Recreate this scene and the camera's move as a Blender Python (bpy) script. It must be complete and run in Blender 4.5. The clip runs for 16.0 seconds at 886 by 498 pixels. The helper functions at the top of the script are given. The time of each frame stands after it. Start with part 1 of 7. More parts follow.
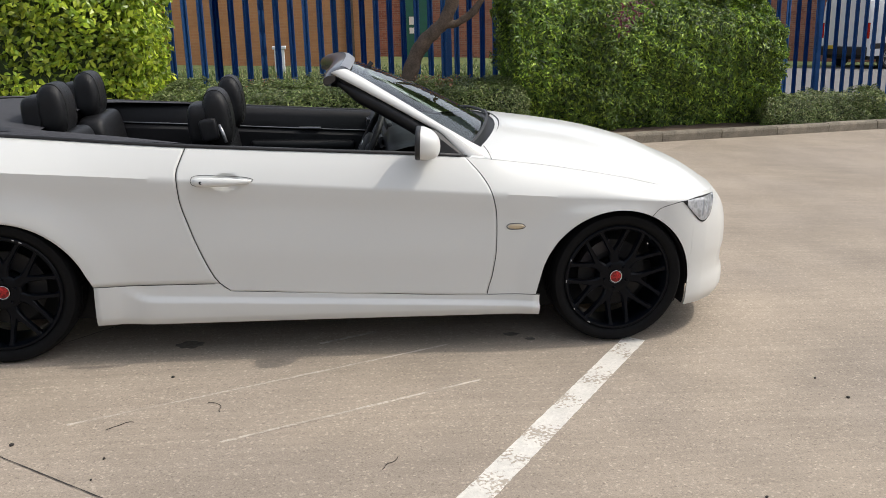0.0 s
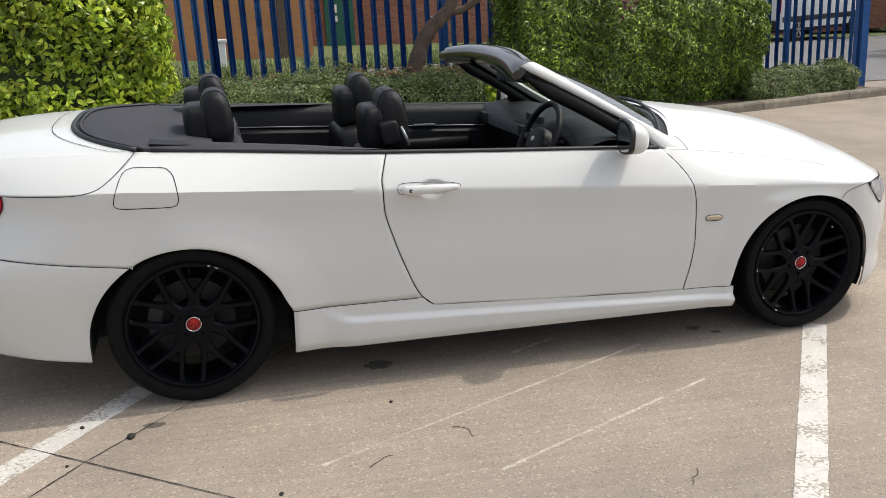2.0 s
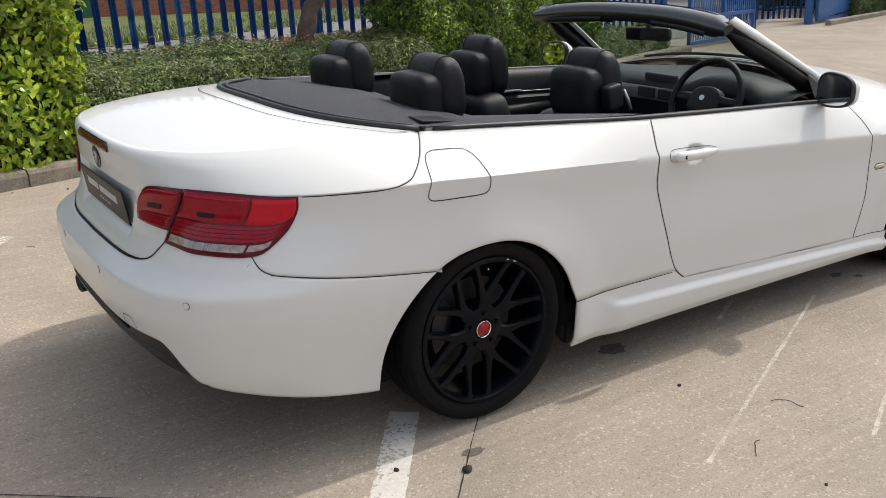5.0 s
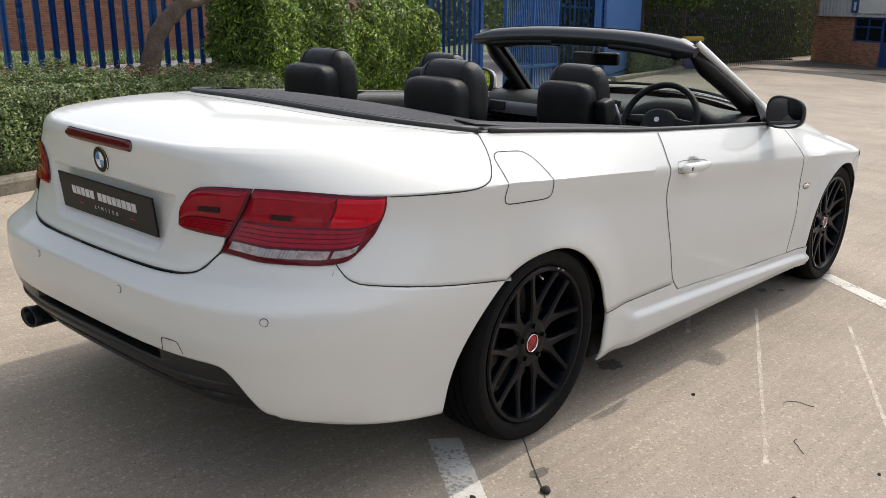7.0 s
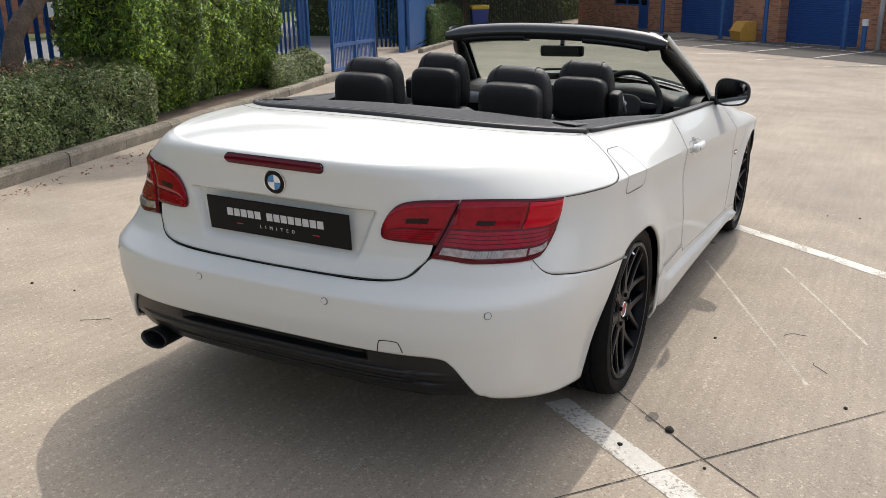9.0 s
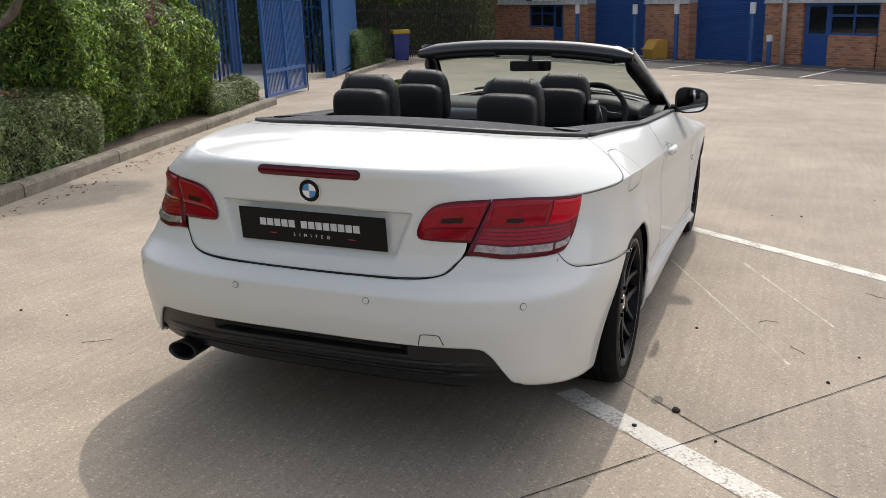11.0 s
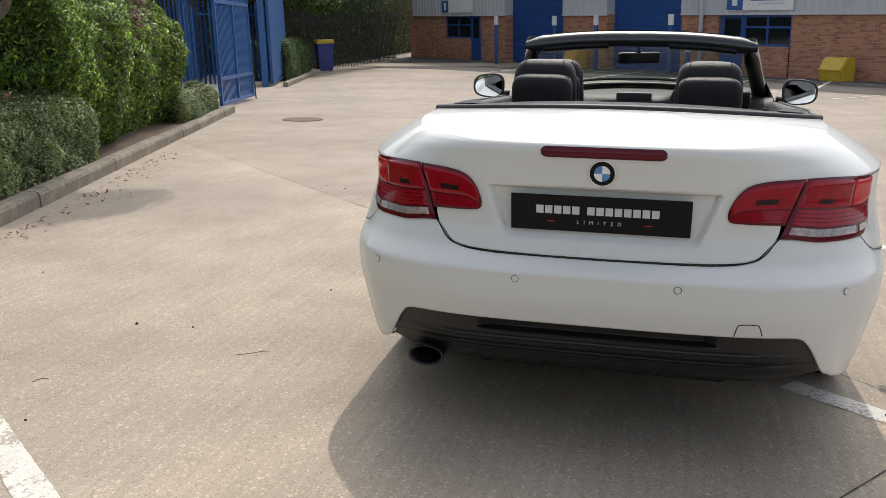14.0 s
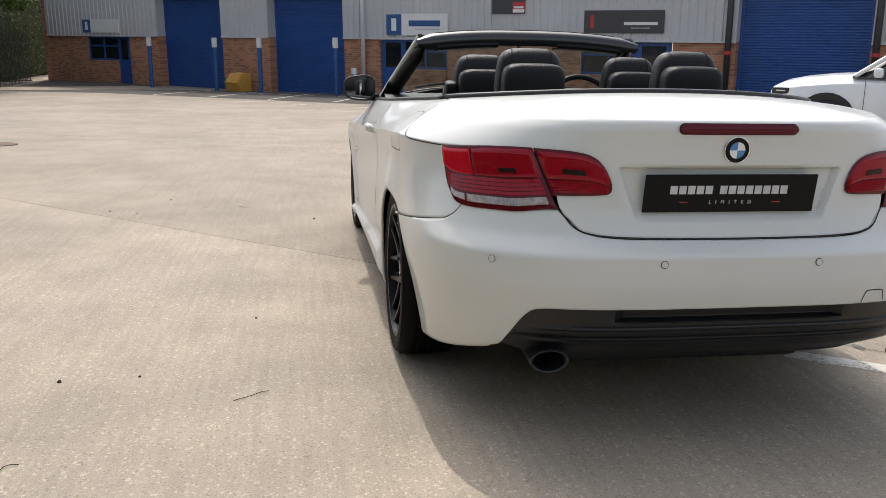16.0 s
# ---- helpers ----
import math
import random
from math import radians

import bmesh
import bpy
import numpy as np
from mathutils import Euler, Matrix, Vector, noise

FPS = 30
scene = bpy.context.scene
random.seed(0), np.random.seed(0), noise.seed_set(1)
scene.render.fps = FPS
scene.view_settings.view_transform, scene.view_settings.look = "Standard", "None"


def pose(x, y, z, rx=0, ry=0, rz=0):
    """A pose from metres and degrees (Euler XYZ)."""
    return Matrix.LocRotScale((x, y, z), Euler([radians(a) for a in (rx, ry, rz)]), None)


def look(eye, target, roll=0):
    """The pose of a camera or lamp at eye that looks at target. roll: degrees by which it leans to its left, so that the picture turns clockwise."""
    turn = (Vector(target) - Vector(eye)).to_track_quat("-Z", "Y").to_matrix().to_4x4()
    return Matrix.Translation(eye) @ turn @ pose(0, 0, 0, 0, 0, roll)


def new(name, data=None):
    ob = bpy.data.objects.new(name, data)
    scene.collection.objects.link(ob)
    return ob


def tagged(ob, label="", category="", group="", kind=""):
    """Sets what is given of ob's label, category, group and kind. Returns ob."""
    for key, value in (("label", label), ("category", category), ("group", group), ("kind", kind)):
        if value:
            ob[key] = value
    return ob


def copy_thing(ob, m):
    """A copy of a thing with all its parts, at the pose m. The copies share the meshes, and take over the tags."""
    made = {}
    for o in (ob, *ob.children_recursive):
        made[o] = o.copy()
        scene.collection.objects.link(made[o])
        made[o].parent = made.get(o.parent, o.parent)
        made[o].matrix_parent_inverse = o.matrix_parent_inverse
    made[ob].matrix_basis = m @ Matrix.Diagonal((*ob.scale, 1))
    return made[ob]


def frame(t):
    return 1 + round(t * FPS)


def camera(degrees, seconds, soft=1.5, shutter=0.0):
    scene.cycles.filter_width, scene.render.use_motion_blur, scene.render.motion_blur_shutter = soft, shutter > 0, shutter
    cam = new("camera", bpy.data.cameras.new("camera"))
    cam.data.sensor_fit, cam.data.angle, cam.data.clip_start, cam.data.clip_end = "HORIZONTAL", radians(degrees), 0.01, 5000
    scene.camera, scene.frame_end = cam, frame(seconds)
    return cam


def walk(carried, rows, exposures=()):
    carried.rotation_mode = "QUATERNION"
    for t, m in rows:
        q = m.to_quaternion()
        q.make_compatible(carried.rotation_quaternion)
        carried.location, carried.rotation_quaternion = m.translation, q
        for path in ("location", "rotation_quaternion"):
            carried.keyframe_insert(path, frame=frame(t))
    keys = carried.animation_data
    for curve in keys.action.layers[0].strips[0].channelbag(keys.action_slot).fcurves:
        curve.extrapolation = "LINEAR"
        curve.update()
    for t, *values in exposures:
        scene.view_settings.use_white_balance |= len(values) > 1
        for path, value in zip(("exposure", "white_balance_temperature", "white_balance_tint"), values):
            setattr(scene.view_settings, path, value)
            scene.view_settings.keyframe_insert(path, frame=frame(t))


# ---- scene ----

# Car frame: x forward, y to the car's left, z up, origin under the rear axle. The yard falls gently, so the car stands tilted.
YARD_UP = Vector((0.04195, -0.02297, 0.99886))
TILT = Vector((0, 0, 1)).rotation_difference(YARD_UP).to_matrix().to_4x4()
cam = camera(53.1, 16.0, soft=0.6)
PATH = [
    (0, (1.338, -4.702, 1.574), (1.623, -2.798, 1.034), 1.2),
    (0.5, (1.005, -4.675, 1.561), (1.344, -2.78, 1.019), 0.5),
    (1, (0.698, -4.514, 1.573), (1.069, -2.623, 1.036), 0.6),
    (1.5, (0.38, -4.379, 1.588), (0.812, -2.504, 1.04), -0.0),
    (2, (0.086, -4.215, 1.577), (0.592, -2.366, 1.009), -0.4),
    (2.5, (-0.16, -3.992, 1.576), (0.379, -2.155, 0.999), -0.0),
    (3, (-0.434, -3.804, 1.588), (0.193, -1.993, 1.015), 0.4),
    (3.5, (-0.707, -3.612, 1.597), (0.02, -1.841, 1.017), 0.5),
    (4, (-1.019, -3.391, 1.566), (-0.243, -1.647, 0.97), 0.3),
    (4.5, (-1.369, -3.182, 1.555), (-0.446, -1.529, 0.913), 0.3),
    (5, (-1.651, -3.018, 1.511), (-0.58, -1.452, 0.88), -0.1),
    (7.5, (-2.356, -2.147, 1.29), (-0.811, -0.985, 0.776), 3.0),
    (8, (-2.58, -1.94, 1.324), (-0.965, -0.896, 0.776), 2.6),
    (8.5, (-2.888, -1.778, 1.39), (-1.216, -0.829, 0.837), 1.8),
    (9, (-3.087, -1.599, 1.433), (-1.36, -0.756, 0.879), 1.4),
    (11.5, (-3.436, -1.266, 1.378), (-1.612, -0.617, 0.875), -0.1),
    (12, (-3.497, -1.113, 1.344), (-1.656, -0.527, 0.825), 0.2),
    (12.5, (-3.535, -1.012, 1.337), (-1.681, -0.456, 0.832), 1.2),
    (13, (-3.56, -0.851, 1.311), (-1.709, -0.279, 0.813), 1.0),
    (13.5, (-3.536, -0.537, 1.29), (-1.678, 0.027, 0.813), 0.8),
    (14, (-3.553, -0.169, 1.266), (-1.667, 0.3, 0.796), 0.5),
    (14.5, (-3.532, 0.216, 1.225), (-1.606, 0.489, 0.76), -0.3),
    (15, (-3.465, 0.59, 1.167), (-1.511, 0.632, 0.744), 0.4),
    (15.5, (-3.459, 0.946, 1.146), (-1.506, 0.776, 0.747), -0.1),
    (16, (-3.325, 1.227, 1.098), (-1.392, 0.909, 0.694), 1.0),
]
EXPOSURES = [(0.0, -0.40), (2.0, -0.34), (3.5, -0.26), (5.0, -0.28), (9.0, -0.26), (12.5, -0.38), (13.5, -0.32), (15.0, -0.18), (16.0, -0.22)]
walk(cam, [(t, TILT @ look(eye, target, roll)) for t, eye, target, roll in PATH], EXPOSURES)

# ---- light ----
SUN_WAY = (TILT.to_3x3() @ Vector((0.67, 0.045, 0.97))).normalized()
world = bpy.data.worlds.new("sky")
scene.world = world
world.use_nodes = True
wn = world.node_tree.nodes
sky = wn.new("ShaderNodeTexSky")
sky.sky_type = 'NISHITA'
sky.sun_disc = False
sky.sun_elevation = math.asin(SUN_WAY.z)
sky.sun_rotation = math.atan2(SUN_WAY.x, SUN_WAY.y)
sky.air_density, sky.dust_density, sky.ozone_density = 1.0, 3.0, 1.0
hazy = wn.new("ShaderNodeHueSaturation")      # thin haze over the blue
hazy.inputs["Saturation"].default_value = 0.46
world.node_tree.links.new(sky.outputs[0], hazy.inputs["Color"])
world.node_tree.links.new(hazy.outputs[0], wn["Background"].inputs[0])
wn["Background"].inputs[1].default_value = 0.30
sun = new("sun", bpy.data.lights.new("sun", 'SUN'))
sun.data.energy, sun.data.angle, sun.data.color = 2.6, radians(0.6), (1.0, 0.945, 0.85)
sun.matrix_world = look(SUN_WAY * 60, (0, 0, 0))

# ---- materials ----
def mat(name, color, rough=0.6, metal=0.0, vary=0.12, scale=6.0, bump=0.0, bump_scale=40.0, coat=0.0, fine=60.0, spec=0.5, island=0.0, object_random=0.0):
    """A surface with variation at two scales (patches and grain), in metres."""
    m = bpy.data.materials.new(name)
    m.use_nodes = True
    nt = m.node_tree
    n, l = nt.nodes, nt.links
    b = n["Principled BSDF"]
    b.inputs["Roughness"].default_value = rough
    b.inputs["Metallic"].default_value = metal
    b.inputs["Coat Weight"].default_value = coat
    b.inputs["Coat Roughness"].default_value = 0.04
    b.inputs["Specular IOR Level"].default_value = spec
    tc = n.new("ShaderNodeTexCoord")
    a = n.new("ShaderNodeTexNoise"); a.inputs["Scale"].default_value = scale; a.inputs["Detail"].default_value = 4
    c = n.new("ShaderNodeTexNoise"); c.inputs["Scale"].default_value = fine; c.inputs["Detail"].default_value = 2
    l.new(tc.outputs["Object"], a.inputs["Vector"]); l.new(tc.outputs["Object"], c.inputs["Vector"])
    mix = n.new("ShaderNodeMath"); mix.operation = 'ADD'
    l.new(a.outputs["Fac"], mix.inputs[0]); l.new(c.outputs["Fac"], mix.inputs[1])
    last = mix.outputs[0]
    lo, hi = 0.7, 1.3
    ramp = n.new("ShaderNodeMapRange")
    ramp.inputs["From Min"].default_value, ramp.inputs["From Max"].default_value = lo, hi
    ramp.inputs["To Min"].default_value, ramp.inputs["To Max"].default_value = 1 - vary, 1 + vary
    l.new(last, ramp.inputs["Value"])
    value = ramp.outputs["Result"]
    for amount, node, out in ((island, "ShaderNodeNewGeometry", "Random Per Island"), (object_random, "ShaderNodeObjectInfo", "Random")):
        if amount:
            g = n.new(node)
            r = n.new("ShaderNodeMapRange")
            r.inputs["To Min"].default_value, r.inputs["To Max"].default_value = 1 - amount, 1 + amount
            l.new(g.outputs[out], r.inputs["Value"])
            mm = n.new("ShaderNodeMath"); mm.operation = 'MULTIPLY'
            l.new(value, mm.inputs[0]); l.new(r.outputs["Result"], mm.inputs[1])
            value = mm.outputs[0]
    col = n.new("ShaderNodeVectorMath"); col.operation = 'SCALE'
    col.inputs[0].default_value = color[:3]
    l.new(value, col.inputs["Scale"])
    l.new(col.outputs[0], b.inputs["Base Color"])
    if bump:
        t = n.new("ShaderNodeTexNoise"); t.inputs["Scale"].default_value = bump_scale; t.inputs["Detail"].default_value = 3
        l.new(tc.outputs["Object"], t.inputs["Vector"])
        bp = n.new("ShaderNodeBump"); bp.inputs["Strength"].default_value = bump; bp.inputs["Distance"].default_value = 0.01
        l.new(t.outputs["Fac"], bp.inputs["Height"]); l.new(bp.outputs[0], b.inputs["Normal"])
    return m

def concrete(name, base, warm):
    """Weathered yard concrete: aggregate speckle, broom marks, broad stains and wheel tracks."""
    m = bpy.data.materials.new(name)
    m.use_nodes = True
    nt = m.node_tree
    n, l = nt.nodes, nt.links
    b = n["Principled BSDF"]
    b.inputs["Roughness"].default_value = 0.85
    tc = n.new("ShaderNodeTexCoord")
    def nz(scale, detail, stretch=None, rot=0.0):
        t = n.new("ShaderNodeTexNoise"); t.inputs["Scale"].default_value = scale; t.inputs["Detail"].default_value = detail
        if stretch:
            mp = n.new("ShaderNodeMapping"); mp.inputs["Scale"].default_value = stretch; mp.inputs["Rotation"].default_value = (0, 0, rot)
            l.new(tc.outputs["Object"], mp.inputs[0]); l.new(mp.outputs[0], t.inputs["Vector"])
        else:
            l.new(tc.outputs["Object"], t.inputs["Vector"])
        return t.outputs["Fac"]
    def rng(src, a, z, lo, hi):
        r = n.new("ShaderNodeMapRange"); r.inputs["From Min"].default_value = a; r.inputs["From Max"].default_value = z
        r.inputs["To Min"].default_value = lo; r.inputs["To Max"].default_value = hi
        l.new(src, r.inputs["Value"]); return r.outputs["Result"]
    def mul(p, q):
        r = n.new("ShaderNodeMath"); r.operation = 'MULTIPLY'; l.new(p, r.inputs[0]); l.new(q, r.inputs[1]); return r.outputs[0]
    broad = rng(nz(0.45, 5), 0.35, 0.65, 0.88, 1.09)
    patch = rng(nz(2.3, 6), 0.35, 0.65, 0.91, 1.07)
    streak = rng(nz(1.0, 4, (1.6, 34, 1), 0.5), 0.35, 0.65, 0.94, 1.05)
    grain = rng(nz(150, 2), 0.3, 0.7, 0.87, 1.13)
    grit = rng(nz(420, 1), 0.3, 0.7, 0.86, 1.14)
    dark = rng(nz(60, 2), 0.68, 0.76, 1.0, 0.80)
    def stones(scale, a_, z_, lo, hi):
        t = n.new("ShaderNodeTexVoronoi"); t.inputs["Scale"].default_value = scale
        l.new(tc.outputs["Object"], t.inputs["Vector"])
        sp = n.new("ShaderNodeSeparateColor"); l.new(t.outputs["Color"], sp.inputs[0])
        return rng(sp.outputs[0], a_, z_, lo, hi)
    pale = stones(120, 0.88, 0.99, 1.0, 1.42)
    dim = stones(150, 0.90, 0.99, 1.0, 0.72)
    v = mul(mul(mul(broad, patch), mul(streak, grain)), mul(mul(grit, dark), mul(pale, dim)))
    # the ground beyond the diagonal joint is paler than the rest
    beyond = n.new("ShaderNodeVectorMath"); beyond.operation = 'DOT_PRODUCT'; beyond.inputs[1].default_value = (-0.7265, 0.6874, 0)
    l.new(tc.outputs["Object"], beyond.inputs[0])
    v = mul(v, rng(beyond.outputs["Value"], -0.572, -0.562, 0.94, 1.09))
    mixc = n.new("ShaderNodeMix"); mixc.data_type = 'RGBA'
    mixc.inputs["A"].default_value = (*base, 1); mixc.inputs["B"].default_value = (*warm, 1)
    l.new(rng(nz(0.8, 4), 0.4, 0.6, 0, 1), mixc.inputs["Factor"])
    col = n.new("ShaderNodeVectorMath"); col.operation = 'SCALE'
    l.new(mixc.outputs["Result"], col.inputs[0]); l.new(v, col.inputs["Scale"])
    l.new(col.outputs[0], b.inputs["Base Color"])
    bp = n.new("ShaderNodeBump"); bp.inputs["Strength"].default_value = 0.35; bp.inputs["Distance"].default_value = 0.004
    l.new(nz(220, 2), bp.inputs["Height"]); l.new(bp.outputs[0], b.inputs["Normal"])
    return m

def glass(name, tint, rough=0.0, alpha_mix=0.85):
    m = bpy.data.materials.new(name)
    m.use_nodes = True
    n, l = m.node_tree.nodes, m.node_tree.links
    n.remove(n["Principled BSDF"])
    tr = n.new("ShaderNodeBsdfTransparent"); tr.inputs[0].default_value = (*tint, 1)
    gl = n.new("ShaderNodeBsdfGlossy"); gl.inputs["Roughness"].default_value = rough
    lw = n.new("ShaderNodeLayerWeight"); lw.inputs[0].default_value = 0.5
    pw = n.new("ShaderNodeMath"); pw.operation = 'POWER'; pw.inputs[1].default_value = 4.5
    l.new(lw.outputs["Facing"], pw.inputs[0])
    fr = n.new("ShaderNodeMath"); fr.operation = 'MULTIPLY_ADD'; fr.inputs[1].default_value = 0.9; fr.inputs[2].default_value = 0.045
    l.new(pw.outputs[0], fr.inputs[0])
    mx = n.new("ShaderNodeMixShader")
    l.new(fr.outputs[0], mx.inputs[0]); l.new(tr.outputs[0], mx.inputs[1]); l.new(gl.outputs[0], mx.inputs[2])
    l.new(mx.outputs[0], n["Material Output"].inputs[0])
    return m

def leaf_mat(name, color, vary, trans=0.35, rough=0.45, yellow=(0.0, 0.0, 0.0), amount=0.0):
    """Leaf: diffuse and translucent, with each leaf its own shade."""
    m = bpy.data.materials.new(name)
    m.use_nodes = True
    n, l = m.node_tree.nodes, m.node_tree.links
    b = n["Principled BSDF"]
    b.inputs["Roughness"].default_value = rough
    g = n.new("ShaderNodeNewGeometry")
    tc = n.new("ShaderNodeTexCoord")
    t = n.new("ShaderNodeTexNoise"); t.inputs["Scale"].default_value = 2.2; t.inputs["Detail"].default_value = 3
    l.new(tc.outputs["Object"], t.inputs["Vector"])
    r = n.new("ShaderNodeMapRange"); r.inputs["To Min"].default_value = 1 - vary; r.inputs["To Max"].default_value = 1 + vary
    l.new(g.outputs["Random Per Island"], r.inputs["Value"])
    r2 = n.new("ShaderNodeMapRange"); r2.inputs["From Min"].default_value = 0.35; r2.inputs["From Max"].default_value = 0.65
    r2.inputs["To Min"].default_value = 0.75; r2.inputs["To Max"].default_value = 1.25
    l.new(t.outputs["Fac"], r2.inputs["Value"])
    mm = n.new("ShaderNodeMath"); mm.operation = 'MULTIPLY'; l.new(r.outputs["Result"], mm.inputs[0]); l.new(r2.outputs["Result"], mm.inputs[1])
    mx = n.new("ShaderNodeMix"); mx.data_type = 'RGBA'
    mx.inputs["A"].default_value = (*color, 1)
    mx.inputs["B"].default_value = (*(yellow if amount else color), 1)
    pw = n.new("ShaderNodeMath"); pw.operation = 'GREATER_THAN'; pw.inputs[1].default_value = 1 - amount
    fr = n.new("ShaderNodeMath"); fr.operation = 'FRACT'
    ml = n.new("ShaderNodeMath"); ml.operation = 'MULTIPLY'; ml.inputs[1].default_value = 17.3
    l.new(g.outputs["Random Per Island"], ml.inputs[0]); l.new(ml.outputs[0], fr.inputs[0]); l.new(fr.outputs[0], pw.inputs[0])
    l.new(pw.outputs[0], mx.inputs["Factor"])
    col = n.new("ShaderNodeVectorMath"); col.operation = 'SCALE'
    l.new(mx.outputs["Result"], col.inputs[0]); l.new(mm.outputs[0], col.inputs["Scale"])
    l.new(col.outputs[0], b.inputs["Base Color"])
    tl = n.new("ShaderNodeBsdfTranslucent"); l.new(col.outputs[0], tl.inputs[0])
    ms = n.new("ShaderNodeMixShader"); ms.inputs[0].default_value = trans
    l.new(b.outputs[0], ms.inputs[1]); l.new(tl.outputs[0], ms.inputs[2])
    l.new(ms.outputs[0], n["Material Output"].inputs[0])
    return m

M = {}
M["yard"] = concrete("yard_concrete", (0.300, 0.250, 0.198), (0.322, 0.266, 0.205))
M["road"] = mat("road_asphalt", (0.16, 0.155, 0.15), 0.9, vary=0.15, scale=0.8, bump=0.3, bump_scale=150)
M["apron"] = mat("apron_dark_ground", (0.078, 0.068, 0.060), 0.95, vary=0.18, scale=0.6, bump=0.3, bump_scale=150)
M["soil"] = mat("soil", (0.09, 0.06, 0.04), 0.95, vary=0.3, scale=9, bump=0.8, bump_scale=30)
M["kerb"] = mat("kerb_concrete", (0.195, 0.168, 0.128), 0.9, vary=0.4, scale=7, bump=0.5, bump_scale=90, object_random=0.1)
def worn_paint(name, paint, bare, keep=0.98, gone=1.18):
    """Road paint rubbed through to the concrete in specks and patches."""
    m = mat(name, paint, 0.8, vary=0.12, scale=9, bump=0.4, bump_scale=200)
    n, l = m.node_tree.nodes, m.node_tree.links
    tc = n.new("ShaderNodeTexCoord")
    a = n.new("ShaderNodeTexNoise"); a.inputs["Scale"].default_value = 70; a.inputs["Detail"].default_value = 3
    b = n.new("ShaderNodeTexNoise"); b.inputs["Scale"].default_value = 6; b.inputs["Detail"].default_value = 4
    l.new(tc.outputs["Object"], a.inputs["Vector"]); l.new(tc.outputs["Object"], b.inputs["Vector"])
    s = n.new("ShaderNodeMath"); s.operation = 'ADD'; l.new(a.outputs["Fac"], s.inputs[0]); l.new(b.outputs["Fac"], s.inputs[1])
    r = n.new("ShaderNodeMapRange"); r.inputs["From Min"].default_value = keep; r.inputs["From Max"].default_value = gone
    l.new(s.outputs[0], r.inputs["Value"])
    mx = n.new("ShaderNodeMix"); mx.data_type = 'RGBA'; mx.inputs["A"].default_value = (*paint, 1); mx.inputs["B"].default_value = (*bare, 1)
    l.new(r.outputs["Result"], mx.inputs["Factor"])
    for node in n:
        if node.bl_idname == "ShaderNodeVectorMath":
            l.new(mx.outputs["Result"], node.inputs[0])
    return m
M["paint_line"] = worn_paint("worn_white_road_paint", (0.62, 0.59, 0.535), (0.36, 0.31, 0.25), 1.04, 1.14)
M["scratch"] = worn_paint("pale_scrape", (0.50, 0.44, 0.365), (0.33, 0.28, 0.222), 0.88, 1.16)
M["joint"] = mat("joint_sealant", (0.030, 0.026, 0.022), 0.9, vary=0.3, scale=20)
M["oil"] = mat("oil_stained_concrete", (0.105, 0.088, 0.070), 0.7, vary=0.4, scale=40)
M["fence_blue"] = mat("blue_powder_coat", (0.017, 0.090, 0.27), 0.45, vary=0.18, scale=5, coat=0.15)
M["dark_steel"] = mat("dark_steel_paint", (0.028, 0.024, 0.026), 0.55, vary=0.2)
M["grass"] = mat("grass_ground", (0.095, 0.125, 0.036), 0.95, vary=0.45, scale=1.6, bump=0.8, bump_scale=60)
M["bark"] = mat("bark", (0.105, 0.075, 0.055), 0.95, vary=0.35, scale=12, bump=1.0, bump_scale=35)
M["leaf_laurel"] = leaf_mat("laurel_leaf", (0.22, 0.32, 0.030), 0.55, 0.40, 0.33, (0.48, 0.56, 0.06), 0.42)
M["leaf_hedge"] = leaf_mat("hedge_leaf", (0.095, 0.165, 0.024), 0.75, 0.20, 0.38, (0.29, 0.40, 0.045), 0.32)
M["leaf_cover"] = leaf_mat("cover_leaf", (0.115, 0.165, 0.042), 0.6, 0.22, 0.45, (0.24, 0.27, 0.10), 0.30)
M["leaf_tree"] = leaf_mat("tree_leaf", (0.07, 0.12, 0.028), 0.5, 0.35, 0.5, (0.13, 0.19, 0.05), 0.2)
M["leaf_grass"] = leaf_mat("grass_blade", (0.11, 0.16, 0.04), 0.5, 0.3, 0.5, (0.26, 0.26, 0.10), 0.3)
M["leaf_dry"] = leaf_mat("dry_leaf", (0.24, 0.11, 0.05), 0.4, 0.2, 0.6)
M["leaf_red"] = leaf_mat("red_leaf", (0.12, 0.025, 0.04), 0.4, 0.3, 0.5)
# dark colour stands in for the shade deep between the leaves
M["hedge_core"] = mat("hedge_inner_shade", (0.026, 0.040, 0.012), 0.95, vary=0.4, scale=8)
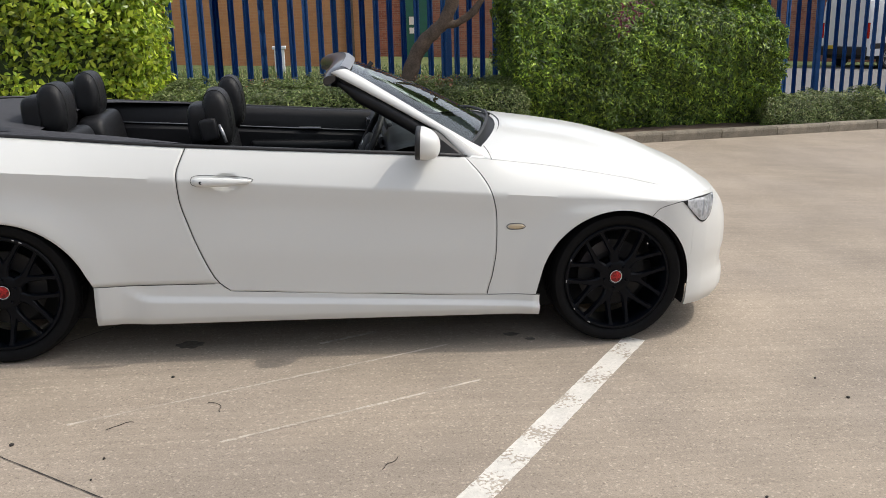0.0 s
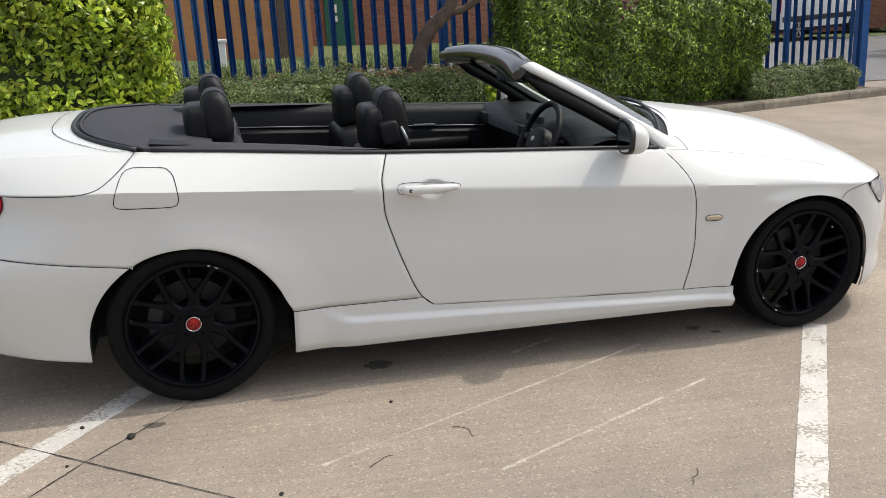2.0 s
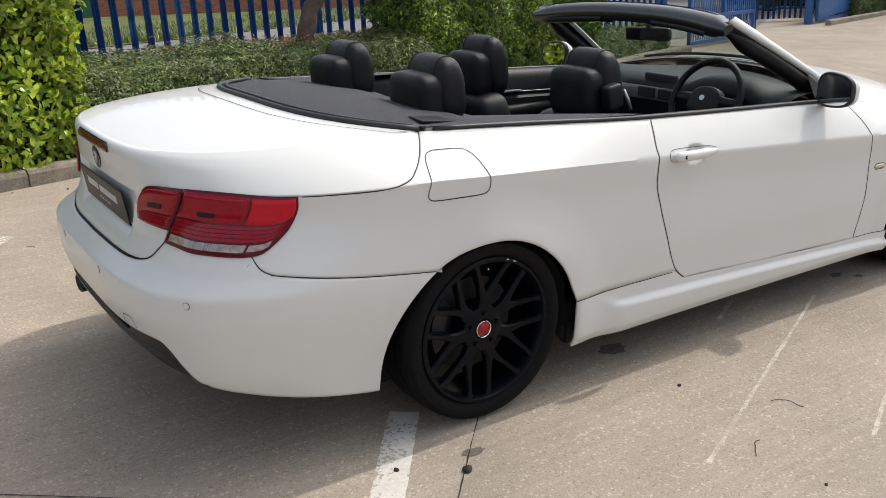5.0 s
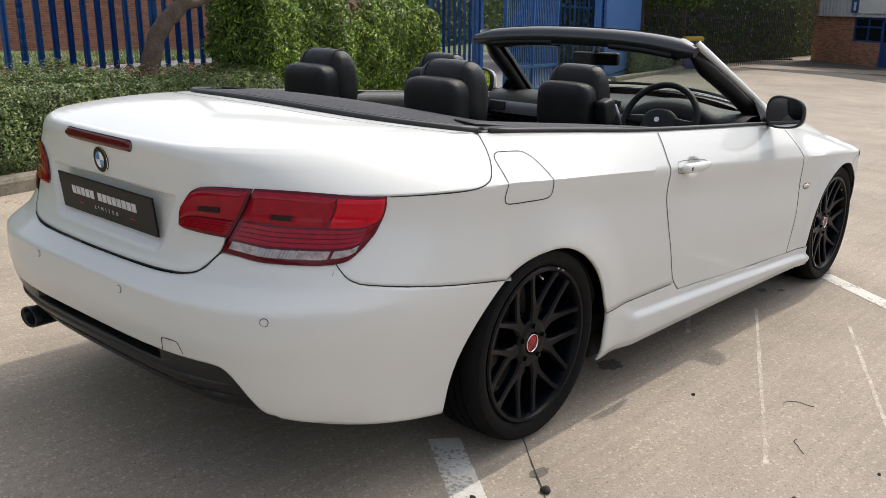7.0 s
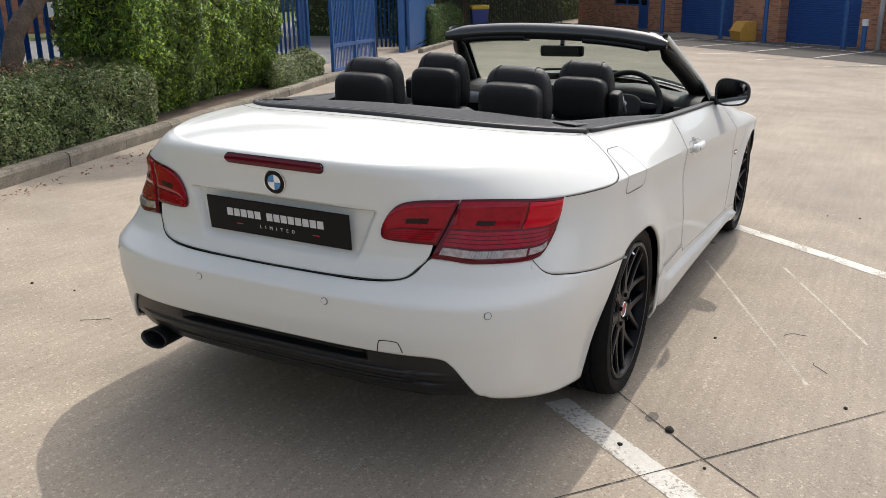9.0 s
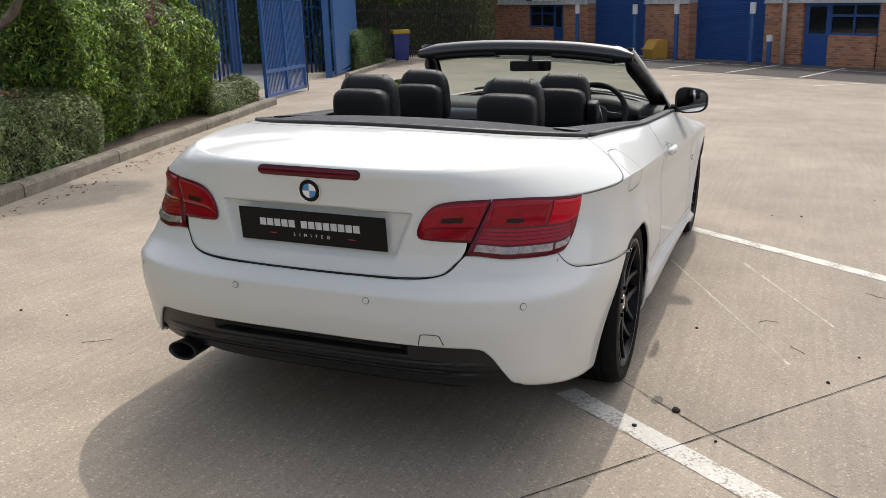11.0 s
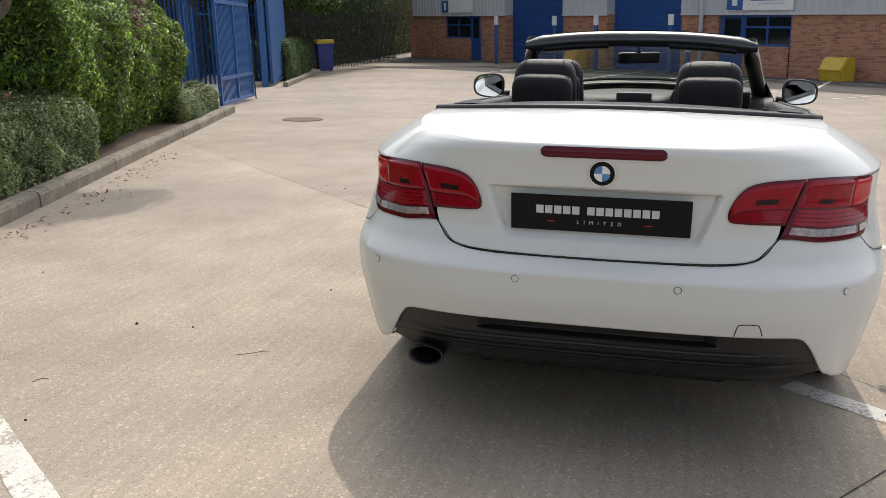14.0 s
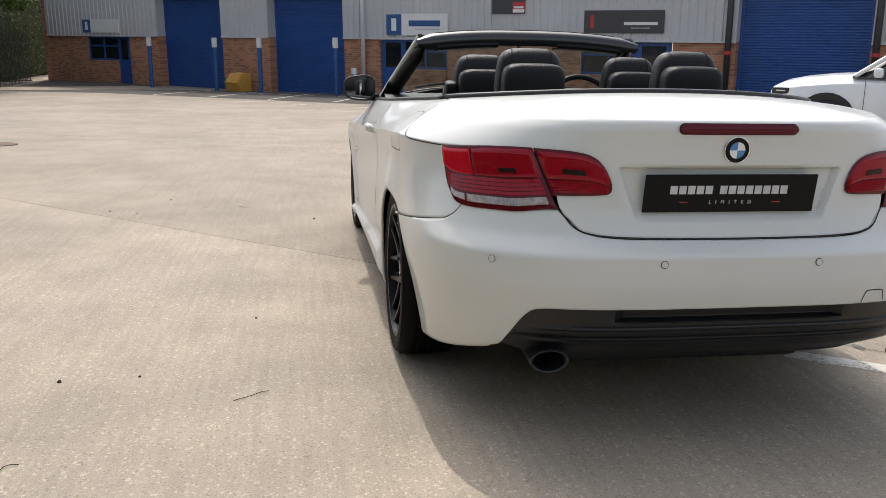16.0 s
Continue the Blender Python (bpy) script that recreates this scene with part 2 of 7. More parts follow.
def brick_wall(name, turn, c1, c2, mortar, bias=0.0):
    """Brickwork seen from far off: courses of 75 mm, bricks of 225 mm, along a wall turned by that angle."""
    m = mat(name, (1, 1, 1), 0.9, vary=0.14, scale=1.2, bump=0.3, bump_scale=90)
    n, l = m.node_tree.nodes, m.node_tree.links
    tc = n.new("ShaderNodeTexCoord"); mp = n.new("ShaderNodeMapping"); mp.inputs["Rotation"].default_value = (0, 0, -turn)
    l.new(tc.outputs["Object"], mp.inputs[0])
    sp = n.new("ShaderNodeSeparateXYZ"); l.new(mp.outputs[0], sp.inputs[0])
    cb = n.new("ShaderNodeCombineXYZ"); l.new(sp.outputs[0], cb.inputs[0]); l.new(sp.outputs[2], cb.inputs[1])
    bt = n.new("ShaderNodeTexBrick")
    bt.inputs["Scale"].default_value = 1.0; bt.inputs["Brick Width"].default_value = 0.225; bt.inputs["Row Height"].default_value = 0.075
    bt.inputs["Bias"].default_value = bias; bt.inputs["Mortar Size"].default_value = 0.006; bt.inputs["Color1"].default_value = (*c1, 1); bt.inputs["Color2"].default_value = (*c2, 1); bt.inputs["Mortar"].default_value = (*mortar, 1)
    l.new(cb.outputs[0], bt.inputs["Vector"])
    for node in n:
        if node.bl_idname == "ShaderNodeVectorMath":
            l.new(bt.outputs["Color"], node.inputs[0])
    return m
M["unit_brick"] = brick_wall("unit_brickwork", math.atan2(0.786, 0.619), (0.45, 0.20, 0.11), (0.15, 0.062, 0.048), (0.36, 0.28, 0.21), -0.35)
M["far_brick"] = brick_wall("far_brickwork", 0.0, (0.30, 0.12, 0.075), (0.20, 0.075, 0.05), (0.26, 0.19, 0.14))
M["far_tan"] = brick_wall("far_tan_brickwork", 0.0, (0.44, 0.205, 0.085), (0.39, 0.175, 0.075), (0.42, 0.22, 0.11))
M["cladding"] = mat("grey_profiled_steel", (0.50, 0.50, 0.51), 0.45, vary=0.08, scale=0.7)
M["shutter"] = mat("blue_shutter_steel", (0.02, 0.075, 0.26), 0.4, vary=0.12, scale=1.2)
M["window_dark"] = mat("dark_window_glass", (0.012, 0.014, 0.016), 0.05, vary=0.3, scale=1.0)
M["white_paint"] = mat("white_paint", (0.72, 0.72, 0.70), 0.5, vary=0.06)
M["yellow_plastic"] = mat("yellow_plastic", (0.55, 0.37, 0.03), 0.5, vary=0.12)
M["ochre_plastic"] = mat("sun_faded_ochre_plastic", (0.56, 0.30, 0.05), 0.6, vary=0.15)
M["blue_plastic"] = mat("blue_plastic", (0.02, 0.04, 0.22), 0.45, vary=0.12)
M["red_paint"] = mat("red_paint", (0.45, 0.03, 0.03), 0.5, vary=0.1)
M["sign_dark"] = mat("sign_dark", (0.045, 0.045, 0.05), 0.4, vary=0.08)
M["sign_blue"] = mat("sign_blue", (0.025, 0.09, 0.25), 0.4, vary=0.08)
M["green_door"] = mat("green_door_paint", (0.01, 0.10, 0.07), 0.5, vary=0.15)

# ---- helpers for meshes ----
def part(name, bm, material, parent=None, label="", smooth=False, sharp=0.0):
    """One mesh object from a bmesh, under a thing or a part."""
    me = bpy.data.meshes.new(name)
    bm.normal_update()
    bm.to_mesh(me)
    bm.free()
    if smooth:
        me.shade_smooth()
        if sharp:
            me.set_sharp_from_angle(angle=radians(sharp))
    me.materials.append(material)
    ob = new(name, me)
    ob.parent = parent
    if label:
        ob["label"] = label
    return ob

def box_bm(sx, sy, sz, at=(0, 0, 0), bevel=0.0, bm=None, m=None):
    """A box of that size, its base's middle at 'at', with bevelled edges."""
    b = bmesh.new()
    bmesh.ops.create_cube(b, size=1.0, matrix=Matrix.Translation((at[0], at[1], at[2] + sz / 2)) @ Matrix.Diagonal((sx, sy, sz, 1)))
    if bevel:
        bmesh.ops.bevel(b, geom=b.edges[:], offset=bevel, segments=2, affect='EDGES', profile=0.6)
    if m is not None:
        b.transform(m)
    if bm is None:
        return b
    tmp = bpy.data.meshes.new("tmp"); b.to_mesh(tmp); b.free(); bm.from_mesh(tmp); bpy.data.meshes.remove(tmp)
    return bm

def tube_bm(points, radius, sides=8, closed=False, bm=None, caps=True):
    """A tube along points; radius one number or one for each point."""
    bm = bm or bmesh.new()
    pts = [Vector(p) for p in points]
    k = len(pts)
    rings = []
    up = Vector((0, 0, 1))
    for i, p in enumerate(pts):
        a = pts[(i - 1) % k] if (i or closed) else p
        z = pts[(i + 1) % k] if (i < k - 1 or closed) else p
        d = (z - a).normalized()
        u = d.cross(up)
        if u.length < 0.05:
            u = d.cross(Vector((1, 0, 0)))
        u.normalize()
        v = d.cross(u).normalized()
        r = radius[i] if isinstance(radius, (list, tuple)) else radius
        rings.append([bm.verts.new(p + (u * math.cos(t) + v * math.sin(t)) * r) for t in [2 * math.pi * q / sides for q in range(sides)]])
    for i in range(k if closed else k - 1):
        a, b = rings[i], rings[(i + 1) % k]
        for q in range(sides):
            bm.faces.new((a[q], a[(q + 1) % sides], b[(q + 1) % sides], b[q]))
    if caps and not closed:
        bm.faces.new(rings[0][::-1]); bm.faces.new(rings[-1])
    bmesh.ops.recalc_face_normals(bm, faces=bm.faces[:])
    return bm

def grid_bm(rows, bm=None, flip=False):
    """A sheet from rows of points."""
    bm = bm or bmesh.new()
    vs = [[bm.verts.new(p) for p in r] for r in rows]
    for i in range(len(vs) - 1):
        for j in range(len(vs[0]) - 1):
            f = (vs[i][j], vs[i + 1][j], vs[i + 1][j + 1], vs[i][j + 1])
            bm.faces.new(f[::-1] if flip else f)
    return bm

def thing(name, label, category, group="", kind="", m=None):
    ob = new(name)
    ob.empty_display_size = 0.1
    if m is not None:
        ob.matrix_world = m
    return tagged(ob, label, category, group, kind)

def words(text, size, material, parent, m, name="lettering", label="", spacing=1.0, depth=0.001):
    cu = bpy.data.curves.new(name, 'FONT')
    cu.body, cu.size, cu.align_x, cu.align_y, cu.extrude, cu.space_character = text, size, 'CENTER', 'CENTER', depth, spacing
    tmp = bpy.data.objects.new("tmp", cu)
    scene.collection.objects.link(tmp)
    me = bpy.data.meshes.new_from_object(tmp.evaluated_get(bpy.context.evaluated_depsgraph_get()))
    bpy.data.objects.remove(tmp)
    me.materials.clear(); me.materials.append(material)
    ob = new(name, me)
    ob.parent = parent
    ob.matrix_basis = m
    if label:
        ob["label"] = label
    return ob

def gz(x, y):
    """Height of the ground."""
    z = -(YARD_UP.x * x + YARD_UP.y * y) / YARD_UP.z
    if x > 34:
        z += 0.042 * (x - 34)
    if y > 8:
        z -= 0.021 * (y - 8)
    if y < -12:
        z -= 0.02 * (y + 12)
    return z

def kerb_y(x):
    return 3.65 + 0.31 * x

def fence_y(x):
    return 5.62 + 0.178 * x

def sheet(name, outline, material, lift=0.0, label="", category="", kind="structure", cell=1.0):
    """A sheet that lies on the ground: an outline in plan, cut into cells and draped."""
    bm = bmesh.new()
    bm.faces.new([bm.verts.new((x, y, 0)) for x, y in outline])
    xs = [p[0] for p in outline]; ys = [p[1] for p in outline]
    for lo, hi, no in ((min(xs), max(xs), Vector((1, 0, 0))), (min(ys), max(ys), Vector((0, 1, 0)))):
        k = lo + cell
        while k < hi:
            bmesh.ops.bisect_plane(bm, geom=bm.verts[:] + bm.edges[:] + bm.faces[:], plane_co=no * k, plane_no=no)
            k += cell
    for v in bm.verts:
        v.co.z = gz(v.co.x, v.co.y) + lift
    bmesh.ops.recalc_face_normals(bm, faces=bm.faces[:])
    if sum(f.normal.z for f in bm.faces) < 0:
        bmesh.ops.reverse_faces(bm, faces=bm.faces[:])
    ob = part(name, bm, material, None, label)
    return tagged(ob, label, category, "", kind)

# ---- ground ----
gx = sorted(set([-3000, -900, -300, -120, -60] + [-30 + 3 * i for i in range(11)] + [3 * i for i in range(17)] + [60, 90, 150, 400, 1200, 3000]))
gy = sorted(set([-3000, -900, -300, -100, -50, -30, -20, -16] + [-12 + 2 * i for i in range(11)] + [9, 12, 20, 30, 45, 70, 150, 400, 1200, 3000]))
def far(v, lim):
    return max(-lim, min(lim, v))
ground = part("ground", grid_bm([[(x, y, gz(far(x, 60), far(y, 40))) for y in gy] for x in gx], flip=True), M["yard"])
tagged(ground, "pale weathered concrete yard with fine aggregate", "ground", kind="structure")

def strip(name, a, z, width, material, lift, label, category, group="", ragged=0.0, seed=1):
    """A painted or worn strip on the ground from a to z, its edges slightly ragged."""
    rnd = random.Random(seed)
    a, z = Vector((*a, 0)), Vector((*z, 0))
    d = (z - a); length = d.length; d.normalize()
    s = Vector((-d.y, d.x, 0))
    k = max(2, int(length / 0.03))
    rows = []
    for i in range(k + 1):
        p = a + d * length * i / k
        w1, w2 = width / 2 + rnd.uniform(-ragged, ragged), width / 2 + rnd.uniform(-ragged, ragged)
        q = [p + s * w1, p - s * w2]
        rows.append([(c.x, c.y, gz(c.x, c.y) + lift) for c in q])
    ob = part(name, grid_bm(rows), material)
    return tagged(ob, label, category, group, "structure")

bay = Vector((0.61, 0.79, 0)).normalized()
def bay_line(x, y, back, ahead, seed):
    a = Vector((x, y, 0)) - bay * back; z = Vector((x, y, 0)) + bay * ahead
    return strip("bay_line", (a.x, a.y), (z.x, z.y), 0.105, M["paint_line"], 0.002, "worn white painted parking bay line on concrete", "road marking", "bay lines", 0.0018, seed)
bay_line(2.86, -0.84, 2.6, 0.02, 3)
bay_line(-0.243, -0.715, 2.6, 0.05, 4)
bay_line(4.66, -2.25, 2.4, 0.0, 5)
bay_line(-1.53, 1.62, 0.7, 0.88, 6)
for i, (a, z, w) in enumerate((((0.395, -1.49), (1.95, -0.815), 0.014), ((0.98, -1.686), (2.03, -1.229), 0.015), ((1.35, -0.75), (1.62, -0.62), 0.02))):
    strip("scrape_mark", a, z, w, M["scratch"], 0.0012, "thin pale scrape on the concrete", "mark", "scrapes", 0.0022, 20 + i)
strip("joint_line", (-3.2, 0.916), (6.4, -6.457), 0.0042, M["joint"], 0.003, "dark expansion joint between concrete slabs", "joint", "", 0.0011, 31)
strip("joint_line", (-0.395, -1.242), (4.3, 3.72), 0.0042, M["joint"], 0.003, "dark expansion joint between concrete slabs", "joint", "", 0.001, 32)
strip("joint_line", (-0.395, -1.242), (-1.6, -2.75), 0.0042, M["joint"], 0.003, "dark expansion joint between concrete slabs", "joint", "", 0.001, 33)
strip("joint_line", (7.2, -0.11), (10.74, 4.89), 0.006, M["joint"], 0.003, "dark expansion joint between concrete slabs", "joint", "", 0.0015, 34)
strip("joint_line", (10.74, 4.89), (9.3, 6.6), 0.006, M["joint"], 0.003, "dark expansion joint between concrete slabs", "joint", "", 0.0015, 35)

# dark apron and bays in front of the units
FU = Vector((0.619, 0.786, 0)).normalized()      # along the facade, to its far end
FN = Vector((-FU.y, FU.x, 0))                    # out of the facade, to the yard
FO = Vector((21.6, -11.3, 0))                    # foot of the facade at the downpipe of unit one
# ---- planting beds ----
BED_END = 9.75
def bed_outline(x0, x1, k=12):
    front = [(x0 + (x1 - x0) * i / k, kerb_y(x0 + (x1 - x0) * i / k) + 0.10) for i in range(k + 1)]
    back = [(x, max(fence_y(x), kerb_y(x) + 0.3) + 0.12) for x, _ in front]
    return front + back[::-1]
sheet("planting_bed", bed_outline(-12, BED_END), M["soil"], 0.09, "dark soil of the planting bed", "soil")
sheet("road", [(-60, 7.4), (2, 7.4), (9.3, 8.2), (14.5, 9.1), (26, 16.4), (60, 27), (60, 33), (27, 25.4), (14, 21.6), (5, 15.8), (-0.5, 12.4), (-60, 9.8)], M["road"], 0.012, "grey asphalt road behind the fence", "road", cell=3.0)
sheet("grass_verge", [(-60, 9.8), (-0.5, 12.4), (5, 15.8), (14, 21.6), (27, 25.4), (60, 33), (60, 60), (-60, 60)], M["grass"], 0.03, "sunlit mown grass verge in front of a brick building", "grass", cell=4.0)

def kerb_stones():
    """A row of kerb stones along the bed, each its own piece with a rounded nose."""
    root = thing("kerb", "weathered concrete kerb edging the planting bed", "kerb", kind="structure")
    def stone_mesh(length):
        b = bmesh.new()
        prof = [(0, -0.10), (0, 0.085), (0.012, 0.108), (0.035, 0.118), (0.12, 0.12), (0.12, -0.10)]
        rows = [[(x, y, z) for y, z in prof] for x in (0.004, length - 0.004)]
        grid_bm(rows, b, flip=False)
        b.faces.ensure_lookup_table()
        for row in (0, 1):
            vs = [v for v in b.verts if abs(v.co.x - (0.004, length - 0.004)[row]) < 1e-6]
            b.faces.new(vs if row == 0 else vs[::-1])
        bmesh.ops.recalc_face_normals(b, faces=b.faces[:])
        me = bpy.data.meshes.new("kerb_stone"); b.to_mesh(me); b.free(); me.materials.append(M["kerb"])
        return me
    me = stone_mesh(0.914)
    ang = math.atan(0.31)
    rnd = random.Random(5)
    def run(x, xe):
        while x < xe:
            dx = 0.914 * math.cos(ang)
            ob = new("kerb_stone", me)
            ob.parent = root
            y = kerb_y(x)
            z0, z1 = gz(x, y), gz(x + dx, kerb_y(x + dx))
            ob.matrix_basis = Matrix.Translation((x, y + rnd.uniform(-0.006, 0.006), z0 + rnd.uniform(-0.006, 0.004))) @ Matrix.Rotation(ang, 4, 'Z') @ Matrix.Rotation(-math.atan2(z1 - z0, 0.914), 4, 'Y')
            x += dx
    run(-12, 9.6)
    run(17.0, 26.5)
    return root
kerb_stones()

# ---- foliage ----
def leaves(count, place, size, aspect, seed, curl=0.25, up=0.35, droop=0.0, splay=0.0):
    """Leaves as bent diamonds. place(rng) gives a point and its outward way."""
    rng = np.random.default_rng(seed)
    p, nrm = place(rng, count)
    way_out = nrm * splay
    nrm = nrm + rng.normal(0, 0.55 + 0.3 * splay, (count, 3)); nrm[:, 2] += up
    nrm /= np.linalg.norm(nrm, axis=1)[:, None]
    t = rng.normal(0, 1, (count, 3)) + way_out; t[:, 2] -= droop
    t -= nrm * (t * nrm).sum(1)[:, None]; t /= np.linalg.norm(t, axis=1)[:, None]
    s = np.cross(nrm, t)
    ln = size * rng.uniform(0.6, 1.35, count)[:, None]
    w = ln * aspect
    c = nrm * ln * curl
    base, tip = p - t * ln * 0.5, p + t * ln * 0.5 - c * 0.7
    l1, r1 = p - t * ln * 0.12 + s * w * 0.5 + c * 0.25, p - t * ln * 0.12 - s * w * 0.5 + c * 0.25
    l2, r2 = p + t * ln * 0.2 + s * w * 0.4, p + t * ln * 0.2 - s * w * 0.4
    v = np.stack([base, r1, r2, tip, l2, l1], 1).reshape(-1, 3)
    i = np.arange(count)[:, None] * 6
    f = np.concatenate([i + [0, 1, 2, 5], i + [5, 2, 3, 4]], 0)
    return v, f

def leaf_part(name, v, f, material, parent, label=""):
    me = bpy.data.meshes.new(name)
    me.from_pydata(v.tolist(), [], f.tolist())
    me.materials.append(material)
    ob = new(name, me)
    ob.parent = parent
    if label:
        ob["label"] = label
    return ob

def lump(p, amount, scale, seed):
    """Slow uneven swelling, to break flat faces."""
    q = p * scale + seed
    return amount * (np.sin(q[:, 0] * 2.1 + 1.3 * np.sin(q[:, 1] * 1.7)) + np.sin(q[:, 1] * 2.7 + q[:, 2] * 1.9) + 0.8 * np.sin(q[:, 2] * 3.3 + q[:, 0] * 1.1)) / 2.8

def box_surface(x0, x1, front, back, z_top, z_low, soft, seed, inner=0.12, sides=True, top_more=1.0, lean=0.0, clump=1.0, under=0.0, heel=0.0):
    """Points just inside the faces of a clipped hedge whose front follows front(x)."""
    def place(rng, count):
        length, depth, high = x1 - x0, float(np.mean([back(x) - front(x) for x in (x0, x1)])), z_top - z_low
        areas = np.array([length * high, length * depth * top_more, depth * high * sides, depth * high * sides, length * high * 0.35])
        face = rng.choice(5, count, p=areas / areas.sum())
        a, b = rng.uniform(0, 1, count), rng.uniform(0, 1, count)
        d = np.abs(rng.normal(0, inner, count))
        x = np.where(face == 2, x0 + d, np.where(face == 3, x1 - d, x0 + length * a))
        fr, bk = np.array([front(q) for q in x]), np.array([back(q) for q in x])
        t = np.where(face == 0, d / np.maximum(bk - fr, 0.2), np.where(face == 4, 1 - d / np.maximum(bk - fr, 0.2), np.where(face == 1, b, a)))
        y = fr + (bk - fr) * t
        z = np.where(face == 1, z_top - d, z_low + high * b)
        n = np.zeros((count, 3))
        n[face == 0, 1] = -1; n[face == 1, 2] = 1; n[face == 2, 0] = -1; n[face == 3, 0] = 1; n[face == 4, 1] = 1
        p = np.stack([x, y, z], 1)
        # round the top edges
        over = np.clip((z - (z_top - soft)) / soft, 0, 1)
        pull = 0.5 * soft * over ** 2
        p[:, 1] += np.where(t < 0.5, pull, -pull)
        p[:, 0] += np.where(np.abs(x - x0) < soft, pull * (0.3 if heel else 1.0), 0) - np.where(np.abs(x - x1) < soft, pull, 0)
        p[:, 1] += (lean * np.clip(z / z_top, 0, 1) ** (2 if lean < 0.3 else 3.2) + under * (1 - np.clip(z / (0.9 * z_top), 0, 1)) ** 1.5) * (1 - t)
        p[:, 0] += heel * (1 - np.clip(z / z_top, 0, 1)) * np.clip(1 - (x - x0) / 0.6, 0, 1)
        p += n * clump * (lump(p, 0.07, 2.6, seed) + lump(p, 0.05, 7.0, seed + 3) + lump(p, 0.035, 15.0, seed + 7))[:, None]
        p[:, 2] += np.array([gz(q[0], q[1]) for q in p])
        n[:, 2] += over * 0.6 + lean * 1.2 * (face == 0) * np.clip(z / z_top, 0, 1) ** (1 if lean < 0.3 else 3)
        return p, n
    return place

# closed filler behind the leaf shell, its inner shade put into the colour
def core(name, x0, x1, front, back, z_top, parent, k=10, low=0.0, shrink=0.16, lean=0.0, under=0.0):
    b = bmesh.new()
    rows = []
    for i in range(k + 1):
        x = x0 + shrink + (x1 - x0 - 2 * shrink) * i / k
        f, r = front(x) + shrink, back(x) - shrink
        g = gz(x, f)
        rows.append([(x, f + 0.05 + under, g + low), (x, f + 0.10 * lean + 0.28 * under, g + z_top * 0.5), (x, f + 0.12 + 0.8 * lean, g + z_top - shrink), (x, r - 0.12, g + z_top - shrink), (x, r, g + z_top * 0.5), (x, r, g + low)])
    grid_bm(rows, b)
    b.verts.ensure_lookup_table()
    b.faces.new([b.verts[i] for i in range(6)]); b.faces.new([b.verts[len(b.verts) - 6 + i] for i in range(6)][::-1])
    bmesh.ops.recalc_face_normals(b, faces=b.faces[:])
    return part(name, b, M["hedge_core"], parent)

def hedge(name, label, x0, x1, front, back, z_top, count, size, aspect, material, seed, soft=0.35, low=0.05, droop=0.0, inner=0.09, splay=0.0, lean=0.0, clump=1.0, under=0.0, heel=0.0):
    root = thing(name, label, "hedge")
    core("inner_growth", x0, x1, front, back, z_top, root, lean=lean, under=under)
    v, f = leaves(count, box_surface(x0, x1, front, back, z_top, low, soft, seed, inner, lean=lean, clump=clump, under=under, heel=heel), size, aspect, seed, droop=droop, splay=splay)
    tagged(leaf_part("foliage", v, f, material, root), kind="stuff")
    return root

hedge_l = hedge("laurel_hedge", "clipped yellow-green laurel hedge with broad glossy leaves", -7.5, -0.14, lambda x: kerb_y(x) + 0.10, lambda x: fence_y(x) - 0.25, 1.80, 76000, 0.074, 0.46, M["leaf_laurel"], 11, 0.34, 0.03, inner=0.11, splay=0.9, lean=0.12, clump=1.25)
hedge_r = hedge("clipped_hedge", "dense clipped green hedge with narrow leaves on the bed", 3.55, 7.35, lambda x: kerb_y(x) - 0.04 + 0.12 * abs(math.sin(x * 1.3)), lambda x: fence_y(x) - 0.12, 1.70, 92000, 0.058, 0.30, M["leaf_hedge"], 12, 0.45, 0.02, 0.4, inner=0.11, splay=0.6, lean=0.36, clump=1.2, under=0.60, heel=0.18)

def red_sprig(x, y, z, n, seed):
    def place(rng, count):
        p = rng.normal(0, 1, (count, 3)) * (0.07, 0.04, 0.08) + (x, y, z)
        return p, np.tile(np.array([0, -1.0, 0.3]), (count, 1))
    root = thing("red_shoots", "dark red young shoots on the hedge", "foliage", "red shoots", "stuff")
    v, f = leaves(n, place, 0.06, 0.32, seed)
    leaf_part("leaf", v, f, M["leaf_red"], root)
def dry_sprig(x, y, n, seed):
    def place(rng, count):
        p = rng.normal(0, 1, (count, 3)) * (0.16, 0.10, 0.04) + (x, y, gz(x, y) + 0.70)
        return p, np.tile(np.array([0, -0.4, 1.0]), (count, 1))
    root = thing("dry_leaves", "dry brown leaves caught in the low shrubs", "foliage", "dry leaves", "stuff")
    v, f = leaves(n, place, 0.045, 0.4, seed)
    leaf_part("leaf", v, f, M["leaf_dry"], root)
dry_sprig(2.15, 5.15, 110, 61); dry_sprig(1.75, 5.3, 70, 62); dry_sprig(2.75, 5.2, 60, 63); dry_sprig(0.9, 5.0, 30, 64)
def kerb_litter(rng, n):
    x = rng.uniform(0.2, 5.0, n)
    y = np.array([kerb_y(q) for q in x]) - 0.14 - np.abs(rng.normal(0, 0.12, n))
    z = np.array([gz(a, b) for a, b in zip(x, y)]) + 0.008
    return np.stack([x, y, z], 1), np.tile(np.array([0.0, 0.0, 1.0]), (n, 1))
v, f = leaves(170, kerb_litter, 0.028, 0.5, 66)
tagged(leaf_part("fallen_leaves", v, f, M["leaf_dry"], None), "dry brown leaves lying along the kerb", "leaf litter", kind="stuff")
red_sprig(4.86, 5.12, 1.33, 70, 3)
red_sprig(5.1, 5.25, 1.5, 40, 4)

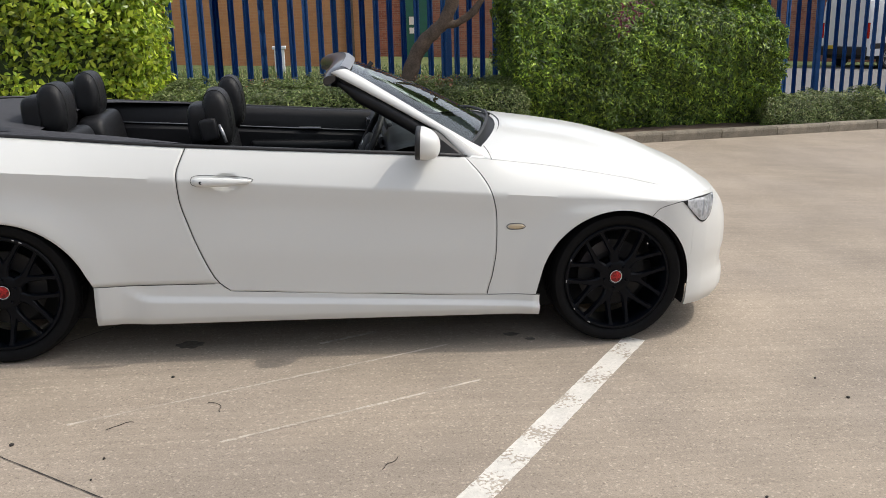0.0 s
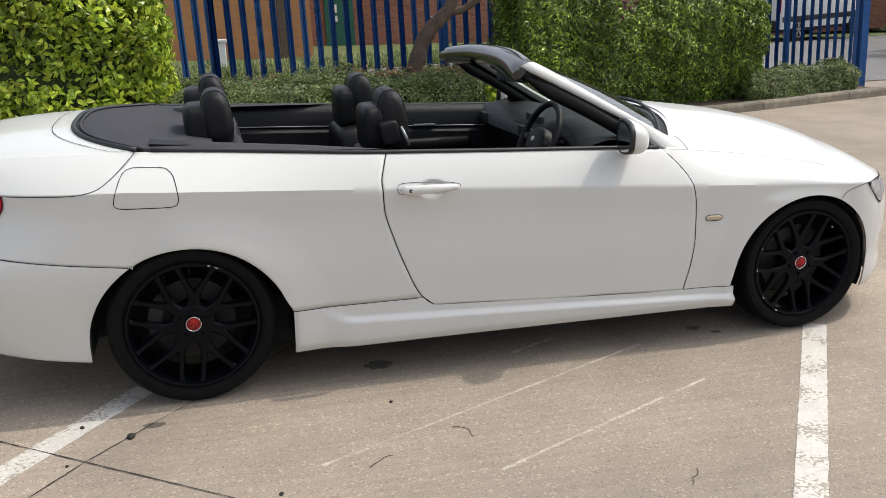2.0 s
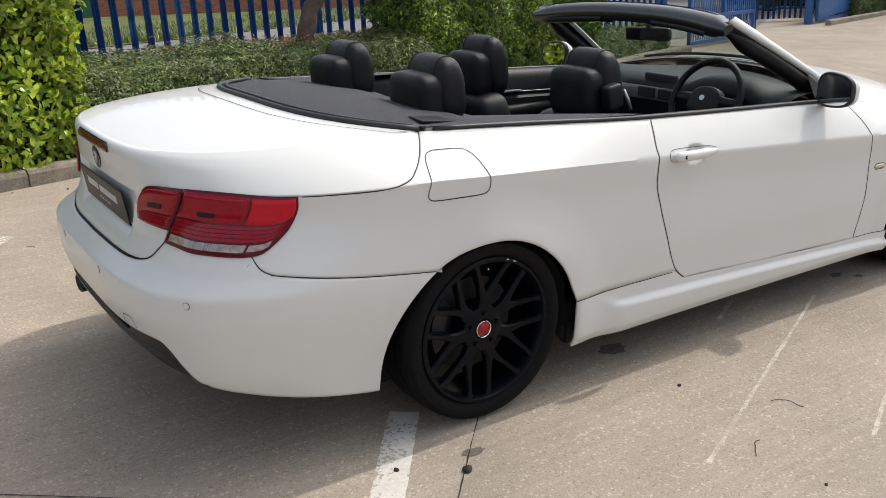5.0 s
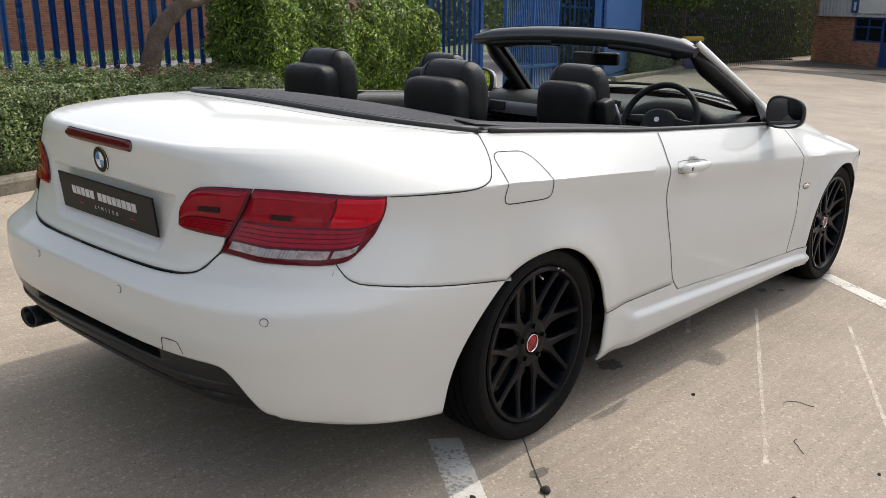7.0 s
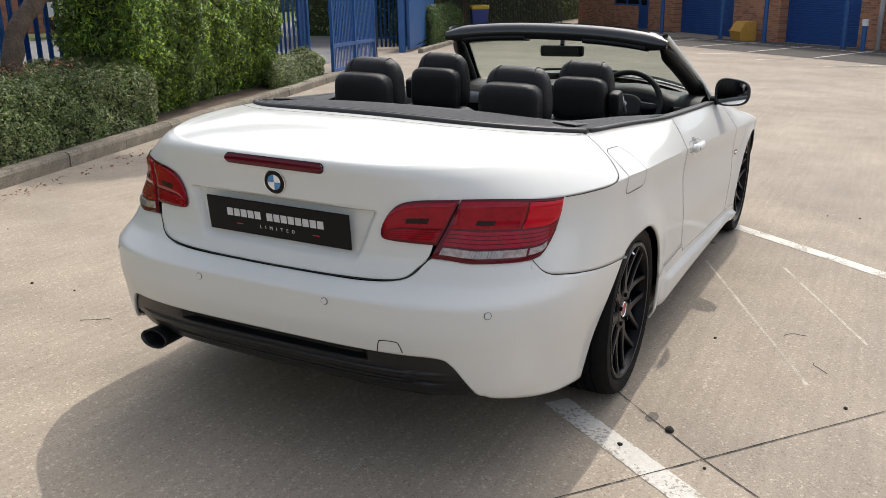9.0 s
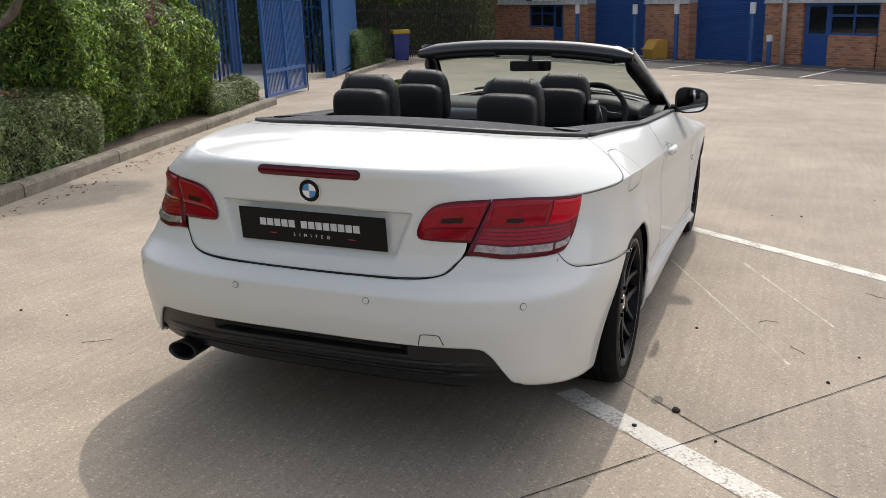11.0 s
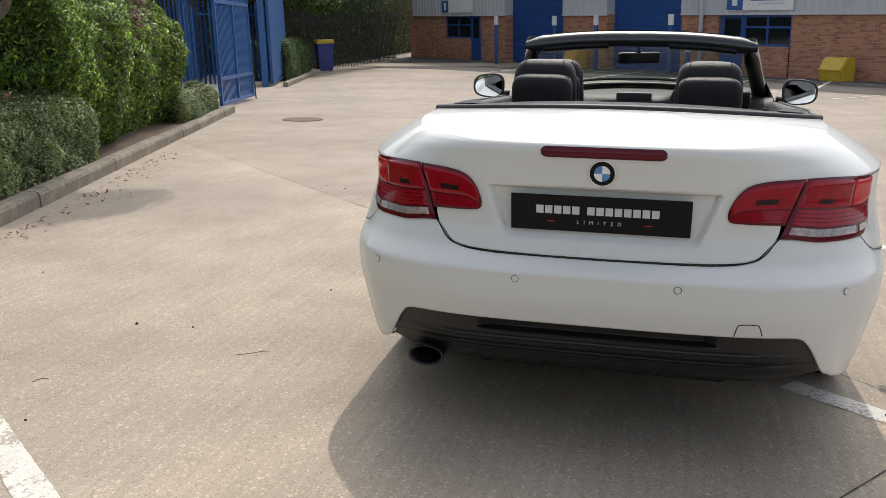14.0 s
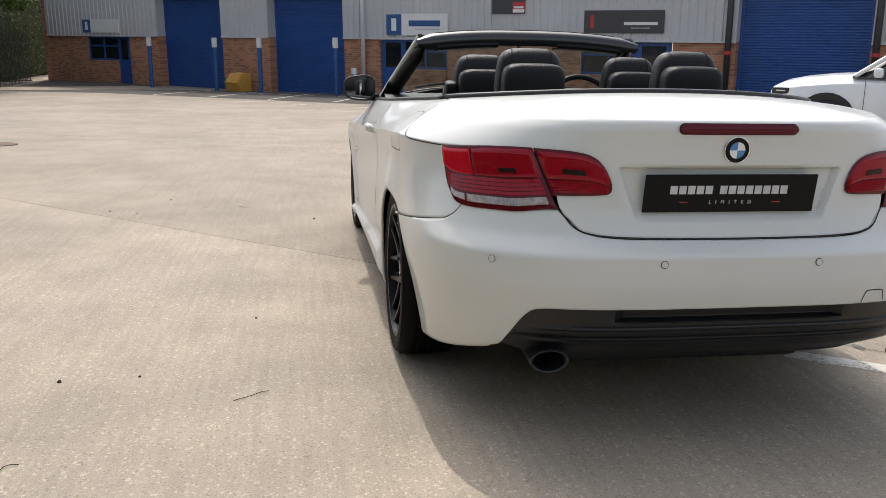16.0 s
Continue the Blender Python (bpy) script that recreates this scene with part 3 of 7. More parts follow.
def low_cover(name, label, x0, x1, z_top, count, seed, f_in=0.16):
    front = lambda x: kerb_y(x) + f_in
    back = lambda x: max(fence_y(x) - 0.05, kerb_y(x) + 0.3)
    root = thing(name, label, "shrub", "low ground cover")
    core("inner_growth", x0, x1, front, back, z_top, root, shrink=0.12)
    v, f = leaves(count, box_surface(x0, x1, front, back, z_top, 0.04, 0.2, seed, 0.07, True, 1.3), 0.030, 0.45, seed, up=0.6)
    tagged(leaf_part("foliage", v, f, M["leaf_cover"], root), kind="stuff")
low_cover("ground_cover", "low dense small-leaved shrubs filling the planting bed", -0.3, 3.75, 0.68, 92000, 21)
low_cover("ground_cover", "low small-leaved shrubs filling the end of the bed", 7.1, 9.35, 0.46, 28000, 22)

def limb_tree(name, label, at, paths, crown=None):
    root = thing(name, label, "tree")
    for i, (pts, radii) in enumerate(paths):
        fine_p, fine_r = [], []
        for j in range(len(pts) - 1):
            for q in range(6):
                t = q / 6
                fine_p.append(Vector(at) + Vector(pts[j]).lerp(Vector(pts[j + 1]), t)); fine_r.append(radii[j] + (radii[j + 1] - radii[j]) * t)
        for _ in range(3):
            fine_p = fine_p[:1] + [(a + 2 * b + c) / 4 for a, b, c in zip(fine_p, fine_p[1:], fine_p[2:])] + fine_p[-1:]
        b = tube_bm(fine_p, fine_r, 18)
        b.normal_update()
        for v in b.verts:                       # knots, ridges and flaking bark
            way_ = v.normal
            v.co += way_ * (0.020 * noise.noise(v.co * 7) + 0.012 * noise.noise(Vector((v.co.x * 30, v.co.y * 30, v.co.z * 9))))
        part("trunk" if i == 0 else "limb", b, M["bark"], root, smooth=True)
    return root
def verge_grass():
    """Long uneven grass along the near edge of the verge."""
    def place(rng, n):
        x = rng.uniform(-14, 16, n)
        edge = np.interp(x, [-60, -0.5, 5, 14, 27], [9.8, 12.4, 15.8, 21.6, 25.4])
        y = edge + 0.1 + np.abs(rng.normal(0, 1.6, n))
        z = np.array([gz(a, b) for a, b in zip(x, y)]) + 0.08
        return np.stack([x, y, z], 1), np.tile(np.array([0.0, -0.8, 0.1]), (n, 1))
    v, f = leaves(30000, place, 0.24, 0.07, 91, curl=0.3, up=-0.2, droop=-3.0)
    ob = leaf_part("grass_tufts", v, f, M["leaf_grass"], None)
    tagged(ob, "long uneven yellow-green grass on the verge", "grass", kind="stuff")
verge_grass()
g0 = gz(2.42, 5.42)
small_tree = limb_tree("garden_tree", "small leaning tree with a bare trunk in the bed", (2.40, 5.38, g0), [
    ([(0, 0, 0), (0.02, 0, 0.45), (0.05, 0.02, 0.75), (0.16, 0.03, 1.0), (0.27, 0.02, 1.16), (0.46, 0, 1.30), (0.56, 0, 1.50), (0.60, 0, 1.9), (0.75, 0.1, 2.6)], [0.125, 0.10, 0.088, 0.082, 0.078, 0.072, 0.068, 0.063, 0.045]),
    ([(0.44, 0, 1.29), (0.62, -0.02, 1.30), (0.80, -0.05, 1.42), (1.1, -0.1, 1.9)], [0.05, 0.045, 0.04, 0.03]),
    ([(0.02, 0, 0.0), (-0.12, -0.03, 0.25), (-0.30, -0.06, 0.36)], [0.07, 0.06, 0.03]),
    ([(0.75, 0.1, 2.6), (1.2, -0.4, 2.85), (1.75, -0.9, 2.95)], [0.045, 0.03, 0.012]),
    ([(1.1, -0.1, 1.9), (1.3, -0.5, 2.4), (1.5, -0.8, 2.7)], [0.028, 0.02, 0.01])])
def tree_top(rng, n):
    c = np.array([(3.5, 4.9, 2.75), (3.9, 4.6, 2.85), (4.2, 4.35, 2.9), (4.4, 4.75, 3.0), (3.85, 5.1, 3.1), (3.3, 5.3, 2.9), (4.6, 4.3, 3.05), (4.0, 4.05, 2.9), (4.35, 3.95, 3.0), (3.9, 4.3, 3.15), (4.85, 4.0, 3.1)])
    k = rng.integers(0, len(c), n)
    d = rng.normal(0, 1, (n, 3)); d /= np.linalg.norm(d, axis=1)[:, None]
    return c[k] + d * rng.uniform(0.1, 0.42, n)[:, None] * (1.1, 1.0, 0.5) + (0, 0, g0), d
v, f = leaves(5600, tree_top, 0.11, 0.5, 77, up=0.4)
tagged(leaf_part("crown", v, f, M["leaf_tree"], small_tree), kind="stuff")

# ---- palisade fence ----
def pale_mesh(h):
    """A W-section pale with a split pointed head."""
    b = bmesh.new()
    prof = [(-0.035, 0.0), (-0.030, -0.012), (-0.014, -0.012), (0.0, 0.010), (0.014, -0.012), (0.030, -0.012), (0.035, 0.0)]
    rows = []
    for z, sc in ((0.0, 1.0), (h - 0.10, 1.0), (h, 0.15)):
        rows.append([(x * sc, y, z) for x, y in prof])
    grid_bm(rows, b)
    bmesh.ops.solidify(b, geom=b.faces[:], thickness=0.003)
    me = bpy.data.meshes.new("pale"); b.to_mesh(me); b.free(); me.materials.append(M["fence_blue"])
    return me
PALE = pale_mesh(2.05)
def palisade(label, a, z, pitch=0.166, bay_len=2.75, height=2.05, pale=None, first_post=0.0, material=None, rails=(0.28, 1.75)):
    material = material or M["fence_blue"]
    a, z = Vector((*a, 0)), Vector((*z, 0))
    d = z - a; length = d.length; d.normalize()
    nrm = Vector((-d.y, d.x, 0))
    rot = math.atan2(d.y, d.x)
    root = thing("palisade_fence", label, "fence", kind="structure")
    s = pitch / 2
    rnd = random.Random(8)
    while s < length:
        p = a + d * s
        ob = new("pale", pale or PALE); ob.parent = root
        ob.matrix_basis = Matrix.Translation((p.x, p.y, gz(p.x, p.y) + 0.06)) @ Matrix.Rotation(rot, 4, 'Z') @ Matrix.Rotation(rnd.uniform(-0.0015, 0.0015), 4, 'Y')
        s += pitch
    s = first_post
    post_me = None
    while s <= length + 0.01:
        p = a + d * s + nrm * 0.078
        b = box_bm(0.075, 0.055, height - 0.12, (0, 0, 0), 0.004)
        ob = part("post", b, material, root)
        ob.matrix_basis = Matrix.Translation((p.x, p.y, gz(p.x, p.y))) @ Matrix.Rotation(rot, 4, 'Z')
        s += bay_len
    for h in rails:
        k = max(1, int(length / 2.75))
        pts = [a + d * length * i / k + nrm * 0.028 for i in range(k + 1)]
        for q, w in zip(pts[:-1], pts[1:]):
            dz = gz(w.x, w.y) - gz(q.x, q.y)
            ob = part("rail", box_bm((w - q).length, 0.03, 0.045, (0, 0, 0), 0.003), material, root)
            mid = (q + w) / 2
            ob.matrix_basis = Matrix.Translation((mid.x, mid.y, gz(mid.x, mid.y) + h)) @ Matrix.Rotation(rot, 4, 'Z') @ Matrix.Rotation(-math.atan2(dz, (w - q).length), 4, 'Y')
    return root
palisade("blue steel palisade fence with pointed pales behind the bed", (-7.9, fence_y(-7.9)), (9.85, fence_y(9.85)), first_post=(0.34 + 7.9) * 1.0157 - 2.75 * 3)

def square_post(name, label, x, y, side, high, material, rot=0.0, cap=True):
    root = thing(name, label, "post", "gate posts")
    ob = part("shaft", box_bm(side, side, high, (0, 0, 0), 0.006), material, root)
    if cap:
        part("cap", box_bm(side + 0.012, side + 0.012, 0.02, (0, 0, high), 0.004), material, root)
    root.matrix_world = Matrix.Translation((x, y, gz(x, y))) @ Matrix.Rotation(rot, 4, 'Z')
    return root
square_post("gate_post", "thick square blue steel gate post at the fence end", 10.02, 7.55, 0.15, 2.5, M["fence_blue"], 0.2)

def yard_gate(label, hinge, free, high, bars, solid, low=0.10):
    """An open steel gate leaf: frame, mid rails, and bars or sheet."""
    h, f = Vector((*hinge, 0)), Vector((*free, 0))
    d = f - h; w = d.length; rot = math.atan2(d.y, d.x)
    drop = gz(f.x, f.y) - gz(h.x, h.y)
    root = thing("yard_gate", label, "gate", "yard gates")
    root.matrix_world = Matrix.Translation((h.x, h.y, gz(h.x, h.y) + low)) @ Matrix.Rotation(rot, 4, 'Z')
    for x in (0.03, w / 2, w - 0.03):
        part("stile", box_bm(0.06, 0.06, high, (x, 0, drop * x / w), 0.004), M["fence_blue"], root)
    for z in (0.0, 0.42, high - 0.45, high - 0.06):
        b = box_bm(w, 0.055, 0.06, (w / 2, 0, 0), 0.004)
        for v in b.verts:
            v.co.z += z + drop * v.co.x / w
        part("rail", b, M["fence_blue"], root)
    if bars:
        me = None
        x = 0.12
        while x < w - 0.1:
            b = box_bm(0.03, 0.012, high - 0.04, (0, 0.012, 0.02), 0.0)
            if me is None:
                me = bpy.data.meshes.new("bar"); b.to_mesh(me); me.materials.append(M["fence_blue"])
            b.free()
            ob = new("bar", me); ob.parent = root; ob.matrix_basis = Matrix.Translation((x, 0, drop * x / w))
            x += 0.085
    if solid:
        part("sheet", box_bm(w - 0.06, 0.004, high - 0.05, (w / 2, -0.034, 0.03)), M["fence_blue"], root, "flat blue steel sheet")
    part("drop_bolt", tube_bm([(w - 0.02, -0.05, -0.08 + drop), (w - 0.02, -0.05, 0.9 + drop)], 0.012), M["dark_steel"], root, "dark steel drop bolt")
    return root
yard_gate("open blue steel gate leaf with vertical bars", (10.3, 7.18), (12.80, 7.80), 2.15, True, False, 0.05)
square_post("gate_post", "square blue steel gate post across the entrance", 17.1, 9.55, 0.15, 2.5, M["fence_blue"], 0.3)
yard_gate("open blue sheet-steel gate leaf by the far kerb", (17.25, 9.45), (21.9, 11.1), 2.1, False, True, 0.06)
palisade("short blue palisade run behind the far gate post", (16.5, 11.05), (19.4, 10.4), first_post=0.1)

def dark_rail_fence():
    root = thing("railing_fence", "tall dark steel railings beside the far unit", "fence", kind="structure")
    a, z = Vector((26.8, 13.8, 0)), Vector((39.2, 12.9, 0))
    d = z - a; n = int(d.length / 0.16)
    me = bpy.data.meshes.new("pale"); b = box_bm(0.05, 0.012, 2.2, (0, 0, 0)); b.to_mesh(me); b.free(); me.materials.append(M["dark_steel"])
    rot = math.atan2(d.y, d.x)
    for i in range(n):
        p = a + d * (i / n)
        ob = new("pale", me); ob.parent = root
        ob.matrix_basis = Matrix.Translation((p.x, p.y, gz(p.x, p.y))) @ Matrix.Rotation(rot, 4, 'Z')
    for h in (0.25, 1.85):
        m = (a + z) / 2
        ob = part("rail", box_bm(d.length, 0.03, 0.05, (0, 0, 0), 0.003), M["dark_steel"], root)
        ob.matrix_basis = Matrix.Translation((m.x, m.y, gz(m.x, m.y) + h)) @ Matrix.Rotation(rot, 4, 'Z') @ Matrix.Rotation(0.042, 4, 'Y')
dark_rail_fence()

def bin_container(x, y):
    root = thing("grit_bin", "tall blue plastic wheeled bin with a yellow lid by the kerb", "bin")
    b = bmesh.new()
    rows = []
    for z, s in ((0.06, 0.80), (0.12, 0.84), (0.9, 1.0), (0.96, 1.06), (1.0, 1.06)):
        rows.append([(0.26 * s * cx, 0.29 * s * cy, z) for cx, cy in ((-1, -1), (1, -1), (1, 1), (-1, 1), (-1, -1))])
    grid_bm(rows, b)
    bmesh.ops.remove_doubles(b, verts=b.verts[:], dist=0.0005)
    bmesh.ops.holes_fill(b, edges=[e for e in b.edges if e.is_boundary])
    bmesh.ops.recalc_face_normals(b, faces=b.faces[:])
    part("body", b, M["blue_plastic"], root)
    part("lid", box_bm(0.60, 0.66, 0.14, (0, 0, 1.0), 0.05), M["yellow_plastic"], root, "yellow plastic lid")
    for sy in (-1, 1):
        b = bmesh.new(); bmesh.ops.create_cone(b, cap_ends=True, segments=16, radius1=0.1, radius2=0.1, depth=0.05, matrix=Matrix.Translation((0.22, 0.25 * sy, 0.1)) @ Matrix.Rotation(math.pi / 2, 4, 'X'))
        part("wheel", b, M["dark_steel"], root)
    root.matrix_world = Matrix.Translation((x, y, gz(x, y))) @ Matrix.Rotation(0.6, 4, 'Z')
bin_container(27.2, 11.95)

def far_tree(name, label, x, y, trunk_h, crown, count, size, seed, spread):
    root = thing(name, label, "tree", "trees by the far fence")
    g = gz(x, y)
    rnd = random.Random(seed)
    part("trunk", tube_bm([(x, y, g), (x + 0.1, y, g + trunk_h * 0.5), (x + 0.15, y + 0.1, g + trunk_h)], [0.22, 0.17, 0.10], 8), M["bark"], root, smooth=True)
    clumps = []
    for i in range(crown):
        a = rnd.uniform(0, 2 * math.pi); r = spread * math.sqrt(rnd.uniform(0, 1)); h = rnd.uniform(0.25, 1.0)
        c = (x + r * math.cos(a), y + r * math.sin(a), g + trunk_h * 0.35 + h * trunk_h * 1.2 * (1.1 - 0.4 * r / spread))
        clumps.append((c, rnd.uniform(0.45, 0.95)))
        if i < 9:
            part("limb", tube_bm([(x + 0.1, y, g + trunk_h * 0.55), ((x + c[0]) / 2, (y + c[1]) / 2, (g + trunk_h * 0.7 + c[2]) / 2), c], [0.08, 0.05, 0.02], 6), M["bark"], root)
    C = np.array([c for c, _ in clumps]); R = np.array([r for _, r in clumps])
    def place(rng, n):
        k = rng.integers(0, len(C), n)
        d = rng.normal(0, 1, (n, 3)); d /= np.linalg.norm(d, axis=1)[:, None]
        rr = R[k] * rng.uniform(0.35, 1.0, n) ** 0.5
        return C[k] + d * rr[:, None] * (1, 1, 0.7), d
    v, f = leaves(count, place, size, 0.5, seed, up=0.5)
    tagged(leaf_part("crown", v, f, M["leaf_tree"], root), kind="stuff")
far_tree("broadleaf_tree", "dark shady broadleaf tree behind the far kerb", 25.5, 13.2, 4.2, 46, 26000, 0.16, 41, 2.6)
far_tree("broadleaf_tree", "dark shady broadleaf tree behind the far kerb", 31.2, 14.5, 5.4, 64, 36000, 0.17, 42, 4.0)
far_tree("broadleaf_tree", "dark shady broadleaf tree behind the far kerb", 22.0, 14.2, 4.5, 40, 18000, 0.17, 43, 2.4)
far_tree("broadleaf_tree", "broadleaf tree on the far verge of the road", 33.0, 22.0, 6.0, 50, 22000, 0.2, 44, 4.2)
hedge("shrub_row", "dark low shrubs behind the far kerb", 20.0, 25.6, lambda x: kerb_y(x) + 0.25, lambda x: kerb_y(x) + 1.7, 1.15, 16000, 0.07, 0.4, M["leaf_tree"], 51)

hedge("tree_belt", "dark dense belt of trees and shrubs behind the railings", 25.0, 64.0, lambda x: 14.6 - 0.05 * (x - 25), lambda x: 18.5, 5.5, 50000, 0.17, 0.5, M["leaf_tree"], 52, soft=1.2, inner=0.35)

hedge("tree_belt", "dark belt of shrubs beyond the road", 29.0, 62.0, lambda x: 30.0 + 0.25 * (x - 29), lambda x: 34.0 + 0.25 * (x - 29), 4.6, 20000, 0.26, 0.5, M["leaf_tree"], 55, soft=1.2, inner=0.35)
# added, unseen hedge and wall close the yard behind the camera and dim reflections
hedge("boundary_hedge", "added plain hedge, out of view, closing the yard", -25.0, -22.5, lambda x: -18.0, lambda x: 8.5, 3.2, 30000, 0.14, 0.5, M["leaf_hedge"], 53, soft=0.5, inner=0.15)
added_wall = part("added_wall_south", box_bm(60, 0.3, 5.0, (6, -34.0, -1.8)), M["far_brick"])
tagged(added_wall, "added plain brick wall, out of view, closing the yard", "wall", kind="structure")

# ---- industrial units ----
FOOT = -1.25
def fpos(u, n, z):
    p = FO + FU * u + FN * n
    return (p.x, p.y, FOOT + z)
FROT = math.atan2(FU.y, FU.x)
def on_facade(u, n, z):
    return Matrix.Translation(fpos(u, n, z)) @ Matrix.Rotation(FROT, 4, 'Z')
CLAD = 2.02
unit = thing("industrial_units", "row of brick and grey-clad industrial units with blue shutters", "building", kind="structure")
def upart(name, bm, material, label="", parent=None):
    return part(name, bm, material, parent or unit, label)
# openings along the facade: start, end, sill, head
OPENINGS = [(-3.72, -0.15, -0.6, 4.0), (1.70, 4.60, -0.6, CLAD), (9.45, 12.20, -0.6, CLAD), (13.75, 17.25, -0.6, 3.6), (19.62, 23.12, -0.6, 3.6), (24.85, 27.45, -0.6, CLAD)]
def wall_bits(z0, z1, u0, u1):
    cuts, u = [], u0
    for a, b, lo, hi in OPENINGS:
        if hi > z0 + 0.01 and a < u1 and b > u0:
            if a > u:
                cuts.append((u, a))
            u = b
    if u < u1:
        cuts.append((u, u1))
    return cuts
for a, b in wall_bits(0, CLAD, -9, 30.0):
    bm = box_bm(b - a, 0.60, CLAD + 0.8, (0, -0.30, -0.8))
    bm.transform(on_facade((a + b) / 2, -0.012, 0)); upart("brick_panel", bm, M["unit_brick"])
def clad_sheet(u0, u1, z0, z1):
    """Profiled steel sheet: upright ribs on flat pans."""
    prof, u = [], u0
    while u < u1:
        for du, n in ((0, 0), (0.14, 0), (0.16, 0.035), (0.19, 0.035), (0.21, 0)):
            if u + du <= u1:
                prof.append((u + du, n))
        u += 0.25
    prof.append((u1, 0))
    return grid_bm([[fpos(a, n + 0.05, z) for a, n in prof] for z in (z0, z1)])
for a, b in wall_bits(2.5, 3.0, -9, 30.0):
    upart("cladding_sheet", clad_sheet(a, b, CLAD, 3.6), M["cladding"])
upart("cladding_sheet", clad_sheet(-9, 30.6, 3.6, 5.6), M["cladding"])
bmb = bmesh.new()
for a, b in wall_bits(2.5, 3.0, -9, 30.0):
    box_bm(b - a, 0.6, 3.6 - CLAD, (0, -0.3, CLAD), bm=bmb, m=on_facade((a + b) / 2, 0.03, 0))
box_bm(39.0, 0.6, 2.0, (0, -0.3, 3.6), bm=bmb, m=on_facade(10.5, 0.03, 0))
upart("backing", bmb, M["cladding"])
bm = box_bm(39.0, 14.0, 0.25, (0, -7.0, 5.6)); bm.transform(on_facade(10.5, 0.1, 0)); upart("roof", bm, M["cladding"])
bm = box_bm(0.3, 14.0, 6.4, (0, -7.0, -0.8)); bm.transform(on_facade(30.15, 0, 0)); upart("end_wall", bm, M["unit_brick"])
for a, b in wall_bits(2.5, 3.0, -9, 30.0):
    bm = box_bm(b - a, 0.09, 0.05, (0, 0.05, CLAD - 0.04), 0.01); bm.transform(on_facade((a + b) / 2, 0.0, 0)); upart("drip_flashing", bm, M["cladding"])

def shutter(u0, u1, head):
    w = u1 - u0
    root = part("roller_shutter", box_bm(0.09, 0.10, head + 0.8, (-w / 2 + 0.045, 0, -0.8), 0.004), M["shutter"], unit, "closed blue steel roller shutter")
    root.matrix_basis = on_facade((u0 + u1) / 2, -0.46, 0)
    prof, z = [], -0.6
    while z < head:
        prof += [(z, 0.0), (z + 0.03, 0.016), (z + 0.062, 0.016), (z + 0.075, 0.0)]
        z += 0.078
    rows = [[(x, n + 0.01, q) for q, n in prof] for x in (-w / 2 + 0.06, w / 2 - 0.06)]
    c = part("curtain", grid_bm(rows), M["shutter"], root)
    part("guide", box_bm(0.09, 0.10, head + 0.8, (w / 2 - 0.045, 0, -0.8), 0.004), M["shutter"], root)
    part("bottom_bar", box_bm(w - 0.12, 0.05, 0.10, (0, 0.02, -0.28), 0.005), M["shutter"], root)
shutter(-3.72, -0.15, 4.0); shutter(13.75, 17.25, 3.6); shutter(19.62, 23.12, 3.6)

def shopfront(u0, ud, u1, door_right, sill=0.98):
    """Blue window beside a half-glazed blue door; ud parts the two."""
    w = u1 - u0
    root = part("entrance", box_bm(w, 0.08, 0.09, (0, 0, CLAD - 0.12), 0.004), M["shutter"], unit, "blue framed window and half-glazed door")
    root.matrix_basis = on_facade((u0 + u1) / 2, -0.10, 0)
    dx0, dx1 = (u0, ud) if not door_right else (ud, u1)
    wx0, wx1 = (ud, u1) if not door_right else (u0, ud)
    c = (u0 + u1) / 2
    ap = box_bm(wx1 - wx0, 0.22, sill + 0.8, ((wx0 + wx1) / 2 - c, -0.02, -0.8))
    ap.transform(on_facade(c, -0.10, 0))
    part("brick_apron", ap, M["unit_brick"], unit)
    part("door_leaf", box_bm(dx1 - dx0 - 0.08, 0.05, CLAD + 0.3, ((dx0 + dx1) / 2 - c, 0, -0.42), 0.004), M["shutter"], root, "blue painted door")
    part("door_pane", box_bm(dx1 - dx0 - 0.32, 0.012, 0.85, ((dx0 + dx1) / 2 - c, 0.028, 1.02)), M["window_dark"], root)
    part("window_pane", box_bm(wx1 - wx0, 0.012, CLAD - sill - 0.1, ((wx0 + wx1) / 2 - c, -0.02, sill)), M["window_dark"], root)
    for q in (0.0, 0.5, 1.0):
        part("mullion", box_bm(0.06, 0.07, CLAD - sill, (wx0 + (wx1 - wx0) * q - c, 0.0, sill), 0.004), M["shutter"], root)
    for z in (sill, sill + (CLAD - sill) * 0.55):
        part("transom", box_bm(wx1 - wx0, 0.065, 0.07, ((wx0 + wx1) / 2 - c, 0.0, z), 0.004), M["shutter"], root)
    for x in (dx0 + 0.03, dx1 - 0.03):
        part("door_jamb", box_bm(0.06, 0.07, CLAD + 0.5, (x - c, 0.0, -0.6), 0.004), M["shutter"], root)
shopfront(1.75, 2.82, 4.6, False)
shopfront(9.5, 11.2, 12.15, True)
shopfront(24.9, 25.6, 27.4, False)

def sign(u0, u1, z0, z1, base, label):
    root = thing("sign_board", label, "sign", "unit signs")
    root.matrix_world = on_facade((u0 + u1) / 2, 0.10, (z0 + z1) / 2)
    part("board", box_bm(u1 - u0, 0.03, z1 - z0, (0, 0, -(z1 - z0) / 2), 0.004), base, root)
    return root
TURN = Matrix.Rotation(math.pi, 4, 'Z') @ Matrix.Rotation(math.pi / 2, 4, 'X')
s2 = sign(9.38, 11.80, 2.13, 2.86, M["white_paint"], "white unit sign with a blue number panel")
part("number_panel", box_bm(0.62, 0.012, 0.70, (0.93, 0.014, -0.35)), M["sign_blue"], s2, "dark blue number panel")
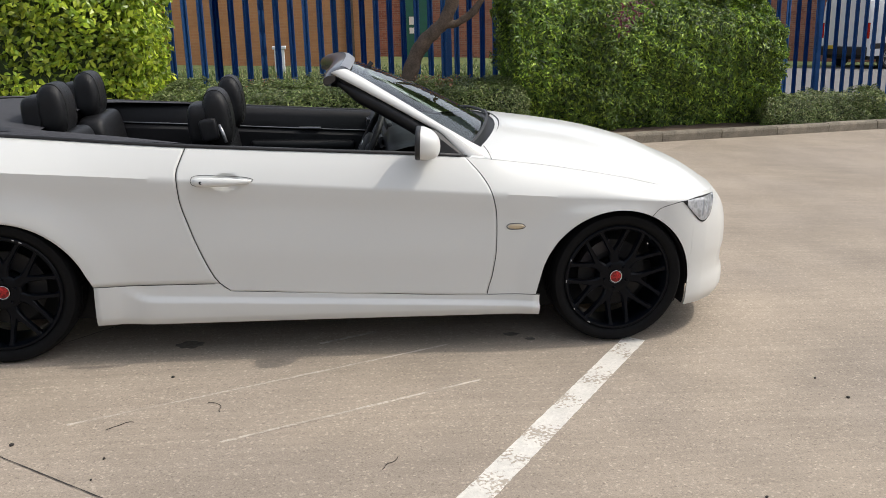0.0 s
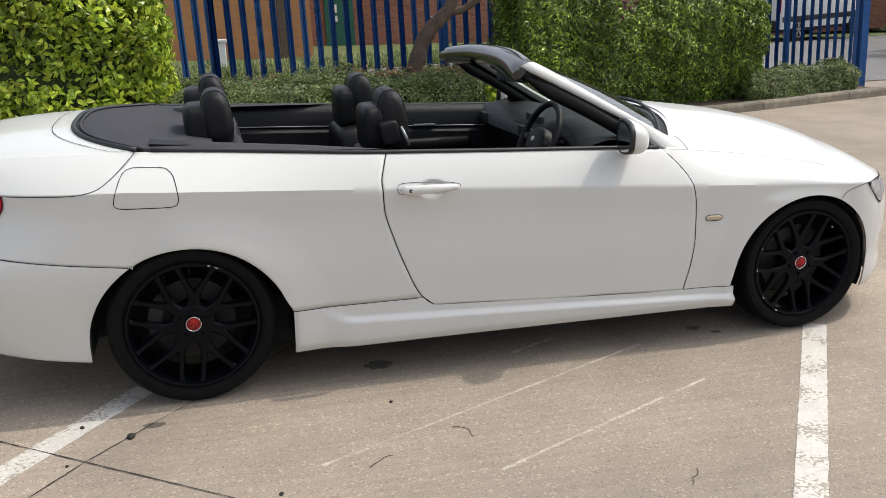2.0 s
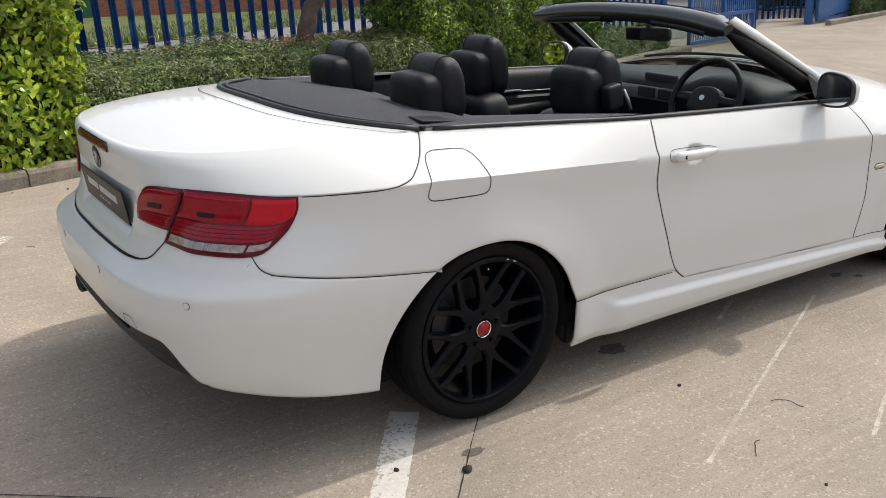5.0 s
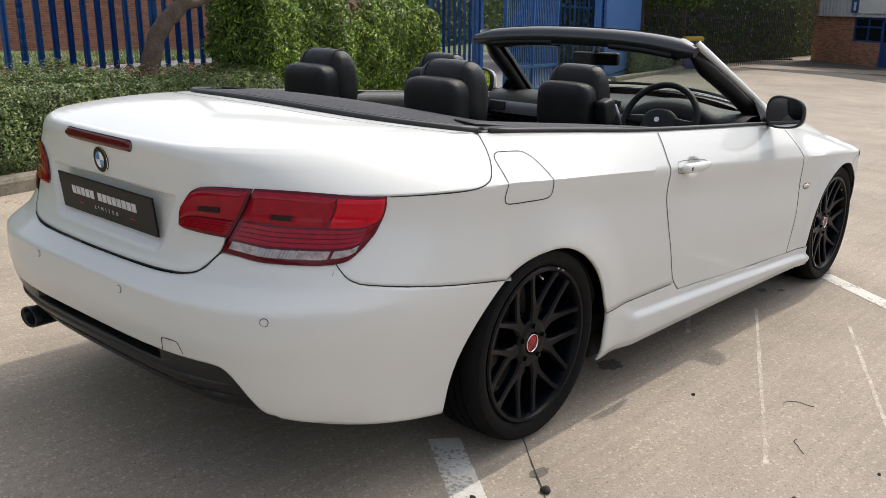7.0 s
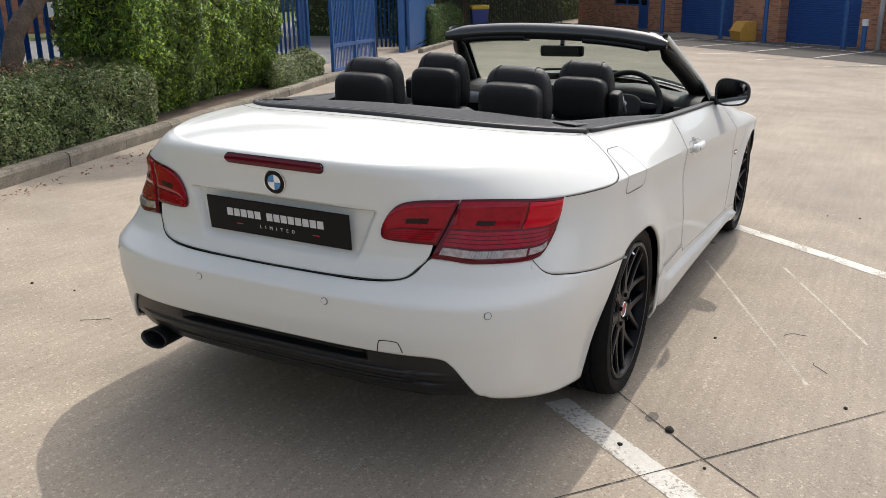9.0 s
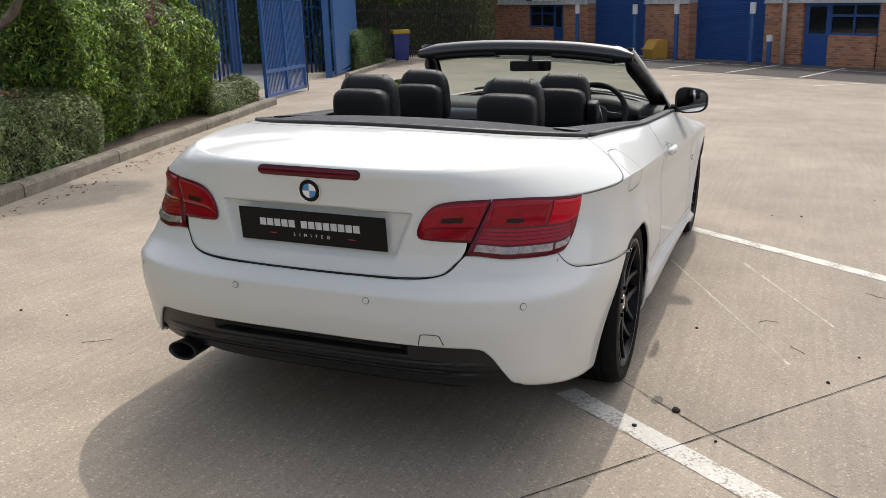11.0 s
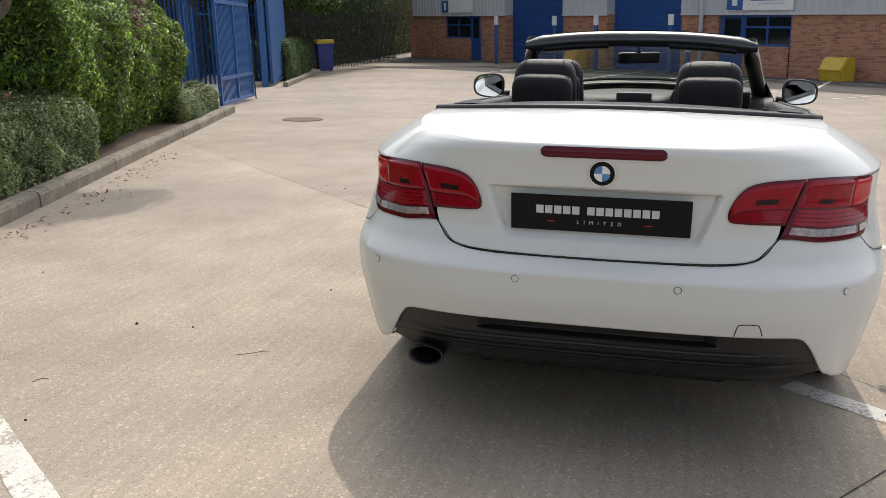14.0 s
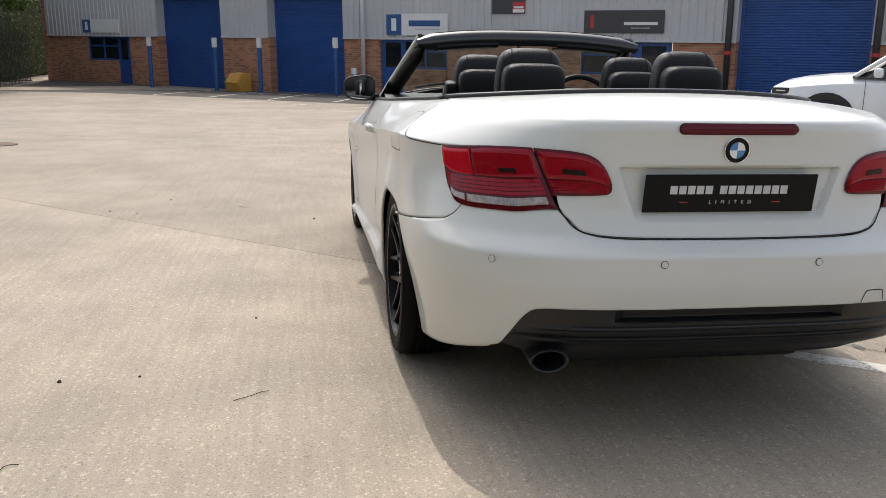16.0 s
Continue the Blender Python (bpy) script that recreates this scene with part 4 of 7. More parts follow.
part("number_bar", box_bm(0.20, 0.006, 0.42, (0.93, 0.022, -0.21), 0.002), M["white_paint"], s2, "plain white bar in place of a number")
part("logo_bar", box_bm(1.25, 0.006, 0.20, (-0.30, 0.017, -0.06)), M["sign_blue"], s2, "plain blue logo bar")
part("logo_bar", box_bm(0.95, 0.006, 0.05, (-0.42, 0.017, -0.18)), M["cladding"], s2)
s1 = sign(1.97, 4.5, 2.25, 2.93, M["sign_dark"], "dark grey unit sign with a red numeral")
part("number_bar", box_bm(0.11, 0.006, 0.40, (1.0, 0.017, -0.20), 0.002), M["red_paint"], s1, "plain red bar in place of a number")
part("logo_bar", box_bm(1.05, 0.006, 0.09, (-0.55, 0.017, -0.10)), M["white_paint"], s1, "plain white bar in place of a name")
part("logo_bar", box_bm(0.6, 0.006, 0.025, (-0.55, 0.017, -0.2)), M["cladding"], s1)
s3 = sign(25.3, 27.46, 2.14, 2.70, M["white_paint"], "blank white unit sign with a blue number panel")
part("number_panel", box_bm(0.5, 0.012, 0.54, (0.9, 0.014, -0.27)), M["sign_blue"], s3, "dark blue number panel")
part("number_bar", box_bm(0.16, 0.006, 0.34, (0.9, 0.022, -0.17), 0.002), M["white_paint"], s3, "plain white bar in place of a number")
s4 = sign(6.52, 7.70, 2.84, 3.5, M["sign_dark"], "small black notice with a red and white panel")
part("notice_panel", box_bm(0.42, 0.01, 0.34, (-0.36, 0.016, -0.3)), M["red_paint"], s4, "red alarm notice")
part("notice_bar", box_bm(0.34, 0.006, 0.06, (-0.36, 0.022, -0.16)), M["white_paint"], s4)
part("notice_bar", box_bm(0.40, 0.006, 0.10, (-0.36, 0.022, -0.29)), M["white_paint"], s4)

def bollard(u, n, high, cap=0.36):
    root = thing("bollard", "tall blue steel bollard with a white sleeve on top", "bollard", "bollards")
    x, y, z = fpos(u, n, 0)
    b = bmesh.new(); bmesh.ops.create_cone(b, cap_ends=True, segments=20, radius1=0.08, radius2=0.08, depth=high, matrix=Matrix.Translation((0, 0, high / 2)))
    part("pipe", b, M["fence_blue"], root, smooth=True, sharp=40)
    b = bmesh.new(); bmesh.ops.create_cone(b, cap_ends=True, segments=20, radius1=0.10, radius2=0.10, depth=cap, matrix=Matrix.Translation((0, 0, high - cap / 2 + 0.02)))
    part("sleeve", b, M["white_paint"], root, "white reflective sleeve", smooth=True, sharp=40)
    root.matrix_world = Matrix.Translation((x, y, gz(x, y)))
for u in (22.62, 19.12, 16.90, 13.42):
    bollard(u, 1.0, 2.0)
bollard(12.5, 1.2, 0.95, 0.20)

def downpipe(u, material, r):
    root = part("downpipe", tube_bm([fpos(u, 0.16, -0.5), fpos(u, 0.16, 5.4)], r, 12), material, unit, "", smooth=True)
downpipe(12.80, M["cladding"], 0.075); downpipe(0.05, M["dark_steel"], 0.09); downpipe(-3.86, M["dark_steel"], 0.09)
for u in (0.05, -3.86):
    upart("pipe_tag", tube_bm([fpos(u, 0.16, 1.66), fpos(u, 0.16, 1.76)], 0.094, 12), M["red_paint"], "red band round the pipe")

def grit_box(u, n, w, turn, plastic):
    root = thing("grit_box", "yellow plastic grit box with a sloping lid by the wall", "grit box", "grit boxes")
    prof = [(-0.30, 0), (0.30, 0), (0.36, 0.36), (0.14, 0.70), (-0.30, 0.70)]
    b = bmesh.new(); rows = [[(x * w, -y, z) for y, z in prof] for x in (-0.5, 0.5)]
    grid_bm(rows, b); b.verts.ensure_lookup_table()
    b.faces.new([b.verts[i] for i in range(5)]); b.faces.new([b.verts[5 + i] for i in range(5)][::-1])
    b.faces.new([b.verts[0], b.verts[5], b.verts[9], b.verts[4]])
    bmesh.ops.recalc_face_normals(b, faces=b.faces[:])
    bmesh.ops.bevel(b, geom=b.edges[:], offset=0.03, segments=2, affect='EDGES')
    part("tub", b, plastic, root, smooth=True, sharp=35)
    part("lid_lip", box_bm(w * 1.03, 0.05, 0.05, (0, -0.37, 0.33), 0.015), plastic, root)
    x, y, z = fpos(u, n, 0)
    root.matrix_world = Matrix.Translation((x, y, gz(x, y))) @ Matrix.Rotation(FROT + turn, 4, 'Z')
grit_box(18.2, 0.75, 0.82, math.pi - 0.25, M["ochre_plastic"]); grit_box(7.38, 0.75, 0.80, math.pi - 0.15, M["yellow_plastic"])
bags = thing("rubbish_bag", "dark crumpled rubbish bag lying by the brick wall", "bag")
b = bmesh.new(); bmesh.ops.create_icosphere(b, subdivisions=3, radius=0.3)
for v in b.verts:
    v.co = Vector((v.co.x * 1.4, v.co.y, max(v.co.z, -0.2) * 0.8 + 0.16)) * (1 + 0.15 * noise.noise(v.co * 6))
part("sack", b, mat("dark_bag", (0.03, 0.02, 0.035), 0.4), bags, smooth=True)
x, y, z = fpos(5.6, 0.6, 0); bags.matrix_world = Matrix.Translation((x, y, gz(x, y)))

# apron of a darker tone along the units, with bay marks
ap = [fpos(u, n, 0) for u, n in ((-9, 0.0), (30.0, 0.0), (30.0, 6.2), (20, 6.2), (10, 6.25), (-9, 6.1))]
sheet("apron", [(p[0], p[1]) for p in ap], M["apron"], 0.006, "strip of dark grey ground along the units", "pavement")
for i in range(9):
    u = -2.2 + 2.43 * i                 # slanting bay lines inside the apron
    a, z = fpos(u + 2.45, 0.7, 0), fpos(u, 6.0, 0)
    strip("bay_line", a[:2], z[:2], 0.10, M["paint_line"], 0.011, "worn white bay line in front of the units", "road marking", "unit bay lines", 0.008, 60 + i)
a, z = fpos(5.0, 1.9, 0), fpos(24.0, 2.1, 0)
strip("bay_line", a[:2], z[:2], 0.10, M["paint_line"], 0.011, "worn white line along the units", "road marking", "unit bay lines", 0.008, 79)
for i in range(7):
    a, z = fpos(-1.1 + 2.15 * i, 8.4, 0), fpos(-1.1 + 2.15 * i, 6.4, 0)
    strip("bay_line", a[:2], z[:2], 0.09, M["paint_line"], 0.008, "worn white bay line in front of the units", "road marking", "unit bay lines", 0.008, 80 + i)

def manhole(x, y, r):
    root = thing("manhole_cover", "round brown cast iron manhole cover set in the concrete", "manhole cover", "covers")
    b = bmesh.new(); bmesh.ops.create_cone(b, cap_ends=True, segments=36, radius1=r, radius2=r - 0.006, depth=0.02)
    part("lid", b, mat("rusty_iron", (0.13, 0.085, 0.06), 0.8, 0.3, 0.3, 12, 0.6, 60), root)
    root.matrix_world = Matrix.Translation((x, y, gz(x, y))) @ TILT
manhole(8.98, 5.15, 0.31)

# ---- brick building across the road ----
far_house = thing("brick_building", "long low brick building across the road", "building", kind="structure")
YB, ZB = 27.0, -0.1
def fh(name, x0, x1, z0, z1, depth, material, y=None, label=""):
    return part(name, box_bm(x1 - x0, depth, z1 - z0, ((x0 + x1) / 2, (YB if y is None else y) + depth / 2, z0)), material, far_house, label)
fh("tan_wall", -22, 3.18, ZB - 0.6, 5.0, 8, M["far_tan"], 20.0)
fh("red_wall", 3.7, 30, ZB - 0.6, 5.0, 8, M["far_brick"], YB + 0.15)
fh("door", 4.55, 5.55, ZB, 2.1, 0.06, M["green_door"], YB + 0.08, "green painted door")
fh("door_notice", 4.78, 4.98, 1.15, 1.42, 0.02, M["white_paint"], YB + 0.05)
fh("door_notice", 4.78, 4.98, 0.85, 1.05, 0.02, M["white_paint"], YB + 0.05)
fh("wall_box", 8.3, 8.7, 0.5, 0.85, 0.15, M["white_paint"], YB)
fh("brown_post", 2.32, 2.52, ZB, 5.0, 0.12, M["bark"], 19.88)

def utility_box(x, y):
    root = thing("marker_post", "stout off-white marker post on the verge", "post")
    part("shaft", box_bm(0.22, 0.18, 0.62, (0, 0, 0), 0.02), M["white_paint"], root)
    part("cap", box_bm(0.30, 0.24, 0.07, (0, 0, 0.62), 0.02), M["white_paint"], root)
    root.matrix_world = Matrix.Translation((x, y, gz(x, y)))
utility_box(0.66, 15.6)

# ---- parked vehicles ----
M["van_white"] = mat("van_white_paint", (0.72, 0.73, 0.74), 0.3, vary=0.04, coat=0.5)
M["rubber"] = mat("tyre_rubber", (0.018, 0.018, 0.019), 0.75, vary=0.2, scale=30, bump=0.15, bump_scale=300)
M["trim_black"] = mat("black_plastic_trim", (0.014, 0.014, 0.015), 0.5, vary=0.15, scale=30)
M["lamp_red"] = mat("red_lamp_plastic", (0.40, 0.008, 0.010), 0.12, vary=0.06, coat=1.0)
M["alloy"] = mat("alloy", (0.55, 0.56, 0.57), 0.3, 0.9, 0.05)
M["pane_dark"] = mat("dark_car_glass", (0.01, 0.012, 0.014), 0.04, vary=0.05, coat=0.5)

def loft_body(stations, profile, close=True):
    """A body lofted from stations of (x, width, low, high): profile gives (y, z) in 0..1."""
    rows = [[(x, w * py, lo + (hi - lo) * pz) for py, pz in profile] for x, w, lo, hi in stations]
    b = grid_bm(rows)
    k = len(profile)
    b.verts.ensure_lookup_table()
    b.faces.new([b.verts[i] for i in range(k)]); b.faces.new([b.verts[len(b.verts) - k + i] for i in range(k)][::-1])
    bmesh.ops.recalc_face_normals(b, faces=b.faces[:])
    return b

def simple_wheel(parent, x, y, r, side):
    b = bmesh.new(); bmesh.ops.create_cone(b, cap_ends=True, segments=28, radius1=r, radius2=r, depth=0.22, matrix=Matrix.Translation((x, y, r)) @ Matrix.Rotation(math.pi / 2, 4, 'X'))
    bmesh.ops.bevel(b, geom=[e for e in b.edges if len(e.link_faces) == 2 and e.calc_face_angle(0) > 1], offset=0.03, segments=2, affect='EDGES')
    w = part("wheel", b, M["rubber"], parent, smooth=True, sharp=50)
    rim = bmesh.new()
    for i in range(5):
        for lean in (-0.13, 0.13):
            a = 2 * math.pi * i / 5 + lean
            m = Matrix.Translation((x, y + side * 0.10, r)) @ Matrix.Rotation(a, 4, 'Y')
            box_bm(0.035, 0.03, r * 0.64, (0, 0, 0.02), 0.006, rim, m)
    for i in range(28):
        a = 2 * math.pi * i / 28
        m = Matrix.Translation((x, y + side * 0.104, r)) @ Matrix.Rotation(a, 4, 'Y')
        box_bm(r * 0.15, 0.02, 0.018, (0, 0, r * 0.66), 0.004, rim, m)
    bmesh.ops.create_cone(rim, cap_ends=True, segments=20, radius1=r * 0.16, radius2=r * 0.16, depth=0.04, matrix=Matrix.Translation((x, y + side * 0.11, r)) @ Matrix.Rotation(math.pi / 2, 4, 'X'))
    part("rim", rim, M["alloy"], w)

def parked_van(at, heading):
    root = thing("delivery_van", "white panel van with dark lower trim parked on the road", "van")
    pr = [(-1, 0.0), (-1, 0.3), (-0.98, 0.6), (-0.9, 0.93), (-0.78, 1.0), (0.78, 1.0), (0.9, 0.93), (0.98, 0.6), (1, 0.3), (1, 0.0)]
    st = [(0, 0.93, 0.42, 2.15), (0.06, 0.96, 0.40, 2.25), (3.2, 0.96, 0.40, 2.28), (3.75, 0.95, 0.40, 2.2), (4.3, 0.94, 0.40, 1.45), (4.85, 0.88, 0.40, 1.18), (4.98, 0.75, 0.42, 0.9)]
    part("body", loft_body(st, pr), M["van_white"], root, smooth=True, sharp=30)
    part("lower_trim", box_bm(4.6, 1.95, 0.18, (2.4, 0, 0.62), 0.03), M["trim_black"], root, "black plastic side trim")
    part("underbody", box_bm(4.5, 1.7, 0.25, (2.4, 0, 0.28), 0.03), M["trim_black"], root)
    part("rear_bumper", box_bm(0.2, 1.86, 0.3, (-0.04, 0, 0.4), 0.05), M["trim_black"], root)
    for s in (-1, 1):
        part("tail_lamp", box_bm(0.06, 0.14, 0.5, (0.02, 0.88 * s, 0.95), 0.02), M["lamp_red"], root, "red tail lamp")
        part("mirror", box_bm(0.12, 0.2, 0.26, (3.75, 1.08 * s, 1.25), 0.04), M["trim_black"], root)
        part("side_window", box_bm(0.7, 0.02, 0.5, (3.45, 0.935 * s, 1.5), 0.0), M["pane_dark"], root)
        for x in (0.95, 4.1):
            simple_wheel(root, x, 0.88 * s, 0.34, s)
    part("number_plate", box_bm(0.015, 0.5, 0.11, (-0.15, 0.35, 0.62)), M["yellow_plastic"], root, "plain yellow plate")
    part("rear_door_seam", box_bm(0.012, 0.012, 1.7, (-0.004, 0, 0.5)), M["trim_black"], root)
    root.matrix_world = Matrix.Translation((at[0], at[1], gz(*at))) @ Matrix.Rotation(heading, 4, 'Z')
parked_van((18.6, 22.9), math.atan2(0.3, 0.95))

# ---- convertible: surfaces ----
M["car_white"] = mat("pearl_white_car_paint", (0.625, 0.625, 0.598), 0.55, vary=0.012, scale=2.0, coat=0.62, fine=900, spec=0.2)
M["car_white"].node_tree.nodes["Principled BSDF"].inputs["Coat Roughness"].default_value = 0.055
M["tyre"] = mat("dressed_black_tyre", (0.0045, 0.0046, 0.005), 0.65, vary=0.2, scale=30, bump=0.15, bump_scale=300, spec=0.12)
M["rim_black"] = mat("satin_black_alloy", (0.0024, 0.0032, 0.0052), 0.30, 0.0, 0.15, 20, coat=0.0, spec=0.13)
M["leather"] = mat("black_leather", (0.0055, 0.0055, 0.0062), 0.42, vary=0.2, scale=12, bump=0.25, bump_scale=420, spec=0.26)
M["fabric"] = mat("black_roof_fabric", (0.036, 0.036, 0.042), 0.8, vary=0.15, scale=10, bump=0.4, bump_scale=700)
M["cabin"] = mat("black_cabin_plastic", (0.007, 0.007, 0.008), 0.5, vary=0.15, scale=20, bump=0.15, bump_scale=500, spec=0.3)
M["seam"] = mat("dark_panel_gap", (0.006, 0.006, 0.006), 0.8, vary=0.1)
M["diffuser"] = mat("dark_grey_bumper_plastic", (0.0075, 0.0078, 0.0088), 0.38, vary=0.12, scale=25, bump=0.1, bump_scale=600)
M["lamp_deep"] = mat("deep_red_lens", (0.09, 0.002, 0.010), 0.12, vary=0.1, spec=0.3)
M["lamp_lens"] = mat("bright_red_lens", (0.47, 0.003, 0.016), 0.10, vary=0.08, scale=30, spec=0.3)
M["lamp_clear"] = mat("clear_lens", (0.30, 0.24, 0.22), 0.12, vary=0.3, scale=60, coat=0.6)
M["lamp_mid"] = mat("red_lens", (0.25, 0.002, 0.012), 0.10, vary=0.12, scale=30, spec=0.3)
M["lamp_dark"] = mat("dark_lens", (0.016, 0.004, 0.005), 0.3, vary=0.1, spec=0.25)
M["chrome"] = mat("bright_chrome", (0.75, 0.75, 0.76), 0.12, 1.0, 0.05)
M["disc"] = mat("brake_disc_steel", (0.008, 0.008, 0.009), 0.5, 0.2, 0.3, 30)
M["disc_bare"] = mat("bare_alloy", (0.5, 0.5, 0.5), 0.5, 0.6, 0.4, 120)
M["lamp_front"] = mat("headlamp_lens", (0.36, 0.37, 0.38), 0.08, vary=0.35, scale=25, coat=1.0)
M["mirror_glass"] = mat("mirror_glass", (0.85, 0.86, 0.87), 0.02, 1.0, 0.01)
M["dim_mirror"] = mat("dimmed_mirror_glass", (0.34, 0.36, 0.36), 0.03, 1.0, 0.01)
M["header_satin"] = mat("satin_black_header", (0.012, 0.012, 0.013), 0.30, vary=0.12, scale=20, spec=0.5, coat=0.5)
M["screen"] = glass("windscreen_glass", (0.68, 0.77, 0.72))
M["marker"] = mat("indicator_lens", (0.50, 0.40, 0.26), 0.15, vary=0.1, coat=1.0)
M["silver_trim"] = mat("satin_silver_trim", (0.30, 0.30, 0.31), 0.35, 0.7, 0.08)
M["badge_blue"] = mat("enamel_blue", (0.03, 0.20, 0.45), 0.15, coat=1.0)
M["badge_white"] = mat("enamel_white", (0.75, 0.76, 0.77), 0.15, coat=1.0)
M["exhaust"] = mat("dark_chrome", (0.032, 0.032, 0.035), 0.32, 0.6, 0.2, 40)
M["badge_red"] = mat("enamel_red", (0.28, 0.015, 0.015), 0.35, vary=0.8, scale=120, spec=0.3)
M["plate_black"] = mat("gloss_black_plate", (0.0065, 0.0068, 0.0075), 0.35, vary=0.1, spec=0.14)
M["print_grey"] = mat("silver_print", (0.55, 0.55, 0.56), 0.4)

def curve(table):
    """A smooth function through (x, value) pairs."""
    xs, ys = [a for a, _ in table], [b for _, b in table]
    k = len(xs)
    d = [(ys[i + 1] - ys[i]) / (xs[i + 1] - xs[i]) for i in range(k - 1)]
    tg = [d[0]] + [0.0 if d[i - 1] * d[i] <= 0 else 2 * d[i - 1] * d[i] / (d[i - 1] + d[i]) for i in range(1, k - 1)] + [d[-1]]
    def f(x):
        if x <= xs[0]:
            return ys[0]
        if x >= xs[-1]:
            return ys[-1]
        i = max(j for j in range(k - 1) if xs[j] <= x)
        h = xs[i + 1] - xs[i]; t = (x - xs[i]) / h
        return (ys[i] * (2 * t**3 - 3 * t * t + 1) + tg[i] * h * (t**3 - 2 * t * t + t) + ys[i + 1] * (3 * t * t - 2 * t**3) + tg[i + 1] * h * (t**3 - t * t))
    return f

def smooth(a, b, x):
    t = max(0.0, min(1.0, (x - a) / (b - a)))
    return t * t * (3 - 2 * t)

XR, XF = -0.20, 2.95
belt = curve([(-0.3, 0.988), (-0.16, 0.983), (0.3, 0.962), (0.8, 0.939), (1.3, 0.920), (1.8, 0.903), (2.05, 0.889), (2.3, 0.858), (2.5, 0.830), (2.8, 0.780), (2.95, 0.748), (3.2, 0.715)])
half = curve([(-0.3, 0.878), (0.0, 0.886), (0.4, 0.879), (1.3, 0.873), (2.2, 0.876), (2.75, 0.884), (2.95, 0.876)])
tuck = curve([(-0.3, 0.19), (0.1, 0.165), (0.8, 0.088), (1.8, 0.085), (2.1, 0.10), (2.45, 0.155), (2.95, 0.165)])
lowt = curve([(0.10, -0.075), (0.163, -0.040), (0.20, -0.022), (0.26, -0.016), (0.36, -0.012), (0.50, -0.004), (0.65, 0.0)])
def crease(x):
    return 0.856 - 0.0535 * x
def width(x, z):
    """Half width of the body side."""
    c, b = crease(x), belt(x)
    sharp = 1 - smooth(2.1, 2.6, x)
    if z <= c:
        d = c - z
        er, ef = math.hypot(x, z - 0.253), math.hypot(x - 2.74, z - 0.288)
        flare = 0.017 * (1 - smooth(0.40, 0.57, er)) * smooth(-0.2, 0.0, x) + 0.013 * (1 - smooth(0.385, 0.50, ef)) * (1 - smooth(2.78, 2.95, x)) * smooth(0.0, 0.09, d)
        return half(x) + flare + lowt(z) - 0.010 * sharp * smooth(0.0, 0.12, d) * (1 - smooth(0.12, 0.34, d)) 
    t = (z - c) / max(b - c, 0.02)
    k = 0.72 - 0.60 * smooth(2.15, 2.70, x)
    return half(x) - tuck(x) * (k * t + (1 - k) * t ** 2)
tail = curve([(0.15, -0.86), (0.22, -0.93), (0.33, -1.02), (0.43, -1.045), (0.52, -1.062), (0.586, -1.062), (0.594, -1.057), (0.602, -1.045), (0.622, -1.015), (0.640, -0.990), (0.665, -0.978), (0.71, -0.967), (0.80, -0.966), (0.87, -0.968), (0.91, -0.974), (0.935, -0.979), (0.952, -0.976), (0.962, -0.966), (0.970, -0.952), (1.0, -0.91)])
nose = curve([(0.10, 3.46), (0.15, 3.53), (0.20, 3.556), (0.25, 3.552), (0.31, 3.530), (0.36, 3.530), (0.42, 3.541), (0.52, 3.532), (0.60, 3.505), (0.68, 3.435), (0.75, 3.34)])
def tail_n(z):
    """How squarely the tail's plan turns: along the flank, and across the rear."""
    k = smooth(0.56, 0.84, z)
    return 3.4 - 1.55 * k, 3.8 - 0.3 * k
door_r = curve([(0.10, 1.02), (0.285, 1.02), (0.305, 0.975), (0.33, 0.935), (0.37, 0.90), (0.48, 0.847), (0.614, 0.797), (0.73, 0.764), (0.839, 0.757), (0.90, 0.775), (0.96, 0.800)])
door_f = curve([(0.10, 2.124), (0.256, 2.124), (0.36, 2.146), (0.498, 2.160), (0.62, 2.157), (0.75, 2.127), (0.82, 2.085), (0.89, 2.02)])

def side(s, z):
    """The right flank. s: -1 middle of the tail, 0 to 1 rear quarter, 1 to 2 door, 2 to 3 wing, 4 middle of the nose."""
    if s <= 0:
        th = (1 + s) * math.pi / 2
        n, m = tail_n(z)
        x = XR - (XR - tail(z)) * max(math.cos(th), 0.0) ** (2 / n)
        return Vector((x, -width(XR, z) * max(math.sin(th), 0.0) ** (2 / m), z))
    if s >= 3:
        th = (s - 3) * math.pi / 2
        n = 2.05
        return Vector((XF + (nose(z) - XF) * max(math.sin(th), 0.0) ** (2 / n), -width(XF, z) * max(math.cos(th), 0.0) ** (2 / n), z))
    if s <= 1:
        x = XR + (door_r(z) - XR) * s if s > 0.55 else None
        if x is None:
            x = XR + (0.79 - XR) * s + (door_r(z) - 0.79) * s * smooth(0.25, 0.55, s)
    elif s <= 2:
        x = door_r(z) + (door_f(z) - door_r(z)) * (s - 1)
    else:
        k = s - 2
        x = 2.12 + (XF - 2.12) * k + (door_f(z) - 2.12) * (1 - smooth(0.0, 0.5, k))
    return Vector((x, -width(x, z), z))

def flank(x, z):
    """The right flank by x and z."""
    if x < XR:
        n, m = tail_n(z)
        t = min(1.0, (XR - x) / (XR - tail(z)))
        return Vector((x, -width(XR, z) * (1 - t ** n) ** (1 / m), z))
    if x > XF:
        t = min(1.0, (x - XF) / (nose(z) - XF))
        return Vector((x, -width(XF, z) * (1 - t ** 2.05) ** (1 / 2.05), z))
    return Vector((x, -width(x, z), z))

def rear(y, z):
    """The tail by y and z."""
    n, m = tail_n(z)
    t = min(1.0, abs(y) / width(XR, z))
    return Vector((XR - (XR - tail(z)) * (1 - t ** m) ** (1 / n), y, z))

